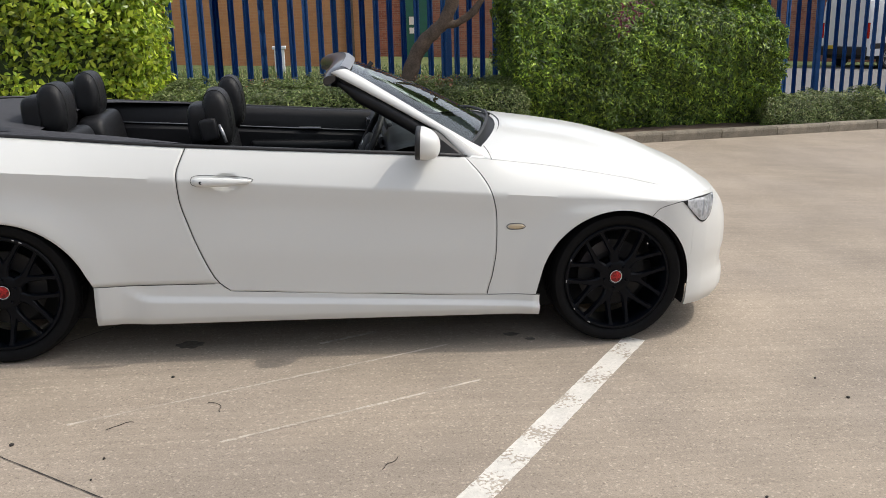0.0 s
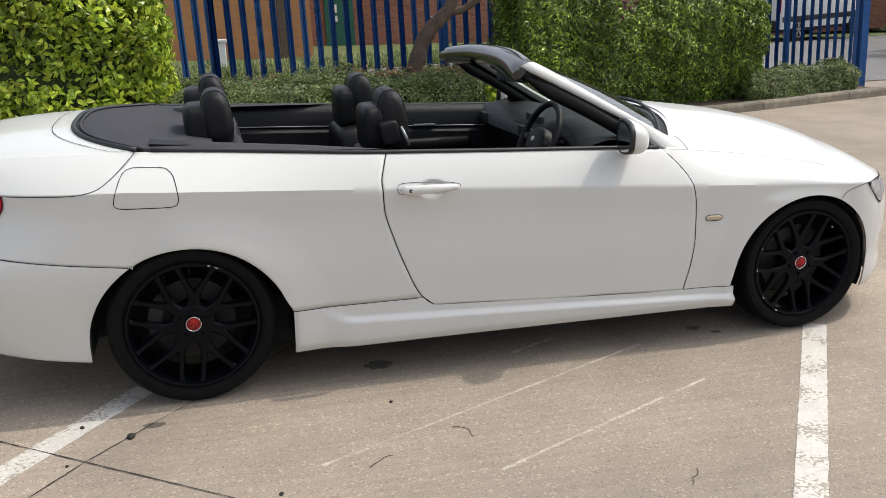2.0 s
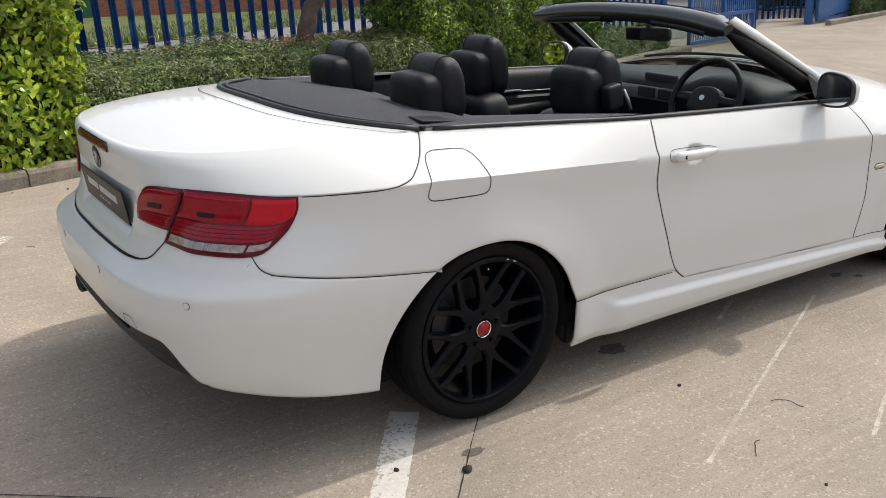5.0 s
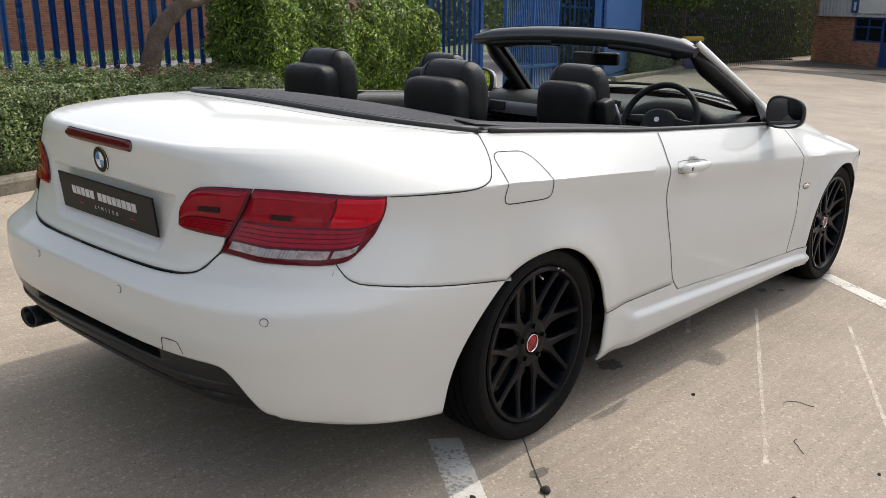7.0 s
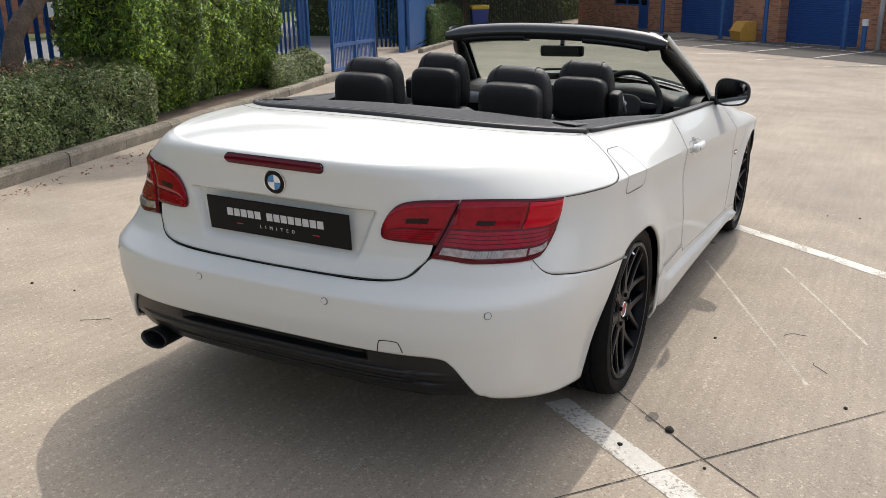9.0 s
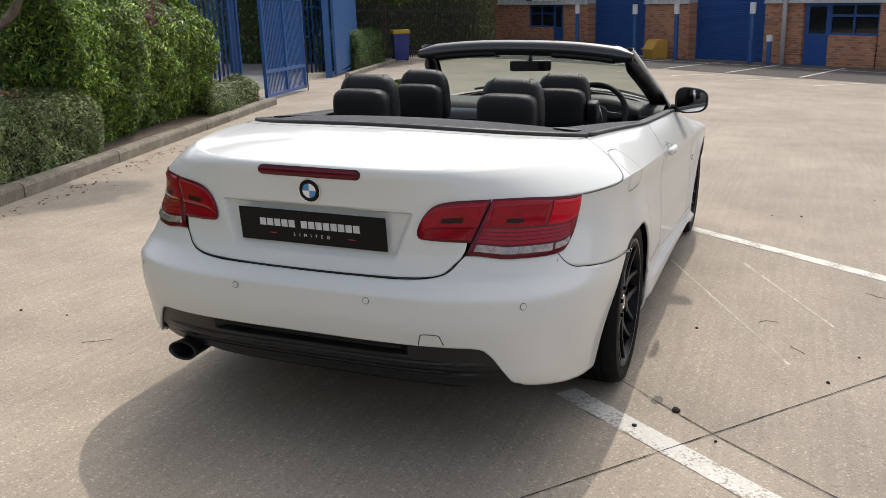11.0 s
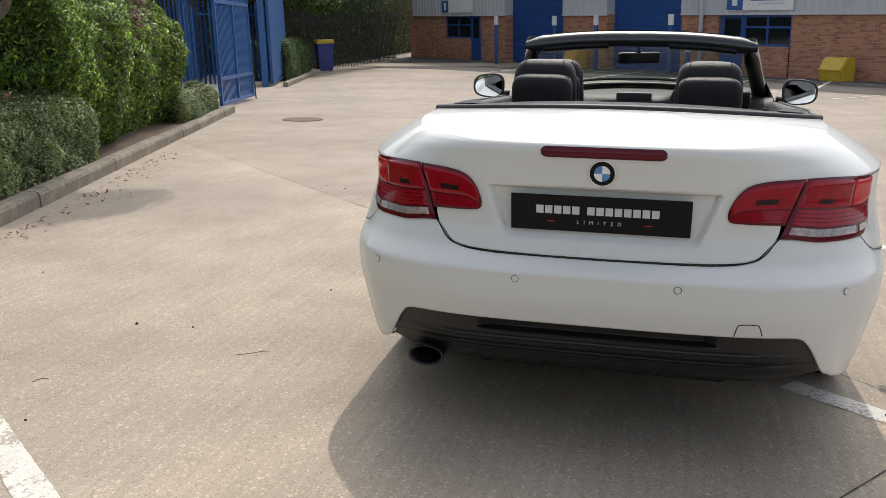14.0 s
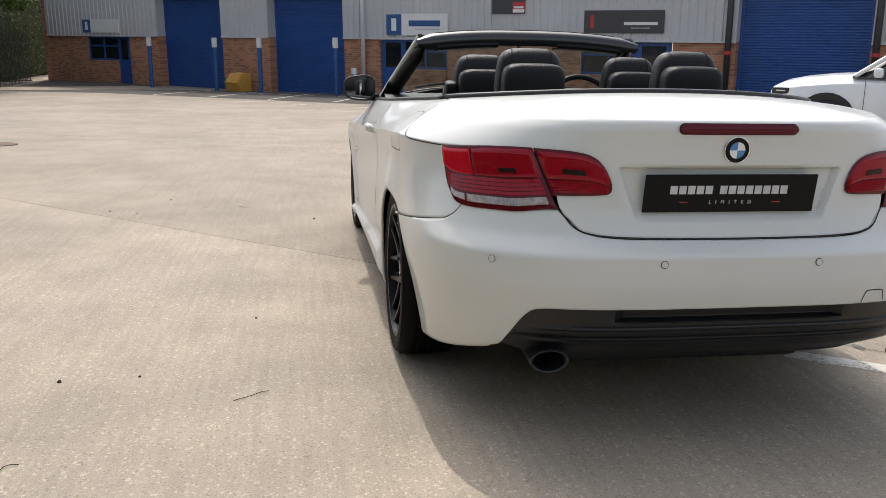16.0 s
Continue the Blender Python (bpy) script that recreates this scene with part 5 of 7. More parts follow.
def s_of_y(y, z):
    return 2 / math.pi * math.asin(min(1.0, (abs(y) / width(XR, z)) ** (tail_n(z)[1] / 2))) - 1

def s_of_x(x, z):
    n = tail_n(z)[0]
    return 2 / math.pi * math.acos(min(1.0, ((XR - x) / (XR - tail(z))) ** (n / 2))) - 1

def arch(x, xc, zc, r, deep):
    d = r * r - (x - xc) ** 2
    return zc + math.sqrt(d) if d > 0 else deep
def arch_r(x, deep=0.15):
    return arch(x, 0.0, 0.253, 0.387, deep)
def arch_f(x, deep=0.15):
    return arch(x, 2.74, 0.288, 0.372, deep)

def column(s, lo, hi, rows, fixed=None):
    """A column of points up the flank at s; lo and hi give heights by the point."""
    def height(f, z):
        for _ in range(8):
            z = f(side(s, z))
        return z
    a, b = height(lo, 0.4), height(hi, 0.85)
    pts = []
    for j in range(rows + 1):
        z = a + (b - a) * j / rows
        if fixed:
            x = side(s, z).x
            c = crease(x)
            if a < c < b:
                k = int(rows * fixed)
                z = a + (c - a) * j / k if j <= k else c + (b - c) * (j - k) / (rows - k)
        pts.append(side(s, z))
    return pts

def mirror(p):
    return Vector((p.x, -p.y, p.z))

def skin(name, cols, parent, material, label="", thick=0.010, left=False, sharp=32):
    """A body panel from columns of points, with folded thickness."""
    if left:
        cols = [[mirror(p) for p in c] for c in cols]
    bm = grid_bm(cols, flip=left)
    bmesh.ops.remove_doubles(bm, verts=bm.verts[:], dist=0.0002)
    ob = part(name, bm, material, parent, label, smooth=True, sharp=sharp)
    if thick:
        so = ob.modifiers.new("fold", 'SOLIDIFY')
        so.thickness, so.offset = thick, -1
    return ob

def lin(a, b, k):
    return [a + (b - a) * i / k for i in range(k + 1)]

def ribbon(name, pts, parent, material, wide=0.0045, lift=0.0012, left=False, closed=False):
    """A thin dark line lying on the body, through points given with their outward ways."""
    bm = bmesh.new()
    k = len(pts)
    vs = []
    for i, (p, nrm) in enumerate(pts):
        a = pts[i - 1][0] if (i or closed) else p
        b = pts[(i + 1) % k][0] if (i < k - 1 or closed) else p
        d = (b - a).normalized()
        w = d.cross(nrm).normalized() * wide / 2
        row = [p + nrm * lift + w, p + nrm * lift - w]
        if left:
            row = [mirror(q) for q in row]
        vs.append([bm.verts.new(q) for q in row])
    for i in range(k if closed else k - 1):
        a, b = vs[i], vs[(i + 1) % k]
        bm.faces.new((a[0], b[0], b[1], a[1]))
    return part(name, bm, material, parent)

def way(f, u, v, e=0.004):
    """Outward way of a surface f(u, v) of the right flank or tail."""
    n = (f(u + e, v) - f(u - e, v)).cross(f(u, v + e) - f(u, v - e))
    n.normalize()
    p = f(u, v)
    out = Vector((-1.0 if p.x < -0.75 else (0.3 if p.x > 3.1 else 0.0), p.y * 2, 0.1))
    return n if n.dot(out) > 0 else -n

def smooth_path(pts, k=8):
    """More points along a bent line (Catmull-Rom)."""
    out = []
    q = [pts[0]] + list(pts) + [pts[-1]]
    for i in range(1, len(q) - 2):
        for j in range(k):
            t = j / k
            out.append(tuple(0.5 * (2 * q[i][c] + (q[i + 1][c] - q[i - 1][c]) * t + (2 * q[i - 1][c] - 5 * q[i][c] + 4 * q[i + 1][c] - q[i + 2][c]) * t * t + (3 * q[i][c] - q[i - 1][c] - 3 * q[i + 1][c] + q[i + 2][c]) * t**3) for c in range(2)))
    out.append(tuple(pts[-1]))
    return out

# ---- convertible: body ----
car = thing("convertible_car", "white convertible car with its roof down and black wheels", "car")
car.matrix_world = TILT
WHITE = M["car_white"]

bump_top = curve([(0.0, 0.628), (0.29, 0.630), (0.38, 0.634), (0.44, 0.645), (0.475, 0.675), (0.50, 0.706), (0.56, 0.706), (0.80, 0.706)])
def bumper_hi(p):
    if p.x > -0.757:
        return curve([(-0.757, 0.706), (-0.753, 0.685), (-0.744, 0.665), (-0.725, 0.652), (-0.69, 0.644), (-0.45, 0.610), (-0.19, 0.577)])(p.x)
    return bump_top(abs(p.y))
diff_top = curve([(0.0, 0.437), (0.54, 0.437), (0.58, 0.432), (0.605, 0.41), (0.64, 0.350), (0.665, 0.308), (0.69, 0.300)])
def bumper_lo(p):
    if p.x < -0.72 and abs(p.y) < 0.69:
        return diff_top(abs(p.y))
    base = curve([(-0.90, 0.300), (-0.837, 0.280), (-0.66, 0.236), (-0.386, 0.192)])(p.x)
    return max(base, arch_r(p.x, 0.1))
S_TAIL = sorted(set(lin(-1, -0.45, 44) + lin(-0.45, -0.02, 40)))
S_ARCH = s_of_x(-0.3868, 0.3)
def even(a, b, k):
    """Steps that crowd towards a."""
    return [a + (b - a) * (i / k) ** 2.4 for i in range(k + 1)]
def both(ss, lo, hi, rows, fixed=None):
    right = [column(s, lo, hi, rows, fixed) for s in ss]
    return [[mirror(p) for p in c] for c in right[:0:-1]] + right
def upright(x, rows):
    lo, hi = bumper_lo(flank(x, 0.4)), bumper_hi(flank(x, 0.6)) - 0.001
    lo = max(lo, arch_r(x, 0.1))
    return [flank(x, lo + (hi - lo) * j / rows) for j in range(rows + 1)]
S_CUT = s_of_x(-0.772, 0.69)
b_right = [column(s, bumper_lo, lambda p: bumper_hi(p) - 0.001, 40) for s in sorted(set(lin(-1, -0.45, 44) + lin(-0.45, S_CUT, 14)))]
b_right += [upright(x, 40) for x in lin(-0.772, -0.70, 24) + lin(-0.69, -0.3872, 16) + even(-0.3868, -0.197, 34)]
def tuck_in(p):
    """The bumper's flanks draw in towards the bottom, ahead of the arch."""
    k = 1 - 0.052 * (1 - smooth(0.17, 0.58, p.z)) * smooth(0.64, 0.82, abs(p.y))
    return Vector((p.x, p.y * k, p.z))
b_right = [[tuck_in(p) for p in c] for c in b_right]
skin("rear_bumper", [[mirror(p) for p in c] for c in b_right[:0:-1]] + b_right, car, WHITE, "white rear bumper with parking sensors")

boot_seam = curve([(-0.76, 0.860), (-0.605, 0.860), (-0.38, 0.862), (-0.30, 0.876), (-0.25, 0.905), (-0.20, 0.945), (-0.165, 0.978)])
def quarter_hi(p):
    return belt(p.x) if p.x > -0.165 else boot_seam(p.x) - 0.001
def quarter_lo(p):
    if p.x < -0.195:
        return bumper_hi(p) + 0.001
    if p.x < 0.372:
        return arch_r(p.x)
    return 0.348
S_Q = (0.372 - XR) / 0.99
s_quarter = sorted(set(lin(0.0, 0.3, 22) + even(S_Q, 0.3, 34) + lin(S_Q + 0.004, 0.9985, 26)))
def upright_q(x, rows=30):
    lo, hi = max(bumper_hi(Vector((x, 0.7, 0))) + 0.001, arch_r(x, 0.1) if x > -0.2137 else 0.1), boot_seam(x) - 0.001
    c, k = min(crease(XR), lo + (hi - lo) * 0.94), int(rows * 0.7)
    return [flank(x, lo + (c - lo) * j / k if j <= k else c + (hi - c) * (j - k) / (rows - k)) for j in range(rows + 1)]
q_cols = [upright_q(x) for x in lin(-0.80, -0.772, 4) + lin(-0.770, -0.70, 24) + lin(-0.69, -0.202, 50)]
q_cols += [column(s, quarter_lo, quarter_hi, 30, 0.7) for s in s_quarter]
d_cols = [column(s, lambda p: 0.3085 - 0.030 * smooth(0.95, 1.6, p.x) - 0.018 * smooth(1.6, 2.12, p.x), lambda p: belt(p.x), 64, 0.72) for s in sorted(set(lin(1.0012, 1.26, 44) + lin(1.26, 1.85, 26) + lin(1.85, 1.9988, 16)))]
for c in d_cols:
    for p in c:
        e = math.hypot((p.x - 0.962) / 0.068, (p.z - 0.803) / 0.040)
        p.y += 0.016 * (1 - smooth(0.45, 1.0, e))
w_cols = [column(s, lambda p: (arch_f(p.x) if p.x > 2.372 else 0.262), lambda p: belt(p.x), 30, 0.65) for s in sorted(set(lin(2.0018, 2.298, 16) + even(2.3035, 2.6, 30) + lin(2.6, 3.0, 40)))]
def nose_low(p):
    return max(arch_f(p.x, 0.0), 0.135 + 0.03 * smooth(0.5, 0.86, abs(p.y)))
def nose_high(p):
    return 0.748 - 0.062 * smooth(2.95, 3.42, p.x)
def upright_n(x, rows=30):
    lo, hi = nose_low(flank(x, 0.3)), nose_high(Vector((x, 0, 0)))
    return [flank(x, lo + (hi - lo) * j / rows) for j in range(rows + 1)]
n_cols = [upright_n(x) for x in lin(2.95, 3.08, 10) + lin(3.085, 3.1118, 16) + lin(3.1122, 3.21, 10)]
n_cols += [column(s, nose_low, nose_high, 30) for s in lin(3.45, 4.0, 34)]
skirt_top = curve([(0.38, 0.346), (0.905, 0.346), (0.917, 0.344), (0.935, 0.327), (0.955, 0.314), (0.975, 0.306), (1.02, 0.304), (1.6, 0.276), (2.12, 0.259), (2.40, 0.259)])
def skirt_cols():
    cols = []
    for x in sorted(set(lin(0.386, 0.90, 20) + lin(0.90, 1.02, 16) + lin(1.02, 2.372, 36))):
        top, low = skirt_top(x), 0.163
        col = []
        for j in range(41):
            z = low + (top - low) * j / 40
            ridge = 0.296 - 0.040 * (x - 0.6) if x > 0.62 else 0.345 - 0.05 * smooth(0.5, 0.62, x)
            bulge = 0.024 * (1 - smooth(ridge - 0.024, ridge + 0.002, z)) * smooth(0.48, 0.64, x)
            col.append(Vector((x, -(width(x, z) + bulge + 0.002 * (1 - j / 40)), z)))
        cols.append(col)
    return cols
k_cols = skirt_cols()
for left in (False, True):
    skin("rear_quarter", q_cols, car, WHITE, "", left=left)
    door = skin("door", d_cols, car, WHITE, "white door, shut", left=left)
    skin("front_wing", w_cols, car, WHITE, "", left=left, thick=0.0)
    skin("side_skirt", k_cols, car, WHITE, "", left=left)
n_both = [c for c in n_cols] + [[mirror(p) for p in c] for c in n_cols[-2::-1]]
skin("front_bumper", n_both, car, WHITE, thick=0.0)

# boot lid: upright face with the plate recess, and the deck above
boot_low = curve([(0.0, 0.632), (0.29, 0.634), (0.38, 0.638), (0.44, 0.649), (0.475, 0.680), (0.50, 0.712), (0.515, 0.80), (0.53, 0.863), (0.80, 0.863)])
def lid_lo(p):
    return boot_seam(p.x) + 0.001 if p.x > -0.76 else boot_low(abs(p.y))
def ring_z(p):
    return 0.966 + 0.019 * smooth(-0.95, -0.25, p.x)
def recess(p):
    """Depth of the plate recess."""
    y, z = abs(p.y), p.z
    edge = 0.285 + 0.055 * (z - 0.685) / 0.145
    return 0.024 * (1 - smooth(edge - 0.014, edge + 0.006, y)) * smooth(0.668, 0.695, z) * (1 - smooth(0.820, 0.832, z))
s_lid = sorted(set(lin(-1, -0.62, 80) + lin(-0.62, -0.008, 36) + lin(0.0, 0.036, 4)))
lid_cols = both(s_lid, lid_lo, ring_z, 46)
for c in lid_cols:
    for p in c:
        p.x += recess(p)
lid = skin("boot_lid", lid_cols, car, WHITE, "white boot lid with a recess for the plate")
def tonneau_edge(y):
    a = min(1.0, abs(y) / 0.70)
    return Vector((-0.435 + 0.275 * a ** 3.2, y, 1.022 - 0.036 * a ** 2.2))
ring = []
for s in s_lid:
    z = 0.97
    for _ in range(6):
        z = ring_z(side(s, z))
    ring.append(side(s, z))
ring = [mirror(p) for p in ring[:0:-1]] + ring
def cap(outer, inner, power, rows, lift=0.0):
    cols = []
    for o, i in zip(outer, inner):
        col = []
        for j in range(rows + 1):
            r = j / rows
            p = o.lerp(i, r)
            p.z = o.z + (i.z - o.z) * (1 - (1 - r) ** power) + lift * math.sin(math.pi * r)
            col.append(p)
        cols.append(col)
    return cols
k = len(ring)
deck_in = [tonneau_edge(0.70 * math.sin(math.pi / 2 * (2 * i / (k - 1) - 1)) * -1) for i in range(k)]
skin("boot_deck", cap(ring, deck_in, 2.5, 22), lid, WHITE, thick=0.0)
line = []
for o, i in zip(ring[6:-6], deck_in[6:-6]):
    r = 1 - min(0.5, 0.080 / max(0.085, (o - i).length))
    p = o.lerp(i, r)
    p.z = o.z + (i.z - o.z) * (1 - (1 - r) ** 2.5)
    line.append((p, Vector((-0.1, 0, 1)).normalized()))
ribbon("panel_gap", line, car, M["seam"], 0.0035, 0.0025)

# bonnet: a patch between the scuttle, the wings and the nose
def wing_edge(s):
    z = 0.8
    for _ in range(6):
        q = side(s, z)
        z = belt(q.x) if s < 3 else 0.748 - 0.062 * smooth(2.95, 3.42, q.x)
    return side(s, z)
def scuttle_edge(y):
    a = min(1.0, abs(y) / 0.735)
    return Vector((2.30 - 0.24 * a ** 2.2, y, 0.985 - 0.092 * a ** 2.4))
S0, S1 = 2.02, 3.30
e0 = wing_edge(S0)
rows = []
for u in lin(0, 1, 40):
    er = wing_edge(S0 + (S1 - S0) * u)
    el = mirror(er)
    row = []
    for v in lin(0, 1, 40):
        cw = scuttle_edge(-0.735 + 1.47 * v) + (e0 - scuttle_edge(-0.735)) * (1 - v) + (mirror(e0) - scuttle_edge(0.735)) * v
        fs = S1 + (4 - S1) * (2 * v if v <= 0.5 else 2 - 2 * v)
        f = wing_edge(fs) if v <= 0.5 else mirror(wing_edge(fs))
        c00, c01, c10, c11 = e0, mirror(e0), wing_edge(S1), mirror(wing_edge(S1))
        p = er * (1 - v) + el * v + cw * (1 - u) + f * u - (c00 * (1 - u) * (1 - v) + c01 * (1 - u) * v + c10 * u * (1 - v) + c11 * u * v)
        w = 1 - (2 * v - 1) ** 2
        p.z += 0.055 * math.sin(math.pi * min(1.0, u * 1.02)) ** 0.8 * w ** 0.8
        p.z += 0.020 * math.sin(math.pi * u ** 1.9) * w ** 0.5
        row.append(p)
    rows.append(row)
bonnet = part("bonnet", grid_bm(rows), WHITE, car, "white bonnet", smooth=True, sharp=50)
edge_line = [(wing_edge(s), Vector((0.1, -0.6, 0.8)).normalized()) for s in lin(2.03, 2.98, 60)]
for left in (False, True):
    ribbon("panel_gap", edge_line, car, M["seam"], 0.0013, 0.0015, left=left)
    ribbon("panel_gap", [(Vector((2.112 + 0.026 * t, -0.706 - 0.086 * t, 0.930 - 0.050 * t ** 1.6)), Vector((0.1, -0.6, 0.8)).normalized()) for t in lin(0, 1, 10)], car, M["seam"], 0.004, 0.003, left=left)

# diffuser
diff_cols = []
for s in lin(-1, s_of_y(0.667, 0.35), 40):
    hi = diff_top(abs(side(s, 0.40).y)) - 0.003
    lo = 0.235 + 0.07 * smooth(0.45, 0.667, abs(side(s, 0.35).y))
    col = []
    for j in range(61):
        z = lo + (hi - lo) * j / 60
        p = side(s, z)
        y = abs(p.y)
        slot = (1 - smooth(0.315, 0.36, y)) * smooth(0.392, 0.402, z) * (1 - smooth(0.428, 0.434, z))
        p.x += 0.012 + 0.035 * slot + 0.010 * smooth(0.36, 0.33, z) + 0.012 * (1 - smooth(0.34, 0.352, z)) + 0.05 * (1 - smooth(0.24, 0.30, z)) - 0.007 * (1 - smooth(0.50, 0.60, y)) * (smooth(0.366, 0.371, z) * (1 - smooth(0.376, 0.381, z)) + smooth(0.318, 0.323, z) * (1 - smooth(0.328, 0.333, z)))
        col.append(p)
    diff_cols.append(col)
diff_cols = [[mirror(p) for p in c] for c in diff_cols[:0:-1]] + diff_cols
skin("diffuser", diff_cols, car, M["diffuser"], "dark grey plastic diffuser", sharp=25)

# panel gaps
def gap(pts, closed=False, k=8, wide=0.0028):
    path = smooth_path(pts + [pts[0]] if closed else pts, k)
    if closed:
        path = path[:-1]
    line = [(flank(x, z), way(flank, x, z)) for x, z in path]
    for left in (False, True):
        ribbon("panel_gap", line, car, M["seam"], wide, left=left, closed=closed)
gap([(-0.163, 0.980), (-0.20, 0.945), (-0.25, 0.905), (-0.30, 0.876), (-0.38, 0.862), (-0.50, 0.860), (-0.61, 0.860)])
gap([(-0.757, 0.712), (-0.757, 0.700), (-0.753, 0.685), (-0.744, 0.665), (-0.725, 0.652), (-0.69, 0.644), (-0.45, 0.610), (-0.214, 0.5802)])
gap([(0.375, 0.347), (0.65, 0.346), (0.895, 0.345)])
gap([(2.128, 0.262), (2.25, 0.261), (2.375, 0.260)])
gap([(2.893, 0.630), (2.915, 0.655), (2.939, 0.669), (2.988, 0.684), (3.04, 0.694)])
def tail_line(pts, wide=0.005):
    line = [(rear(y, z), way(lambda u, v: rear(u, v), y, z)) for y, z in smooth_path(pts, 8)]
    ribbon("panel_gap", line, car, M["seam"], wide)
shut = [(-0.512, 0.715), (-0.49, 0.690), (-0.465, 0.660), (-0.43, 0.643), (-0.36, 0.635), (-0.2, 0.631), (0, 0.630), (0.2, 0.631), (0.36, 0.635), (0.43, 0.643), (0.465, 0.660), (0.49, 0.690), (0.512, 0.715)]
tail_line(shut, 0.0045)
for table in (door_r, door_f):
    gap([(table(z), z) for z in lin(0.312 if table is door_r else 0.262, (0.936 if table is door_r else 0.872), 14)], wide=0.0036, k=4)
gap([(0.816, 0.809), (0.822, 0.824), (0.842, 0.831), (0.90, 0.831), (1.03, 0.824), (1.078, 0.811), (1.03, 0.796), (0.90, 0.788), (0.842, 0.788), (0.822, 0.795)], closed=True, k=5, wide=0.0022)
tail_line([(-0.395, 0.440), (-0.402, 0.470), (-0.412, 0.478), (-0.455, 0.478), (-0.464, 0.468), (-0.472, 0.445)], 0.003)
flap = [(-0.165, 0.938), (-0.07, 0.934), (-0.042, 0.925), (-0.024, 0.902), (-0.013, 0.85), (-0.013, 0.825), (-0.022, 0.808), (-0.05, 0.802), (-0.13, 0.803), (-0.205, 0.805), (-0.232, 0.812), (-0.239, 0.83), (-0.228, 0.87), (-0.212, 0.91), (-0.195, 0.930)]
gap(flap, closed=True, k=6, wide=0.0032)

gap([(2.203, 0.587), (2.216, 0.599), (2.245, 0.600), (2.275, 0.598), (2.290, 0.587), (2.275, 0.576), (2.245, 0.574), (2.216, 0.575)], closed=True, k=5, wide=0.003)
# ---- lamps ----
def joint_y(z):
    return 0.504 + 0.385 * (z - 0.705)
in_top = curve([(0.0, 0.778), (0.04, 0.800), (0.12, 0.828), (0.22, 0.850), (0.36, 0.864), (0.6, 0.871), (1.0, 0.874)])
in_bot = curve([(0.0, 0.762), (0.03, 0.754), (0.08, 0.750), (0.4, 0.746), (1.0, 0.743)])
def boot_lamp_at(u, v):
    z = in_bot(u) + (in_top(u) - in_bot(u)) * v
    y = 0.357 + (joint_y(z) - 0.0012 - 0.357) * u
    return s_of_y(y, z), z
S_OUT = s_of_x(-0.620, 0.85)
lamp_end = curve([(-0.80, 0.693), (-0.778, 0.694), (-0.74, 0.700), (-0.708, 0.718), (-0.672, 0.751), (-0.648, 0.779), (-0.632, 0.808), (-0.620, 0.836)])
def tail_lamp_at(u, v):
    def s_at(z):
        sj = s_of_y(joint_y(z) + 0.001, z)
        return sj + (S_OUT - sj) * u
    lo = 0.70
    for _ in range(5):
        x = side(s_at(lo), lo).x
        lo = 0.706 - 0.013 * smooth(0.0, 0.35, u) if x < -0.79 else lamp_end(x)
    hi = 0.8745 - 0.012 * smooth(-0.86, -0.62, side(s_at(0.87), 0.87).x)
    z = lo + (hi - lo) * v
    return min(S_OUT, s_at(z)), z
def lamp_patch(name, parent, at, u0, u1, a0, a1, lift, material, k=16, rows=8, left=False, label=""):
    """Part of a lamp between two shares of its length and two of its height, with a rolled rim."""
    cols = []
    for i in range(k + 1):
        col = []
        for j in range(rows + 1):
            ti, tj = [0.0] + lin(0.03, 0.97, k - 2) + [1.0], [0.0] + lin(0.08, 0.92, rows - 2) + [1.0]
            s, z = at(u0 + (u1 - u0) * ti[i], a0 + (a1 - a0) * tj[j])
            rim = min(i, k - i, 1) * min(j, rows - j, 1)
            col.append(side(s, z) + way(lambda a, b: side(a, b), s, z) * (lift if rim else lift * 0.45))
        cols.append(col)
    return skin(name, cols, parent, material, label, thick=0.0, left=left, sharp=60)
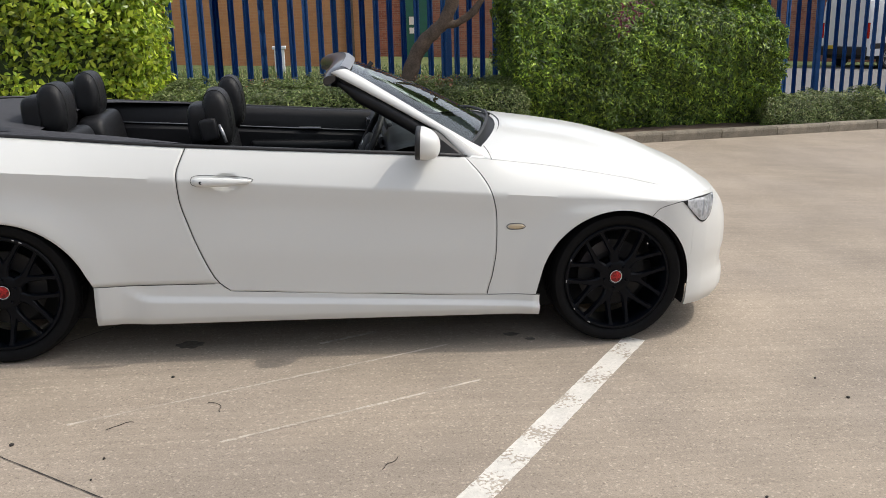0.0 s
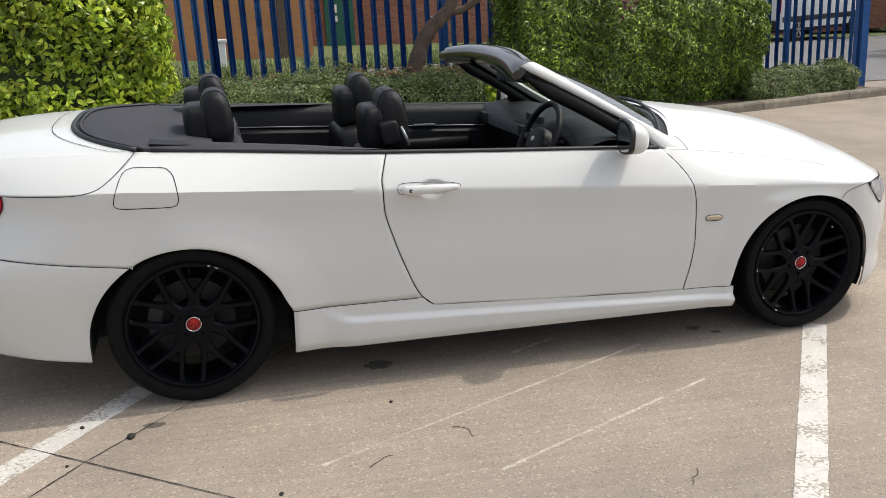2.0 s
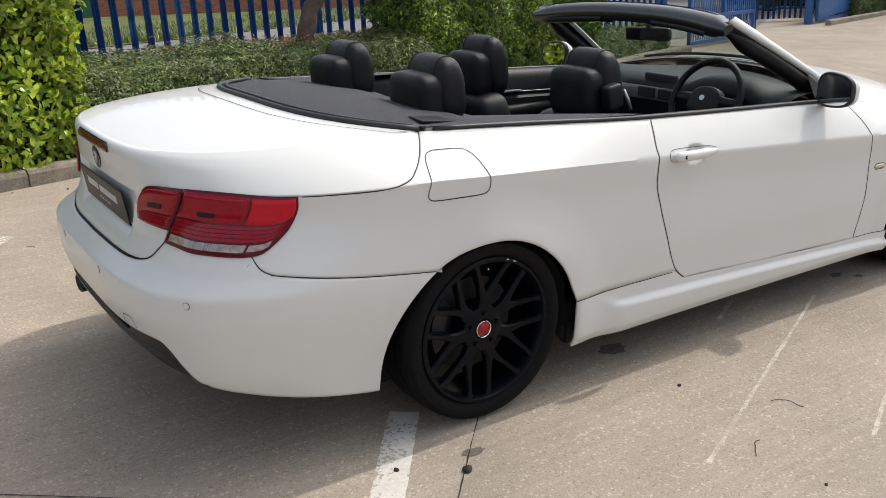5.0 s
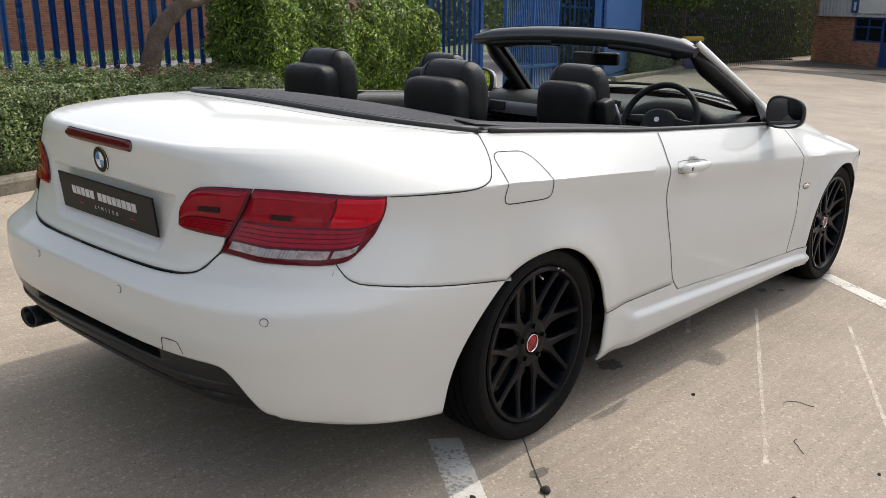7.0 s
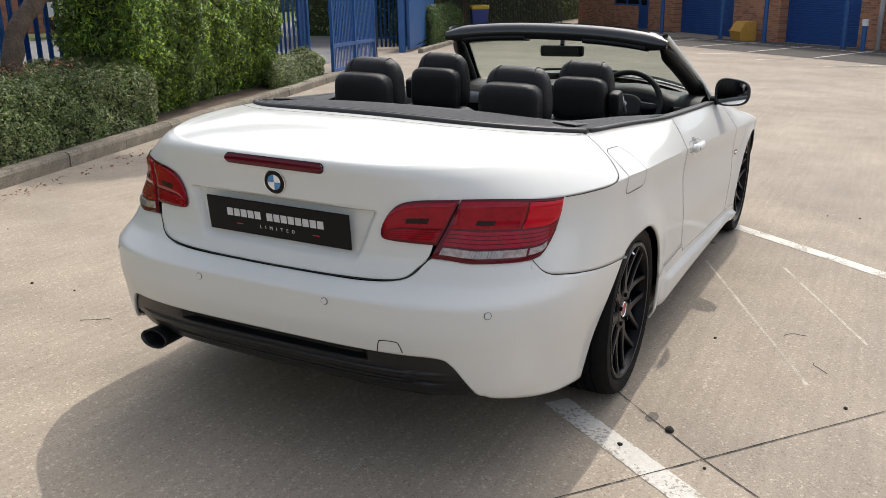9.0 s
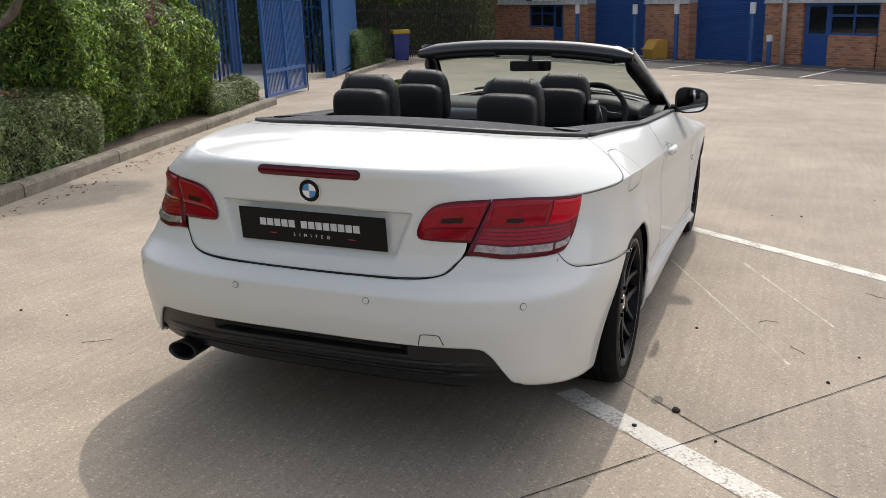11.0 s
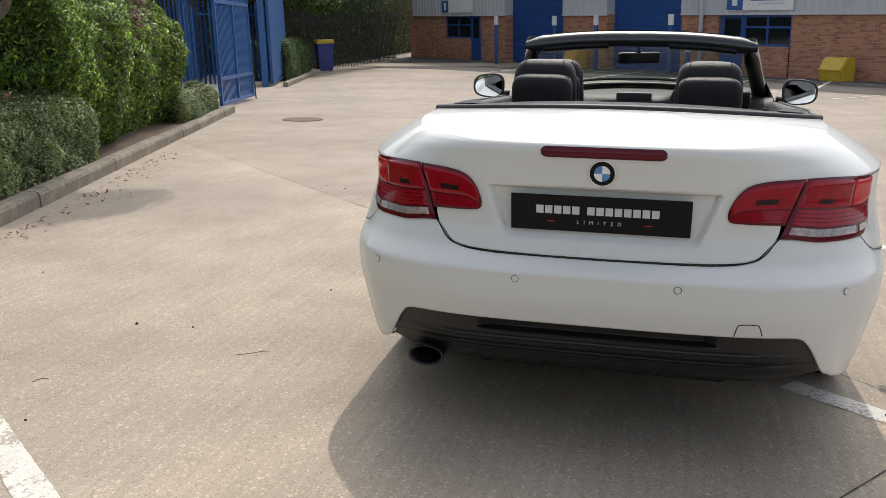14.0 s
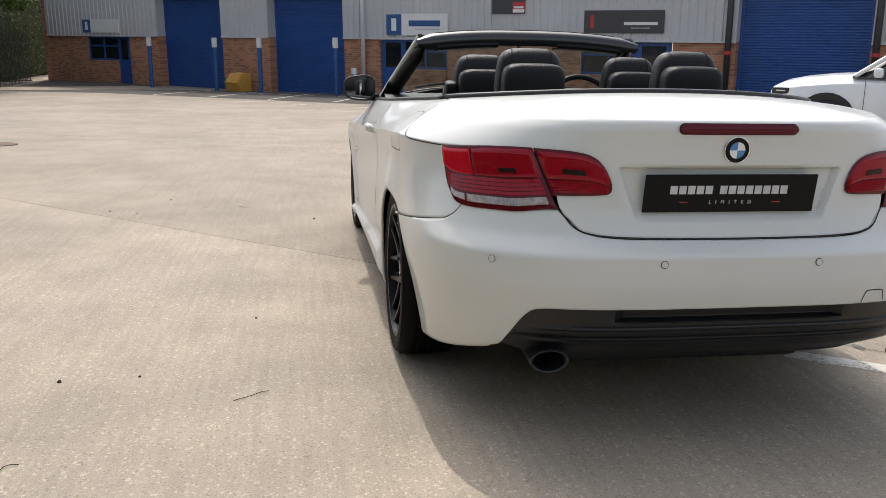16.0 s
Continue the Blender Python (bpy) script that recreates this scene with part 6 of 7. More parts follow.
for left in (False, True):
    inner = lamp_patch("boot_lamp", car, boot_lamp_at, 0, 1, 0, 1, 0.008, M["lamp_deep"], k=22, rows=10, left=left, label="red boot-side tail lamp")
    lamp_patch("lens", inner, boot_lamp_at, 0.03, 0.98, 0.33, 0.955, 0.0105, M["lamp_mid"], k=14, rows=7, left=left)
    for q in range(5):
        lamp_patch("lens_rib", inner, boot_lamp_at, 0.045, 0.975, 0.065 + 0.053 * q, 0.116 + 0.053 * q, 0.0105, M["lamp_mid"], k=12, rows=4, left=left)
    lamp_patch("reflector", inner, boot_lamp_at, 0.38, 0.72, 0.46, 0.60, 0.0125, M["lamp_dark"], k=5, rows=4, left=left)
    outer = lamp_patch("tail_lamp", car, tail_lamp_at, 0, 1, 0, 1, 0.009, M["lamp_deep"], k=30, rows=10, left=left, label="red wrap-around tail lamp")
    lamp_patch("lens", outer, tail_lamp_at, 0.012, 0.626, 0.49, 0.962, 0.0115, M["lamp_mid"], k=18, rows=7, left=left)
    lamp_patch("corner_lens", outer, tail_lamp_at, 0.624, 0.985, 0.49, 0.962, 0.0117, M["lamp_lens"], k=14, rows=7, left=left, label="bright red indicator lens")
    lamp_patch("end_lens", outer, tail_lamp_at, 0.765, 0.93, 0.075, 0.195, 0.0115, M["lamp_clear"], k=6, rows=4, left=left)
    for q in range(4):
        lamp_patch("lens_rib", outer, tail_lamp_at, 0.015, 0.975, 0.222 + 0.066 * q, 0.286 + 0.066 * q, 0.0115, M["lamp_mid"], k=22, rows=4, left=left)
    strip_ = lamp_patch("clear_strip", outer, tail_lamp_at, 0.03, 0.76, 0.065, 0.20, 0.0115, M["lamp_clear"], k=18, rows=5, left=left, label="clear reversing lamp strip")
    for q in range(12):
        lamp_patch("prism", strip_, tail_lamp_at, 0.24 + 0.025 * q, 0.252 + 0.025 * q, 0.08, 0.185, 0.0124, M["silver_trim"], k=4, rows=4, left=left)
    lamp_patch("reflector", outer, tail_lamp_at, 0.20, 0.36, 0.575, 0.665, 0.0135, M["lamp_dark"], k=6, rows=4, left=left)
    # headlamp on the nose corner
    head_top = curve([(3.04, 0.695), (3.13, 0.703), (3.20, 0.700), (3.285, 0.688)])
    head_low = curve([(3.04, 0.692), (3.065, 0.669), (3.11, 0.624), (3.15, 0.588), (3.172, 0.580), (3.216, 0.602), (3.253, 0.646), (3.285, 0.684)])
    def head_patch(name, parent, grow, lift, material, label="", lo_x=3.04, hi_x=3.285):
        cols = []
        for x in lin(lo_x, hi_x, 24):
            mid = (head_top(x) + head_low(x)) / 2
            lo, hi = mid + (head_low(x) - mid) * grow, mid + (head_top(x) - mid) * grow
            cols.append([flank(x, lo + (hi - lo) * j / 6) + way(flank, x, 0.64) * (lift if 0 < j < 6 else lift * 0.6) for j in range(7)])
        return skin(name, cols, parent, material, label, thick=0.0, left=left)
    head = head_patch("headlamp", car, 1.0, 0.004, M["seam"], "clear headlamp with a dark housing")
    head_patch("lens", head, 0.88, 0.0065, M["lamp_front"], "clear lens", 3.065, 3.272)
    for xc_, tall in ((3.168, 0.036), (3.206, 0.030)):
        cols = [[flank(xc_ + 0.010 * e + 0.012 * (j / 4 - 0.5), 0.648 + tall * (j / 4 * 2 - 1)) + way(flank, xc_, 0.64) * (0.0085 if abs(e) < 0.6 else 0.006) for j in range(9) if j <= 4] for e in lin(-1, 1, 6)]
        skin("reflector", cols, head, M["silver_trim"], "bright lamp reflector", thick=0.0, left=left)
    # side indicator
    cols = []
    for i in range(9):
        x = 2.208 + 0.078 * i / 8
        w = 0.010 * math.sqrt(max(0.0, 1 - (2 * i / 8 - 1) ** 4)) + 0.001
        cols.append([flank(x, 0.587 + w * (2 * j / 4 - 1)) + way(flank, x, 0.587) * (0.006 if 0 < j < 4 else 0.001) for j in range(5)])
    skin("side_indicator", cols, car, M["marker"], "clear side indicator", thick=0.0, left=left)

# third brake lamp in the boot lid
b = bmesh.new()
rows = []
for i in range(25):
    y = 0.178 * (2 * i / 24 - 1)
    h = 0.0145 * min(1.0, (1 - abs(2 * i / 24 - 1)) * 12 + 0.35)
    rows.append([rear(y, 0.938 + h * a) + Vector((-0.004 - 0.003 * b_, 0, 0)) for a, b_ in ((-1, 0.2), (-0.7, 1), (0.7, 1), (1, 0.2))])
part("brake_lamp", grid_bm(rows), M["lamp_deep"], car, "dark red third brake lamp", smooth=True)
rows = [[rear(y, 0.938 + h * (0.0145 * min(1.0, (1 - abs(y) / 0.1795) * 12 + 0.35) + 0.0016)) + Vector((-0.0015, 0, 0)) for h in (-1, 1)] for y in lin(-0.1795, 0.1795, 48)]
part("brake_lamp_surround", grid_bm(rows), M["seam"], car)

def disc_on_tail(name, y, z, r, material, lift, parent, ring_r=0.0, seg=24):
    p, n = rear(y, z), way(lambda u, v: rear(u, v), y, z)
    m = Matrix.Translation(p + n * lift) @ n.to_track_quat('Z', 'Y').to_matrix().to_4x4()
    b = bmesh.new()
    if ring_r:
        grid_bm([[((r + dr) * math.cos(a), (r + dr) * math.sin(a), h) for dr, h in ((-ring_r, 0), (-ring_r / 2, ring_r * 0.3), (0, 0))] for a in lin(0, 2 * math.pi, seg)], b)
    else:
        bmesh.ops.create_cone(b, cap_ends=True, segments=seg, radius1=r, radius2=r * 0.94, depth=0.004)
    b.transform(m)
    return part(name, b, material, parent, smooth=bool(ring_r))
for y in (-0.694, -0.232, 0.232, 0.694):
    disc_on_tail("parking_sensor", y, 0.570, 0.0098, WHITE, 0.001, car)
    disc_on_tail("sensor_ring", y, 0.570, 0.0112, M["seam"], 0.0012, car, 0.0016)
badge = disc_on_tail("tail_badge", 0, 0.879, 0.038, M["plate_black"], 0.003, car)
badge["label"] = "round enamel badge with blue and white quarters"
disc_on_tail("badge_rim", 0, 0.879, 0.039, M["chrome"], 0.0045, badge, 0.003)
pb, nb = rear(0, 0.879), way(lambda u, v: rear(u, v), 0, 0.879)
mb = Matrix.Translation(pb + nb * 0.006) @ nb.to_track_quat('Z', 'Y').to_matrix().to_4x4()
for i in range(4):
    b = bmesh.new()
    pts = [b.verts.new((0, 0, 0))] + [b.verts.new((0.0235 * math.cos(math.pi / 2 * i + t), 0.0235 * math.sin(math.pi / 2 * i + t), 0)) for t in lin(0, math.pi / 2, 8)]
    b.faces.new(pts)
    b.transform(mb)
    part("badge_quarter", b, M["badge_blue"] if i % 2 else M["badge_white"], badge)

# show plate: name printed on it is given as plain bars
plate = part("show_plate", box_bm(0.525, 0.112, 0.006, (0, 0, 0), 0.003), M["plate_black"], car, "black show plate with pale print")
plate.matrix_basis = Matrix.Translation((-0.958, 0.003, 0.755)) @ Matrix.Rotation(-math.pi / 2, 4, 'Z') @ Matrix.Rotation(math.pi / 2 + 0.15, 4, 'X') 
def plate_bar(w, h, x, y, material):
    part("print_bar", box_bm(w, h, 0.0012, (x, y, 0.006)), material, plate)
x = -0.186
for wd in (5, 8):
    for i in range(wd):
        plate_bar(0.0215, 0.0245, x + 0.011, 0.011, M["print_grey"]); x += 0.0265
    x += 0.018
words("LIMITED", 0.0155, M["print_grey"], plate, Matrix.Translation((0, -0.0255, 0.0066)), spacing=2.6, depth=0.0004)
for sx in (-1, 1):
    plate_bar(0.024, 0.0022, sx * 0.142, -0.0255, M["red_paint"])

# exhaust tip
b = bmesh.new()
prof = [(-0.86, 0.040), (-1.000, 0.047), (-1.023, 0.049), (-1.027, 0.046), (-1.015, 0.040), (-0.90, 0.036)]
grid_bm([[(x + 0.045, 0.525 + r * 1.18 * math.cos(a), 0.272 + r * 0.70 * math.sin(a)) for a in lin(0, 2 * math.pi, 28)] for x, r in prof], b)
bmesh.ops.remove_doubles(b, verts=b.verts[:], dist=0.0005)
bmesh.ops.recalc_face_normals(b, faces=b.faces[:])
part("exhaust_tip", b, M["exhaust"], car, "dark oval exhaust tip", smooth=True)

# ---- underside and arches ----
b = bmesh.new()
box_bm(3.45, 1.30, 0.23, (1.42, 0, 0.12), 0.02, b)
box_bm(1.98, 1.60, 0.14, (1.38, 0, 0.165), 0.02, b)
box_bm(0.55, 1.20, 0.56, (-0.48, 0, 0.25), 0.03, b)
box_bm(0.50, 0.84, 0.20, (-0.46, 0, 0.165), 0.03, b)
box_bm(0.95, 1.24, 0.48, (2.75, 0, 0.2), 0.03, b)
box_bm(0.20, 0.90, 0.28, (3.22, 0, 0.2), 0.03, b)
box_bm(0.66, 1.20, 0.03, (-0.53, 0, 0.30), 0.01, b)
box_bm(0.20, 0.84, 0.03, (-0.83, 0, 0.295), 0.01, b)
part("underbody", b, M["seam"], car)
for xc, zc, r in ((0.0, 0.253, 0.383), (2.74, 0.288, 0.368)):
    for sgn in (-1, 1):
        rows = []
        for a in lin(-0.33 if xc > 1 else -0.06, math.pi + 0.10, 28):
            x, z = xc + r * (math.cos(a) if a > 0 else 1.0), zc + r * math.sin(a)
            rows.append([(x, sgn * y, z) for y in (min(0.850 if z > 0.4 else 0.83, -(tuck_in(flank(x, z)) if x < -0.1 else flank(x, z)).y - 0.014), 0.76, 0.60)])
        b = grid_bm(rows)
        disc = [b.verts.new((xc + r * math.cos(a), sgn * 0.598, zc + r * math.sin(a))) for a in lin(-0.10, math.pi + 0.10, 20)]
        b.faces.new(disc)
        part("arch_liner", b, M["seam"], car)
for sgn in (-1, 1):
    part("jacking_rail", box_bm(1.95, 0.05, 0.09, (1.38, sgn * 0.79, 0.15), 0.01), M["seam"], car)

# ---- wheels ----
def bar_loft(pts, sizes):
    """A bar of four-sided section along points in the x, z plane; sizes give width and the front and back depth in y."""
    b = bmesh.new()
    rows = []
    for i, (x, z) in enumerate(pts):
        a, c = pts[max(i - 1, 0)], pts[min(i + 1, len(pts) - 1)]
        d = Vector((c[0] - a[0], c[1] - a[1])).normalized()
        n = Vector((-d.y, d.x))
        w, y0, y1 = sizes[i]
        rows.append([(x + n.x * w * q, y, z + n.y * w * q) for q, y in ((0.5, y1), (0.5, y0 + 0.006), (0.32, y0), (-0.32, y0), (-0.5, y0 + 0.006), (-0.5, y1))])
    grid_bm(rows, b)
    b.verts.ensure_lookup_table()
    b.faces.new([b.verts[i] for i in range(6)]); b.faces.new([b.verts[len(b.verts) - 6 + i] for i in range(6)][::-1])
    bmesh.ops.recalc_face_normals(b, faces=b.faces[:])
    return b

def lathe(prof, seg=64):
    b = grid_bm([[(r * math.cos(a), y, r * math.sin(a)) for y, r in prof] for a in lin(0, 2 * math.pi, seg)])
    bmesh.ops.remove_doubles(b, verts=b.verts[:], dist=0.0003)
    bmesh.ops.recalc_face_normals(b, faces=b.faces[:])
    return b

def build_wheel():
    """A wheel on its axle line: outer face towards -y."""
    tyre_prof = [(0.035, 0.246), (0.020, 0.262), (0.008, 0.285), (0.012, 0.304), (0.028, 0.316), (0.046, 0.3205)]
    for g in (0.068, 0.10, 0.14, 0.172):
        tyre_prof += [(g - 0.005, 0.322), (g - 0.004, 0.315), (g + 0.004, 0.315), (g + 0.005, 0.322)]
    tyre_prof += [(0.194, 0.3205), (0.212, 0.316), (0.228, 0.304), (0.232, 0.285), (0.220, 0.262), (0.205, 0.246)]
    w = part("wheel", lathe([(y - 0.015, r) for y, r in tyre_prof], 72), M["tyre"], car, "low-profile black tyre on a black alloy wheel", smooth=True, sharp=40)
    part("rim", lathe([(0.19, 0.236), (0.05, 0.232), (0.012, 0.236), (0.0, 0.243), (-0.001, 0.252), (0.004, 0.257), (0.02, 0.250)], 72), M["rim_black"], w, "", smooth=True, sharp=50)
    part("hub", lathe([(0.10, 0.075), (0.045, 0.082), (0.031, 0.079), (0.0265, 0.070), (0.025, 0.050), (0.026, 0.036), (0.060, 0.033), (0.060, 0.0)], 40), M["rim_black"], w, "", smooth=True, sharp=35)
    lean = curve([(0.045, 0.0), (0.085, 0.008), (0.100, 0.025), (0.125, 0.095), (0.16, 0.182), (0.20, 0.240), (0.240, 0.282)])
    thick = curve([(0.045, 0.050), (0.085, 0.046), (0.100, 0.040), (0.125, 0.0290), (0.16, 0.0215), (0.225, 0.0195), (0.240, 0.028)])
    for i in range(7):
        b = bmesh.new()
        for sgn in (-1, 1):
            pts, sizes = [], []
            for r in (0.045, 0.065, 0.085, 0.100, 0.115, 0.135, 0.16, 0.19, 0.22, 0.240):
                a, t = sgn * lean(r), (r - 0.045) / 0.195
                pts.append((r * math.sin(a), r * math.cos(a)))
                sizes.append((thick(r), 0.026 - 0.018 * t + 0.008 * math.sin(math.pi * t), 0.062 - 0.02 * t))
            q = bar_loft(pts, sizes)
            tmp = bpy.data.meshes.new("tmp"); q.to_mesh(tmp); q.free(); b.from_mesh(tmp); bpy.data.meshes.remove(tmp)
        b.transform(Matrix.Rotation(2 * math.pi * i / 7 + 0.1, 4, 'Y'))
        part("spoke", b, M["rim_black"], w)
    b = bmesh.new(); bmesh.ops.create_cone(b, cap_ends=True, segments=28, radius1=0.027, radius2=0.025, depth=0.008, matrix=Matrix.Translation((0, 0.030, 0)) @ Matrix.Rotation(math.pi / 2, 4, 'X'))
    cap_ = part("centre_cap", b, M["badge_red"], w, "red centre cap with a chrome rim")
    part("cap_ring", lathe([(0.026, 0.0305), (0.023, 0.0300), (0.023, 0.0280), (0.026, 0.027)], 28), M["chrome"], w, smooth=True)
    for i in range(5):
        a = 2 * math.pi * i / 5 + 0.3
        b = bmesh.new(); bmesh.ops.create_cone(b, cap_ends=True, segments=6, radius1=0.010, radius2=0.008, depth=0.02, matrix=Matrix.Translation((0.056 * math.cos(a), 0.026, 0.056 * math.sin(a))) @ Matrix.Rotation(math.pi / 2, 4, 'X'))
        part("wheel_bolt", b, M["rim_black"], w)
    part("brake_disc", lathe([(0.105, 0.165), (0.100, 0.165), (0.100, 0.085), (0.105, 0.085)], 48), M["disc"], w, "grey steel brake disc", smooth=True, sharp=40)
    b = bmesh.new()
    rows = [[(r * math.cos(a), y, r * math.sin(a)) for r, y in ((0.118, 0.082), (0.172, 0.082), (0.176, 0.13), (0.118, 0.13))] for a in lin(2.4, 3.6, 8)]
    part("brake_caliper", grid_bm(rows), M["dark_steel"], w)
    part("valve", tube_bm([(0.0, 0.02, 0.228), (0.0, 0.005, 0.215)], 0.004, 6), M["chrome"], w)
    return w
wheel = build_wheel()
FACE = 0.852
OUT = FACE + 0.018
spots = [(0.0, -OUT, 0.0), (2.755, -FACE, 0.0), (0.0, OUT, math.pi), (2.755, FACE, math.pi)]
for i, (x, y, turn) in enumerate(spots):
    m = Matrix.Translation((x, y, 0.322)) @ Matrix.Rotation(turn, 4, 'Z') @ Matrix.Rotation((0.0, 0.68, 0.4, 2.0)[i], 4, 'Y')
    if i == 0:
        first = wheel
    else:
        copy_thing(wheel, m)
wheel.matrix_basis = Matrix.Translation((0, -OUT, 0.322))
# kerb scuffs on the rim edges of the right-hand wheels
for name_, xw, turns in (("rim_scuff", 2.755, (2.75, 3.15, 3.75, 4.15)), ("rim_scuff", 0.0, (1.25, 1.12))):
    for q, a0 in enumerate(turns):
        rows = [[(xw + r * math.cos(a), -(FACE if xw > 1 else OUT) + y, 0.322 + r * math.sin(a)) for r, y in ((0.2480, -0.0012), (0.2505, -0.0020), (0.2530, -0.0010))] for a in lin(a0, a0 + 0.035 + 0.02 * (q % 2), 6)]
        part(name_, grid_bm(rows), M["disc_bare"], car, "bare metal scuff on the black rim")

# ---- convertible: windscreen and header ----
def head_line(y):
    a = abs(y) / 0.605
    return Vector((1.462 - 0.065 * a ** 2, y, 1.258 - 0.042 * a ** 2.6))
sec = [(-0.004, -0.046), (-0.018, -0.020), (-0.014, 0.012), (0.015, 0.032), (0.060, 0.038), (0.088, 0.026), (0.084, -0.004), (0.045, -0.034)]
rows = []
for y in lin(-0.605, 0.605, 30):
    c = head_line(y)
    k = 1 - 0.48 * smooth(0.53, 0.605, abs(y))
    rows.append([c + Vector((dx * k, 0, dz * k)) for dx, dz in sec + sec[:1]])
b = grid_bm(rows)
bmesh.ops.remove_doubles(b, verts=b.verts[:], dist=0.0003)
bmesh.ops.holes_fill(b, edges=[e for e in b.edges if e.is_boundary])
bmesh.ops.recalc_face_normals(b, faces=b.faces[:])
header = part("windscreen_header", b, M["header_satin"], car, "black windscreen header rail", smooth=True, sharp=50)
# pale strip that puts the sky's highlight on the black header into colour
rows = [[head_line(y) + Vector((dx, 0, dz)) for dx, dz in ((0.050, 0.0395), (0.075, 0.036), (0.095, 0.022))] for y in lin(-0.50, 0.50, 24)]
part("header_strip", grid_bm(rows, flip=True), M["silver_trim"], header, smooth=True)
for y0, y1 in ((-0.50, -0.16), (0.16, 0.50)):
    rows = [[head_line(y) + Vector((dx, 0, dz)) for dx, dz in ((-0.022, -0.030), (-0.028, -0.042), (-0.020, -0.052), (0.060, -0.060), (0.062, -0.05))] for y in lin(y0, y1, 10)]
    part("sun_visor", grid_bm(rows), M["leather"], header, smooth=True)

pillar_low = curve([(1.40, 1.262), (1.56, 1.182), (1.838, 1.037), (1.909, 0.998), (1.979, 0.933), (2.05, 0.862)])
pillar_top = curve([(1.475, 1.272), (1.515, 1.254), (1.715, 1.143), (1.971, 0.996), (2.105, 0.925), (2.165, 0.896)])
def pillar_point(t, sgn, inset=0.0, down=0.0, back=0.0):
    p = Vector((1.425, -0.600, 1.248)).lerp(Vector((2.075, -0.758, 0.885)), t)
    p.z += 0.020 * math.sin(math.pi * t) - down
    p.y += inset
    p.x -= back
    return p if sgn < 0 else mirror(p)
for sgn in (-1, 1):
    rows = []
    for t in lin(0.03, 1, 40):
        xl, xu = 1.405 + 0.645 * t, 1.480 + 0.680 * t
        lower = Vector((xl, -1.275 + 0.036 * xl + 0.5 * pillar_low(xl), pillar_low(xl)))
        upper = Vector((xu, -1.245 + 0.036 * xu + 0.5 * pillar_top(xu), pillar_top(xu)))
        ring_ = [lower + Vector((-0.004, 0.030, -0.006)), lower + Vector((-0.002, 0.008, -0.005))]
        for r in lin(0, 1, 8):
            ring_.append(lower.lerp(upper, r) + Vector((0.004, -0.012, 0.008)) * math.sin(math.pi * r) ** 0.8)
        ring_ += [upper + Vector((0.003, 0.006, -0.005)), upper + Vector((0.002, 0.012, -0.035))]
        rows.append(ring_ if sgn < 0 else [mirror(p) for p in ring_])
    b = grid_bm(rows)
    bmesh.ops.recalc_face_normals(b, faces=b.faces[:])
    part("windscreen_pillar", b, WHITE, car, "white painted windscreen pillar", smooth=True)
    b = grid_bm([[Vector(p) + Vector((-0.006, -sgn * 0.016, -0.010)) for p in r[1:]] for r in rows])
    bmesh.ops.recalc_face_normals(b, faces=b.faces[:])
    part("pillar_lining", b, M["cabin"], car, "black pillar lining", smooth=True)
    rows = []
    for t in lin(0.05, 1.0, 24):
        k_ = 0.35 + 0.65 * smooth(0.04, 0.22, t)
        ring_ = []
        for a in lin(0, 2 * math.pi, 12):
            u, v = math.cos(a), math.sin(a)
            p = pillar_point(t, -1, k_ * 0.040 * u + 0.042, 0.040 - k_ * 0.037 * v - 0.016 * (1 - k_), 0.010)
            ring_.append(p if sgn < 0 else mirror(p))
        rows.append(ring_)
    b = grid_bm(rows); bmesh.ops.remove_doubles(b, verts=b.verts[:], dist=0.0002)
    bmesh.ops.holes_fill(b, edges=[e for e in b.edges if e.is_boundary]); bmesh.ops.recalc_face_normals(b, faces=b.faces[:])
    part("pillar_trim", b, M["cabin"], car, "black inner pillar trim", smooth=True)
    # quarter glass triangle ahead of the mirror
    tri = [Vector((1.84, -0.770, 0.895)), Vector((2.046, -0.770, 0.866)), Vector((1.979, -0.735, 0.933)), Vector((1.912, -0.704, 0.995)), Vector((1.84, -0.705, 1.02))]
    tri = [p if sgn < 0 else mirror(p) for p in tri]
    b = bmesh.new(); b.faces.new([b.verts.new(p) for p in tri]); bmesh.ops.solidify(b, geom=b.faces[:], thickness=0.012)
    part("mirror_triangle", b, M["trim_black"], car)

def cowl_line(y):
    a = min(1.0, abs(y) / 0.735)
    return Vector((2.30 - 0.24 * a ** 2.2, y, 0.985 - 0.092 * a ** 2.4))
rows = []
for i, y in enumerate(lin(-1, 1, 28)):
    top = head_line(y * 0.585) + Vector((0.078, 0, 0.008))
    low = cowl_line(y * 0.70) + Vector((-0.075 + 0.03 * y * y, 0, -0.004 + 0.026 * y * y))
    col = []
    for t in lin(0, 1, 14):
        p = top.lerp(low, t)
        p += Vector((0.55, 0, 0.83)) * 0.022 * math.sin(math.pi * t)
        col.append(p)
    rows.append(col)
pane = part("windscreen", grid_bm(rows, flip=True), M["screen"], car, "clear windscreen glass", smooth=True)
pane.visible_shadow = False
rows = [[cowl_line(y) + Vector((dx, 0, dz)) for dx, dz in ((0.004, 0.001), (-0.03, -0.012), (-0.085, -0.008))] for y in lin(-0.73, 0.73, 30)]
part("scuttle", grid_bm(rows), M["trim_black"], car, "black scuttle panel below the windscreen", smooth=True)
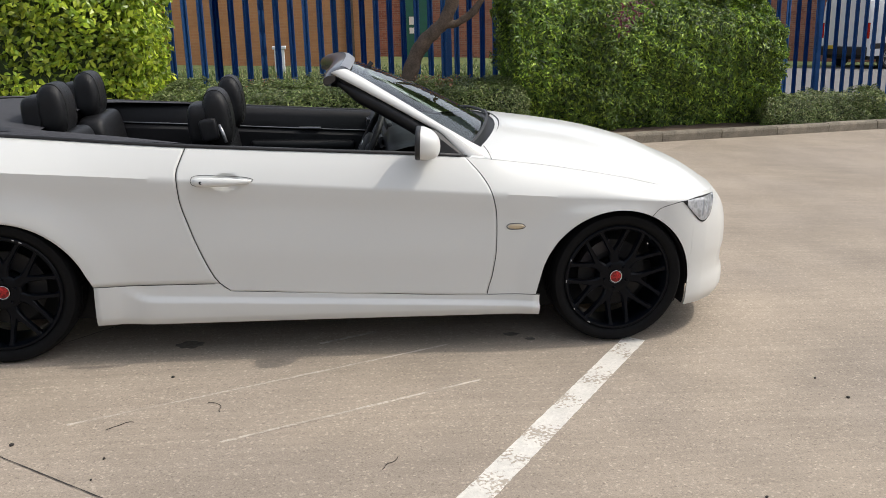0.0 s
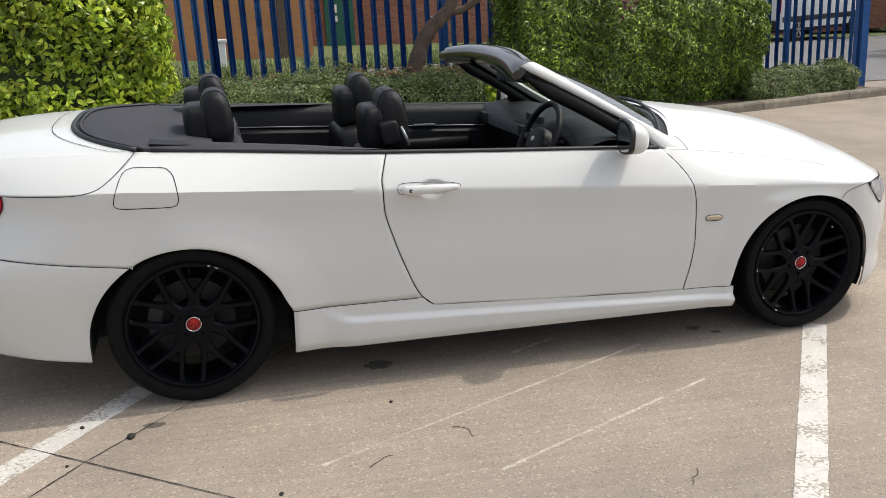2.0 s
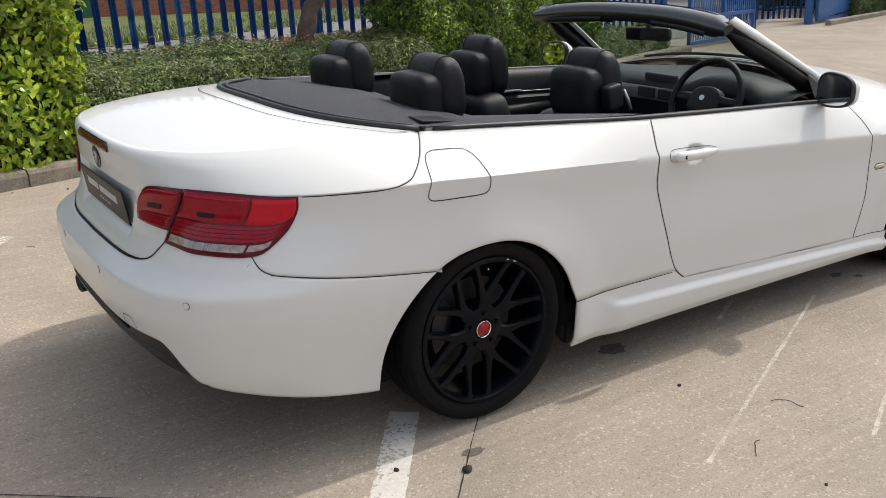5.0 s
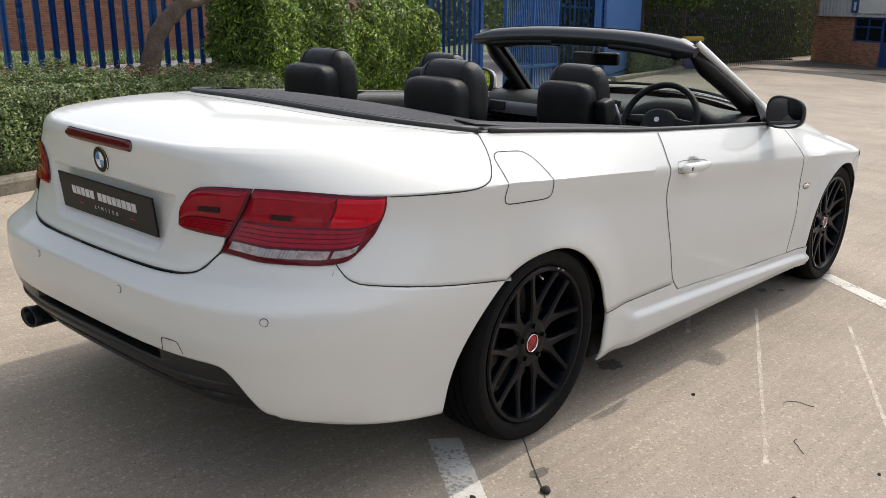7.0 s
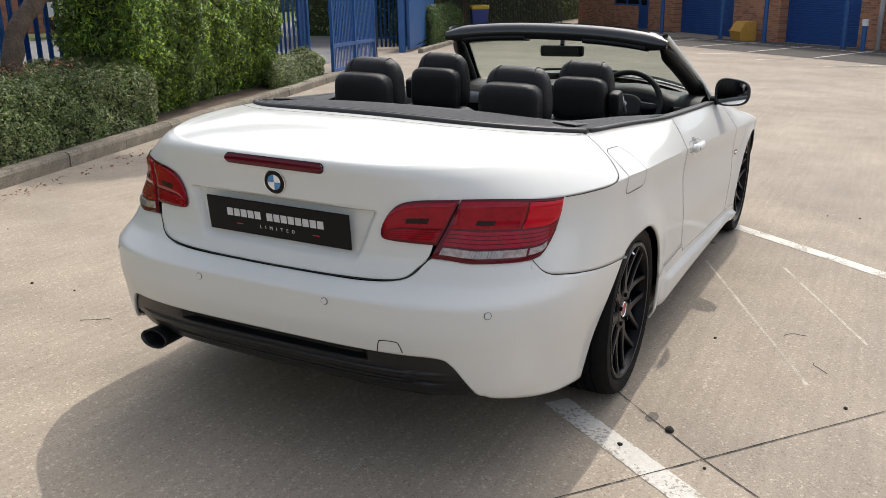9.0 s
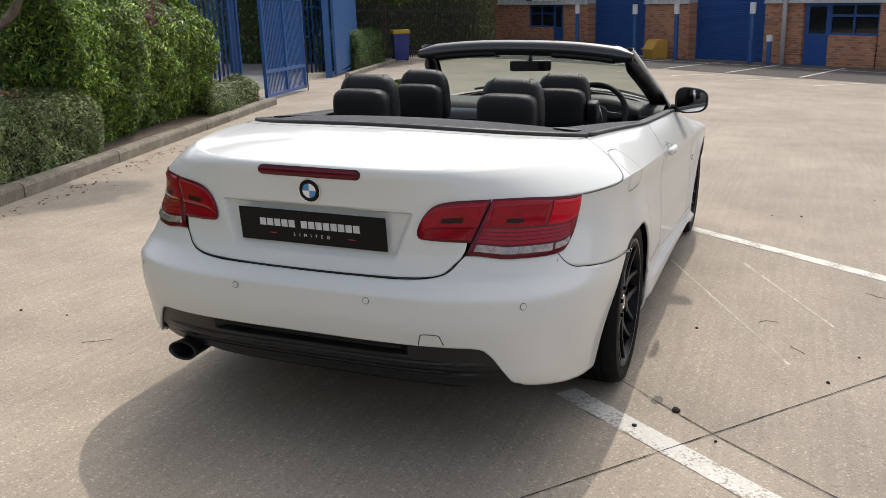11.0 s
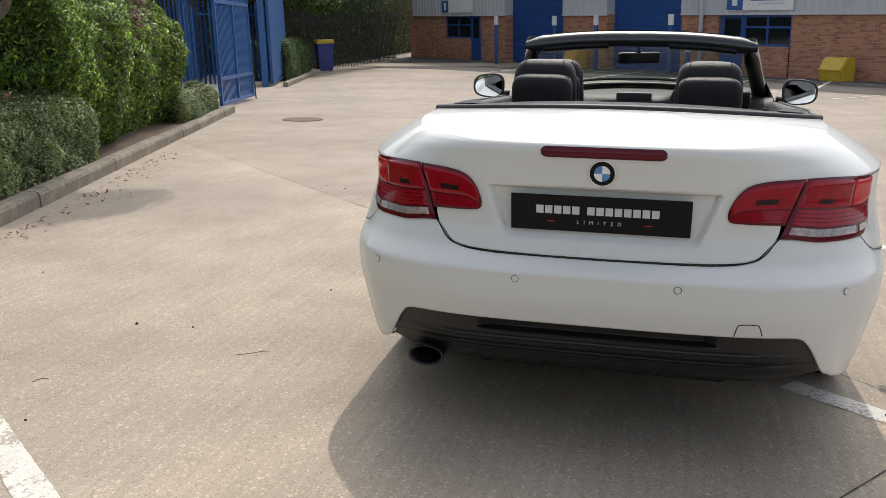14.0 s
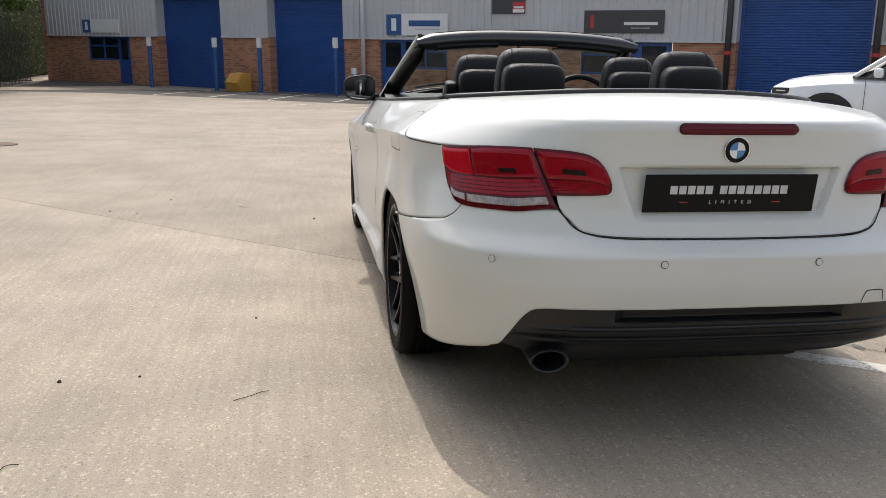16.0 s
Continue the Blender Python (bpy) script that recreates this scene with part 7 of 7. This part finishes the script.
for y0, y1 in ((-0.66, 0.02), (-0.12, 0.52)):
    pts = [cowl_line(y0).lerp(cowl_line(y1), t) * 1.0 for t in (0, 1)]
    pts = [cowl_line(y0 + (y1 - y0) * t) + Vector((-0.045 - 0.02 * math.sin(math.pi * t), 0, 0.022)) for t in lin(0, 1, 8)]
    part("wiper", tube_bm(pts, 0.008, 6), M["trim_black"], car, "black wiper arm")

# ---- convertible: cabin ----
def tub_row(x, sgn):
    w, z = width(x, belt(x)) if x > -0.16 else width(-0.16, belt(-0.16)), belt(x)
    prof = [(w - 0.002, z - 0.004), (w - 0.010, z + 0.006), (w - 0.040, z + 0.010), (w - 0.075, z - 0.004), (w - 0.090, z - 0.035), (w - 0.096, z - 0.100), (w - 0.084, z - 0.110), (w - 0.112, z - 0.135), (w - 0.115, z - 0.30), (w - 0.10, 0.46), (w - 0.17, 0.355), (0.0, 0.355)]
    return [(x, sgn * y, q) for y, q in prof]
for sgn in (-1, 1):
    rows = [tub_row(x, sgn) for x in lin(-0.15, 2.03, 30)]
    part("cabin_side", grid_bm(rows, flip=sgn > 0), M["cabin"], car, "black door card and cabin side", smooth=True, sharp=45)
    pts = []
    for x in lin(-0.10, 2.0, 24):
        w = width(x, belt(x))
        pts.append((x, sgn * (w - 0.006), belt(x) + 0.006))
    part("belt_seal", tube_bm(pts, 0.009, 6), M["trim_black"], car, "black rubber belt seal", smooth=True)
    part("waist_strip", tube_bm([(x, sgn * (width(x, belt(x)) - 0.096), belt(x) - 0.104) for x in lin(0.05, 1.95, 20)], 0.0035, 6), M["silver_trim"], car, "thin satin strip along the cabin side", smooth=True)
    pull = part("door_pull", box_bm(0.13, 0.016, 0.012, (1.32, sgn * 0.682, 0.815), 0.005), M["silver_trim"], car)
    part("armrest", box_bm(0.62, 0.07, 0.07, (1.28, sgn * 0.665, 0.68), 0.025), M["leather"], car, smooth=True, sharp=60)
part("rear_bulkhead", box_bm(0.05, 1.40, 0.62, (-0.12, 0, 0.34)), M["seam"], car)
part("front_bulkhead", box_bm(0.06, 1.38, 0.50, (2.10, 0, 0.34)), M["seam"], car)

# folded roof cover
rows = []
for y in lin(-1, 1, 40):
    a = abs(y)
    e = tonneau_edge(y * 0.70)
    fx = 0.13 + 0.66 * smooth(0.74, 1.0, a) ** 1.6
    yy = y * 0.70 + (1 if y > 0 else -1) * (width(fx, belt(fx)) - 0.030 - 0.70) * smooth(0.8, 1.0, a)
    f = Vector((fx, yy, 0.985 - 0.012 * a * a if a < 0.74 else (0.985 - 0.007) + (belt(fx) + 0.014 - 0.978) * smooth(0.74, 0.95, a)))
    col = []
    for t in lin(0, 1, 16):
        p = e.lerp(f, t)
        x = p.x
        if a > 0.9:
            lim = width(max(x, -0.16), belt(x)) - 0.022
            p.y = math.copysign(min(abs(p.y), lim), p.y)
            p.z = max(p.z, belt(x) + 0.010)
        p.z += 0.024 * math.sin(math.pi * t) * (1 - a ** 3)
        col.append(p)
    rows.append(col)
cover = part("roof_cover", grid_bm(rows, flip=True), M["fabric"], car, "black folded roof cover behind the seats", smooth=True)
edge_pts = [tonneau_edge(y) + Vector((0.004, 0, 0.004)) for y in lin(-0.70, 0.70, 40)]
part("cover_seal", tube_bm(edge_pts, 0.011, 8), M["trim_black"], cover, "black rubber seal", smooth=True)
part("cover_bead", tube_bm([p + Vector((0.028, 0, 0.004)) for p in edge_pts], 0.006, 6), M["trim_black"], cover, smooth=True)
for sgn in (-1, 1):
    bx = part("cover_hatch", box_bm(0.175, 0.085, 0.008, (0, 0, 0), 0.003), M["cabin"], cover, "black hinged corner hatch")
    bx.matrix_basis = Matrix.Translation((-0.022, sgn * 0.605, 0.990)) @ Matrix.Rotation(0.09, 4, 'Y') @ Matrix.Rotation(-sgn * 0.06, 4, 'X')

def pad(name, size, at, parent, material, tilt=0.0, bevel=0.04, taper=1.0, label="", crown=0.0, yaw=0.0, nose_cut=0.0):
    """An upholstered pad: a box with deep rounded edges, its base's middle at 'at', leaning back by tilt."""
    b = box_bm(size[0], size[1], size[2], (0, 0, 0))
    bmesh.ops.subdivide_edges(b, edges=b.edges[:], cuts=3, use_grid_fill=True)
    for v in b.verts:
        t = v.co.z / size[2]
        v.co.y *= 1 + (taper - 1) * t
        v.co.x += crown * (1 - (2 * v.co.y / size[1]) ** 2) * (1 if v.co.x > 0 else -1)
        if v.co.x > 0 and nose_cut:
            v.co.x *= 1 - 0.75 * nose_cut * smooth(0.5, 1.0, t) - 0.5 * nose_cut * (1 - smooth(0.0, 0.4, t))
        # pull corners in to round the pad
        q = Vector((2 * v.co.x / size[0], 2 * v.co.y / size[1], 2 * t - 1))
        k = max(0.0, q.length - 1.25)
        v.co -= Vector((v.co.x, v.co.y, v.co.z - size[2] / 2)) * k * 0.20
    b.transform(Matrix.Translation(at) @ Matrix.Rotation(yaw, 4, 'Z') @ Matrix.Rotation(tilt, 4, 'Y'))
    ob = part(name, b, material, parent, label, smooth=True)
    sd = ob.modifiers.new("round", 'SUBSURF'); sd.levels = sd.render_levels = 2
    return ob

def round_pad(name, size, at, parent, material, tilt=0.0, flat=2.6, wide=4.5, label="", taper=0.0, stitch=False):
    """A soft rounded cushion, its middle at 'at': round in profile, squarer across."""
    def shape(x, y, z):
        k = ((abs(x) ** flat + abs(z) ** flat) ** (wide / flat) + abs(y) ** wide) ** (-1 / wide)
        x, y, z = x * k, y * k, z * k
        return Vector((x * size[0] / 2, y * size[1] / 2 * (1 - taper * z), z * size[2] / 2))
    m = Matrix.Translation(at) @ Matrix.Rotation(tilt, 4, 'Y')
    b = bmesh.new()
    bmesh.ops.create_uvsphere(b, u_segments=36, v_segments=24, radius=1.0, matrix=Matrix.Rotation(math.pi / 2, 4, 'X'))
    for v in b.verts:
        v.co = shape(*v.co)
    b.transform(m)
    ob = part(name, b, material, parent, label, smooth=True)
    if stitch:
        for q in (-0.62, 0.62):
            pts = [m @ (shape(math.cos(a), q, math.sin(a)) * 1.004) for a in lin(0, 2 * math.pi, 32)[:-1]]
            part("seam", tube_bm(pts, 0.0022, 5, closed=True), M["seam"], ob)
    return ob
for sgn in (-1, 1):
    # rear seats
    back = pad("rear_seat_back", (0.16, 0.52, 0.46), (0.26, sgn * 0.33, 0.50), car, M["leather"], -0.16, label="black leather rear seat back")
    pad("rear_seat_base", (0.48, 0.50, 0.16), (0.52, sgn * 0.33, 0.42), car, M["leather"], 0.05, label="black leather rear seat base")
    hr = round_pad("rear_headrest", (0.128, 0.258, 0.245), (0.158, sgn * 0.325, 1.050), car, M["leather"], -0.10, 2.6, 4.5, "black leather rear headrest", 0.05, True)
    round_pad("headrest_rear_pad", (0.112, 0.242, 0.185), (0.078, sgn * 0.325, 1.022), hr, M["leather"], -0.06, 4.5, 5.0)
    # front seats
    seat = pad("front_seat_back", (0.17, 0.50, 0.50), (0.89, sgn * 0.365, 0.41), car, M["leather"], -0.14, label="black leather front seat back", taper=0.82)
    pad("front_seat_base", (0.54, 0.50, 0.17), (1.18, sgn * 0.365, 0.38), car, M["leather"], -0.06, label="black leather front seat base")
    hf = round_pad("front_headrest", (0.128, 0.258, 0.280), (0.898, sgn * 0.365, 1.015), car, M["leather"], -0.13, 2.6, 4.5, "black leather front headrest", 0.06, True)
    round_pad("headrest_rear_pad", (0.108, 0.242, 0.205), (0.815, sgn * 0.365, 0.985), hf, M["leather"], -0.05, 4.5, 5.0)
    feeder = pad("belt_guide", (0.080, 0.055, 0.10), (0.875, sgn * 0.515, 0.93), car, M["cabin"], -0.2, label="black seat belt guide on the seat shoulder")
    part("belt_strap", tube_bm([(0.912, sgn * 0.530, 1.005), (0.930, sgn * 0.538, 0.965), (0.943, sgn * 0.545, 0.925)], [0.006, 0.008, 0.007], 8), M["silver_trim"], feeder, "satin metal strap end", smooth=True)
    for dy in (-0.06, 0.06):
        part("headrest_post", tube_bm([(0.89, sgn * 0.365 + dy, 0.84), (0.895, sgn * 0.365 + dy, 0.95)], 0.007, 8), M["dark_steel"], hf)
    part("speaker_vent", box_bm(0.10, 0.012, 0.035, (0.37, sgn * 0.672, 0.895), 0.006), M["trim_black"], car)
part("centre_console", box_bm(1.15, 0.20, 0.30, (1.15, 0, 0.36), 0.03), M["cabin"], car, smooth=True, sharp=50)

# dashboard
rows = []
for y in lin(-0.74, 0.74, 36):
    a = abs(y) / 0.74
    hump = 0.050 * max(0.0, 1 - ((y + 0.37) / 0.21) ** 2) ** 0.6 if abs(y + 0.37) < 0.21 else 0.0
    front = cowl_line(y * 0.93) + Vector((-0.12, 0, -0.035))
    prof = [front, Vector((1.98 - 0.05 * a, y, 0.940)), Vector((1.82 - 0.05 * a, y, 0.935 + hump)), Vector((1.725 - 0.03 * a, y, 0.915 + hump)), Vector((1.70 - 0.03 * a, y, 0.885 + hump * 0.4)), Vector((1.715, y, 0.80)), Vector((1.76, y, 0.66)), Vector((1.90, y, 0.45))]
    rows.append(prof)
dash = part("dashboard", grid_bm(rows), M["cabin"], car, "black dashboard", smooth=True, sharp=55)
rows = [[Vector((x - 0.03 * abs(y) / 0.74, y, z)) for x, z in ((1.700, 0.888), (1.694, 0.86), (1.702, 0.822))] for y in lin(-0.12, 0.70, 16)]
part("dash_trim", grid_bm(rows), M["silver_trim"], dash, "satin dashboard trim strip", smooth=True)
for y in (-0.06, 0.07, 0.64, -0.66):
    part("air_vent", box_bm(0.02, 0.10, 0.05, (1.692 - 0.03 * abs(y) / 0.74, y, 0.835), 0.006), M["trim_black"], dash)
part("display", box_bm(0.03, 0.20, 0.05, (1.735, 0.02, 0.902), 0.012), M["trim_black"], dash)

# steering wheel
sw = Matrix.Translation((1.60, -0.37, 0.885)) @ Matrix.Rotation(-math.pi / 2 + 0.42, 4, 'Y')
b = tube_bm([(0.182 * math.cos(a), 0.182 * math.sin(a), 0) for a in lin(0, 2 * math.pi, 40)[:-1]], 0.0155, 10, closed=True)
b.transform(sw)
wheel_rim = part("steering_wheel", b, M["leather"], car, "black leather steering wheel", smooth=True)
rows = []
for r, h in ((1.0, -0.030), (1.0, 0.0), (0.94, 0.014), (0.78, 0.022), (0.5, 0.026), (0.02, 0.027)):
    rows.append([(-0.008 + 0.070 * r * math.copysign(abs(math.cos(a)) ** 0.75, math.cos(a)), 0.088 * r * math.copysign(abs(math.sin(a)) ** 0.75, math.sin(a)) * (1 - 0.12 * math.cos(a)), h) for a in lin(0, 2 * math.pi, 36)])
b = grid_bm(rows)
bmesh.ops.remove_doubles(b, verts=b.verts[:], dist=0.0003)
bmesh.ops.recalc_face_normals(b, faces=b.faces[:])
b.transform(sw); part("airbag_pad", b, M["cabin"], wheel_rim, smooth=True, sharp=60)
for a in (math.pi / 2, -math.pi / 2, math.pi):
    b = tube_bm([(0.06 * math.cos(a), 0.06 * math.sin(a), 0), (0.175 * math.cos(a), 0.175 * math.sin(a), 0)], [0.028, 0.016], 8); b.transform(Matrix.Diagonal((1, 1, 0.55, 1))); b.transform(sw)
    part("wheel_spoke", b, M["cabin"], wheel_rim, smooth=True)
b = bmesh.new(); bmesh.ops.create_cone(b, cap_ends=True, segments=24, radius1=0.013, radius2=0.012, depth=0.006, matrix=Matrix.Translation((0, 0, 0.028))); b.transform(sw)
part("wheel_badge", b, M["badge_white"], wheel_rim)
part("stalk", tube_bm([(1.68, -0.37, 0.87), (1.66, -0.52, 0.90)], 0.010, 6), M["cabin"], car)

# rear-view mirror
rv = part("rear_view_mirror", box_bm(0.035, 0.235, 0.062, (0, 0, -0.031), 0.016), M["trim_black"], car, "black interior mirror", smooth=True, sharp=60)
rv.matrix_basis = Matrix.Translation((1.60, 0.0, 1.150)) @ Matrix.Rotation(-0.10, 4, 'Y') @ Matrix.Rotation(0.25, 4, 'Z')
part("mirror_pane", box_bm(0.003, 0.215, 0.048, (-0.0185, 0, -0.024), 0.0), M["dim_mirror"], rv)
part("mirror_stem", tube_bm([(0.0, 0, 0.03), (0.03, 0, 0.07), (0.06, 0, 0.10)], 0.012, 8), M["trim_black"], rv)

# door mirrors
def door_mirror(sgn):
    shell = bmesh.new()
    bmesh.ops.create_uvsphere(shell, u_segments=32, v_segments=20, radius=1.0)
    for v in shell.verts:
        x, y, z = v.co
        k = 1 / max(1e-6, (abs(y) ** 2.8 + abs(z) ** 2.8 + abs(x) ** 1.9) ** (1 / 2.5))
        x, y, z = x * k, y * k, z * k
        x = max(x, -0.06)
        v.co = Vector((1.801 + 0.088 * x - 0.014 * y, sgn * (0.882 + 0.090 * y), 0.970 - 0.014 * max(x, 0) + 0.071 * z * (1 - 0.12 * y)))
    ob = part("door_mirror", shell, WHITE, car, "white door mirror with a black foot", smooth=True, sharp=60)
    rows = []
    for t in lin(0, 2 * math.pi, 36):
        c, s_ = math.cos(t), math.sin(t)
        e = 1 / (abs(c) ** 3 + abs(s_) ** 3) ** (1 / 3)
        rows.append([(1.790 - d + 0.014 * c * e * k * -1, sgn * (0.882 + 0.090 * c * e * k), 0.970 + 0.070 * s_ * e * k * (1 - 0.12 * c)) for d, k in ((-0.012, 1.015), (-0.003, 1.025), (0.006, 1.015), (0.011, 0.95), (0.004, 0.86), (-0.02, 0.80))])
    part("mirror_frame", grid_bm(rows), M["trim_black"], ob, "black frame", smooth=True)
    b = bmesh.new()
    vs = []
    for t in lin(0, 2 * math.pi, 36)[:-1]:
        c, s_ = math.cos(t), math.sin(t)
        e = 0.88 / (abs(c) ** 3 + abs(s_) ** 3) ** (1 / 3)
        vs.append(b.verts.new((1.782 + 0.001 * s_ + 0.014 * c * e * -1, sgn * (0.882 + 0.090 * c * e), 0.970 + 0.070 * s_ * e * (1 - 0.12 * c))))
    b.faces.new(vs if sgn < 0 else vs[::-1])
    part("mirror_pane", b, M["mirror_glass"], ob, "mirror glass")
    part("mirror_foot", tube_bm([(1.86, sgn * 0.770, 0.915), (1.85, sgn * 0.805, 0.918), (1.835, sgn * 0.840, 0.925), (1.825, sgn * 0.87, 0.935)], [0.026, 0.024, 0.026, 0.032], 10), M["trim_black"], ob, "black foot", smooth=True)
door_mirror(-1); door_mirror(1)

# door handles
for sgn in (-1, 1):
    pts, rad = [], []
    for t in [0, 0.012, 0.03, 0.06] + lin(0.09, 1, 14):
        x = 0.828 + 0.240 * t
        p = flank(x, 0.808)
        lift = 0.012 + 0.018 * math.sin(math.pi * min(1, max(0, t))) ** 0.5
        pts.append((p.x, sgn * (-p.y + lift), 0.809))
        rad.append((0.019 - 0.009 * smooth(0.5, 1.0, t)) * math.sqrt(max(0.08, 1 - max(0.0, 1 - t / 0.09) ** 2)) if t < 1 else 0.004)
    b = tube_bm(pts, rad, 12)
    for v in b.verts:
        c = -flank(v.co.x, 0.808).y
        v.co.y = sgn * (c + (abs(v.co.y) - c) * 0.9)
    h = part("door_handle", b, WHITE, car, "white door handle", smooth=True)
    b = bmesh.new(); q = flank(0.862, 0.809)
    bmesh.ops.create_cone(b, cap_ends=True, segments=18, radius1=0.0075, radius2=0.0070, depth=0.004, matrix=Matrix.Translation((0.862, sgn * (-q.y + 0.0365), 0.809)) @ Matrix.Rotation(math.pi / 2, 4, 'X'))
    part("key_lock", b, M["disc"], h)

# ---- parked estate car in front of unit one ----
def parked_suv(at, heading):
    root = thing("parked_suv", "white sport utility car parked by the units", "car")
    pr = [(-0.90, 0.0), (-0.98, 0.10), (-1.0, 0.35), (-0.985, 0.62), (-0.93, 0.86), (-0.80, 0.97), (-0.4, 1.0), (0.4, 1.0), (0.80, 0.97), (0.93, 0.86), (0.985, 0.62), (1.0, 0.35), (0.98, 0.10), (0.90, 0.0)]
    st = [(0.0, 0.62, 0.32, 0.74), (-0.06, 0.78, 0.25, 0.90), (-0.22, 0.88, 0.22, 0.98), (-0.5, 0.93, 0.22, 1.04), (-0.9, 0.945, 0.22, 1.09), (-1.35, 0.95, 0.22, 1.12), (-4.2, 0.945, 0.22, 1.14), (-4.62, 0.90, 0.24, 1.12), (-4.75, 0.78, 0.34, 1.0)]
    part("body", loft_body(st, pr), M["van_white"], root, smooth=True, sharp=35)
    gp = [(-1.0, 0.0), (-0.90, 0.5), (-0.74, 0.92), (-0.55, 1.0), (0.55, 1.0), (0.74, 0.92), (0.90, 0.5), (1.0, 0.0)]
    gs = [(-1.25, 0.84, 1.08, 1.12), (-1.75, 0.86, 1.08, 1.46), (-2.15, 0.87, 1.08, 1.62), (-3.3, 0.87, 1.08, 1.65), (-4.2, 0.84, 1.08, 1.55), (-4.62, 0.78, 1.08, 1.15)]
    part("glasshouse", loft_body(gs, gp), M["pane_dark"], root, "dark tinted windows", smooth=True, sharp=40)
    part("roof", loft_body([(-2.0, 0.62, 1.60, 1.66), (-3.3, 0.64, 1.62, 1.69), (-4.15, 0.60, 1.52, 1.58)], [(-1, 0), (-0.9, 1), (0.9, 1), (1, 0)]), M["van_white"], root)
    for s in (-1, 1):
        part("window_pillar", tube_bm([(-1.28, s * 0.80, 1.10), (-1.8, s * 0.70, 1.47), (-2.15, s * 0.62, 1.62)], 0.035, 8), M["van_white"], root)
        part("headlamp", box_bm(0.26, 0.03, 0.10, (-0.22, s * 0.845, 0.80), 0.02), M["pane_dark"], root, "slim headlamp")
        part("lamp_bar", box_bm(0.14, 0.01, 0.018, (-0.22, s * 0.865, 0.845), 0.004), M["badge_white"], root)
        part("mirror", box_bm(0.14, 0.20, 0.14, (-1.62, s * 1.03, 1.10), 0.05), M["van_white"], root)
        part("sill_trim", box_bm(2.3, 0.04, 0.14, (-2.35, s * 0.935, 0.24), 0.02), M["trim_black"], root)
        for x in (-0.92, -3.86):
            b = bmesh.new(); bmesh.ops.create_cone(b, cap_ends=True, segments=30, radius1=0.455, radius2=0.455, depth=0.05, matrix=Matrix.Translation((x, s * 0.925, 0.395)) @ Matrix.Rotation(math.pi / 2, 4, 'X'))
            part("arch_shadow_liner", b, M["trim_black"], root)
            simple_wheel(root, x, s * 0.88, 0.375, s)
        part("door_gap", box_bm(0.008, 0.006, 0.75, (-1.45, s * 0.952, 0.35)), M["seam"], root)
    part("grille", box_bm(0.03, 0.75, 0.22, (0.0, 0, 0.52), 0.02), M["trim_black"], root)
    root.matrix_world = Matrix.Translation((at[0], at[1], gz(*at))) @ Matrix.Rotation(heading, 4, 'Z')
parked_suv((10.89, -6.77), math.atan2(0.79, 0.61))

# small litter on the concrete
def pebble(x, y, r, seed):
    root = thing("pebble", "small dark stone lying on the concrete", "stone", "loose stones")
    b = bmesh.new(); bmesh.ops.create_icosphere(b, subdivisions=2, radius=r)
    for v in b.verts:
        v.co *= 1 + 0.35 * noise.noise(v.co / r + Vector((seed, 0, 0)))
        v.co.z *= 0.7
    part("grain", b, M["joint"], root, smooth=True)
    root.matrix_world = Matrix.Translation((x, y, gz(x, y) + r * 0.5))
pebble(-0.249, -1.10, 0.016, 1); pebble(-0.43, -0.975, 0.009, 2); pebble(-0.45, -1.255, 0.006, 3); pebble(0.243, -1.634, 0.008, 4)
def oil_stain(x, y, rx, ry, seed):
    rt = random.Random(seed)
    pts = []
    for i in range(22):
        a = 2 * math.pi * i / 22
        k = 1 + rt.uniform(-0.16, 0.16)
        pts.append((x + rx * k * math.cos(a), y + ry * k * math.sin(a)))
    b = bmesh.new()
    b.faces.new([b.verts.new((px, py, gz(px, py) + 0.0014)) for px, py in pts])
    ob = part("oil_stain", b, M["oil"])
    tagged(ob, "small dark oil stain soaked into the concrete", "stain", "oil stains", "structure")
oil_stain(0.75, -0.71, 0.065, 0.045, 1); oil_stain(2.28, -0.71, 0.04, 0.022, 2); oil_stain(2.36, -0.78, 0.025, 0.018, 3); oil_stain(-0.17, -1.02, 0.045, 0.02, 4)
rp = random.Random(14)
for i in range(40):
    pebble(rp.uniform(-2.6, 4.5), rp.choice((rp.uniform(-3.0, -1.0), rp.uniform(1.1, 4.5))), rp.uniform(0.003, 0.008), i + 10)
def twig(x, y, a, seed, size=0.10):
    root = thing("twig", "thin dry dark twig lying on the concrete", "twig", "twigs")
    rt = random.Random(seed)
    pts, d = [Vector((0, 0, 0.004))], a
    for i in range(7):
        d += rt.uniform(-0.6, 0.6)
        pts.append(pts[-1] + Vector((math.cos(d), math.sin(d), 0)) * size / 5)
    part("stem", tube_bm(pts, 0.0013, 5), M["joint"], root)
    root.matrix_world = Matrix.Translation((x, y, gz(x, y))) @ TILT
twig(-0.406, 1.339, 2.2, 1); twig(1.55, -1.95, 0.3, 2, 0.08); twig(0.55, -1.55, 1.0, 3, 0.08); twig(0.9, -1.35, 0.2, 4, 0.09); twig(-0.9, 2.0, 1.1, 5, 0.05); twig(3.6, 1.6, 0.8, 6, 0.08)
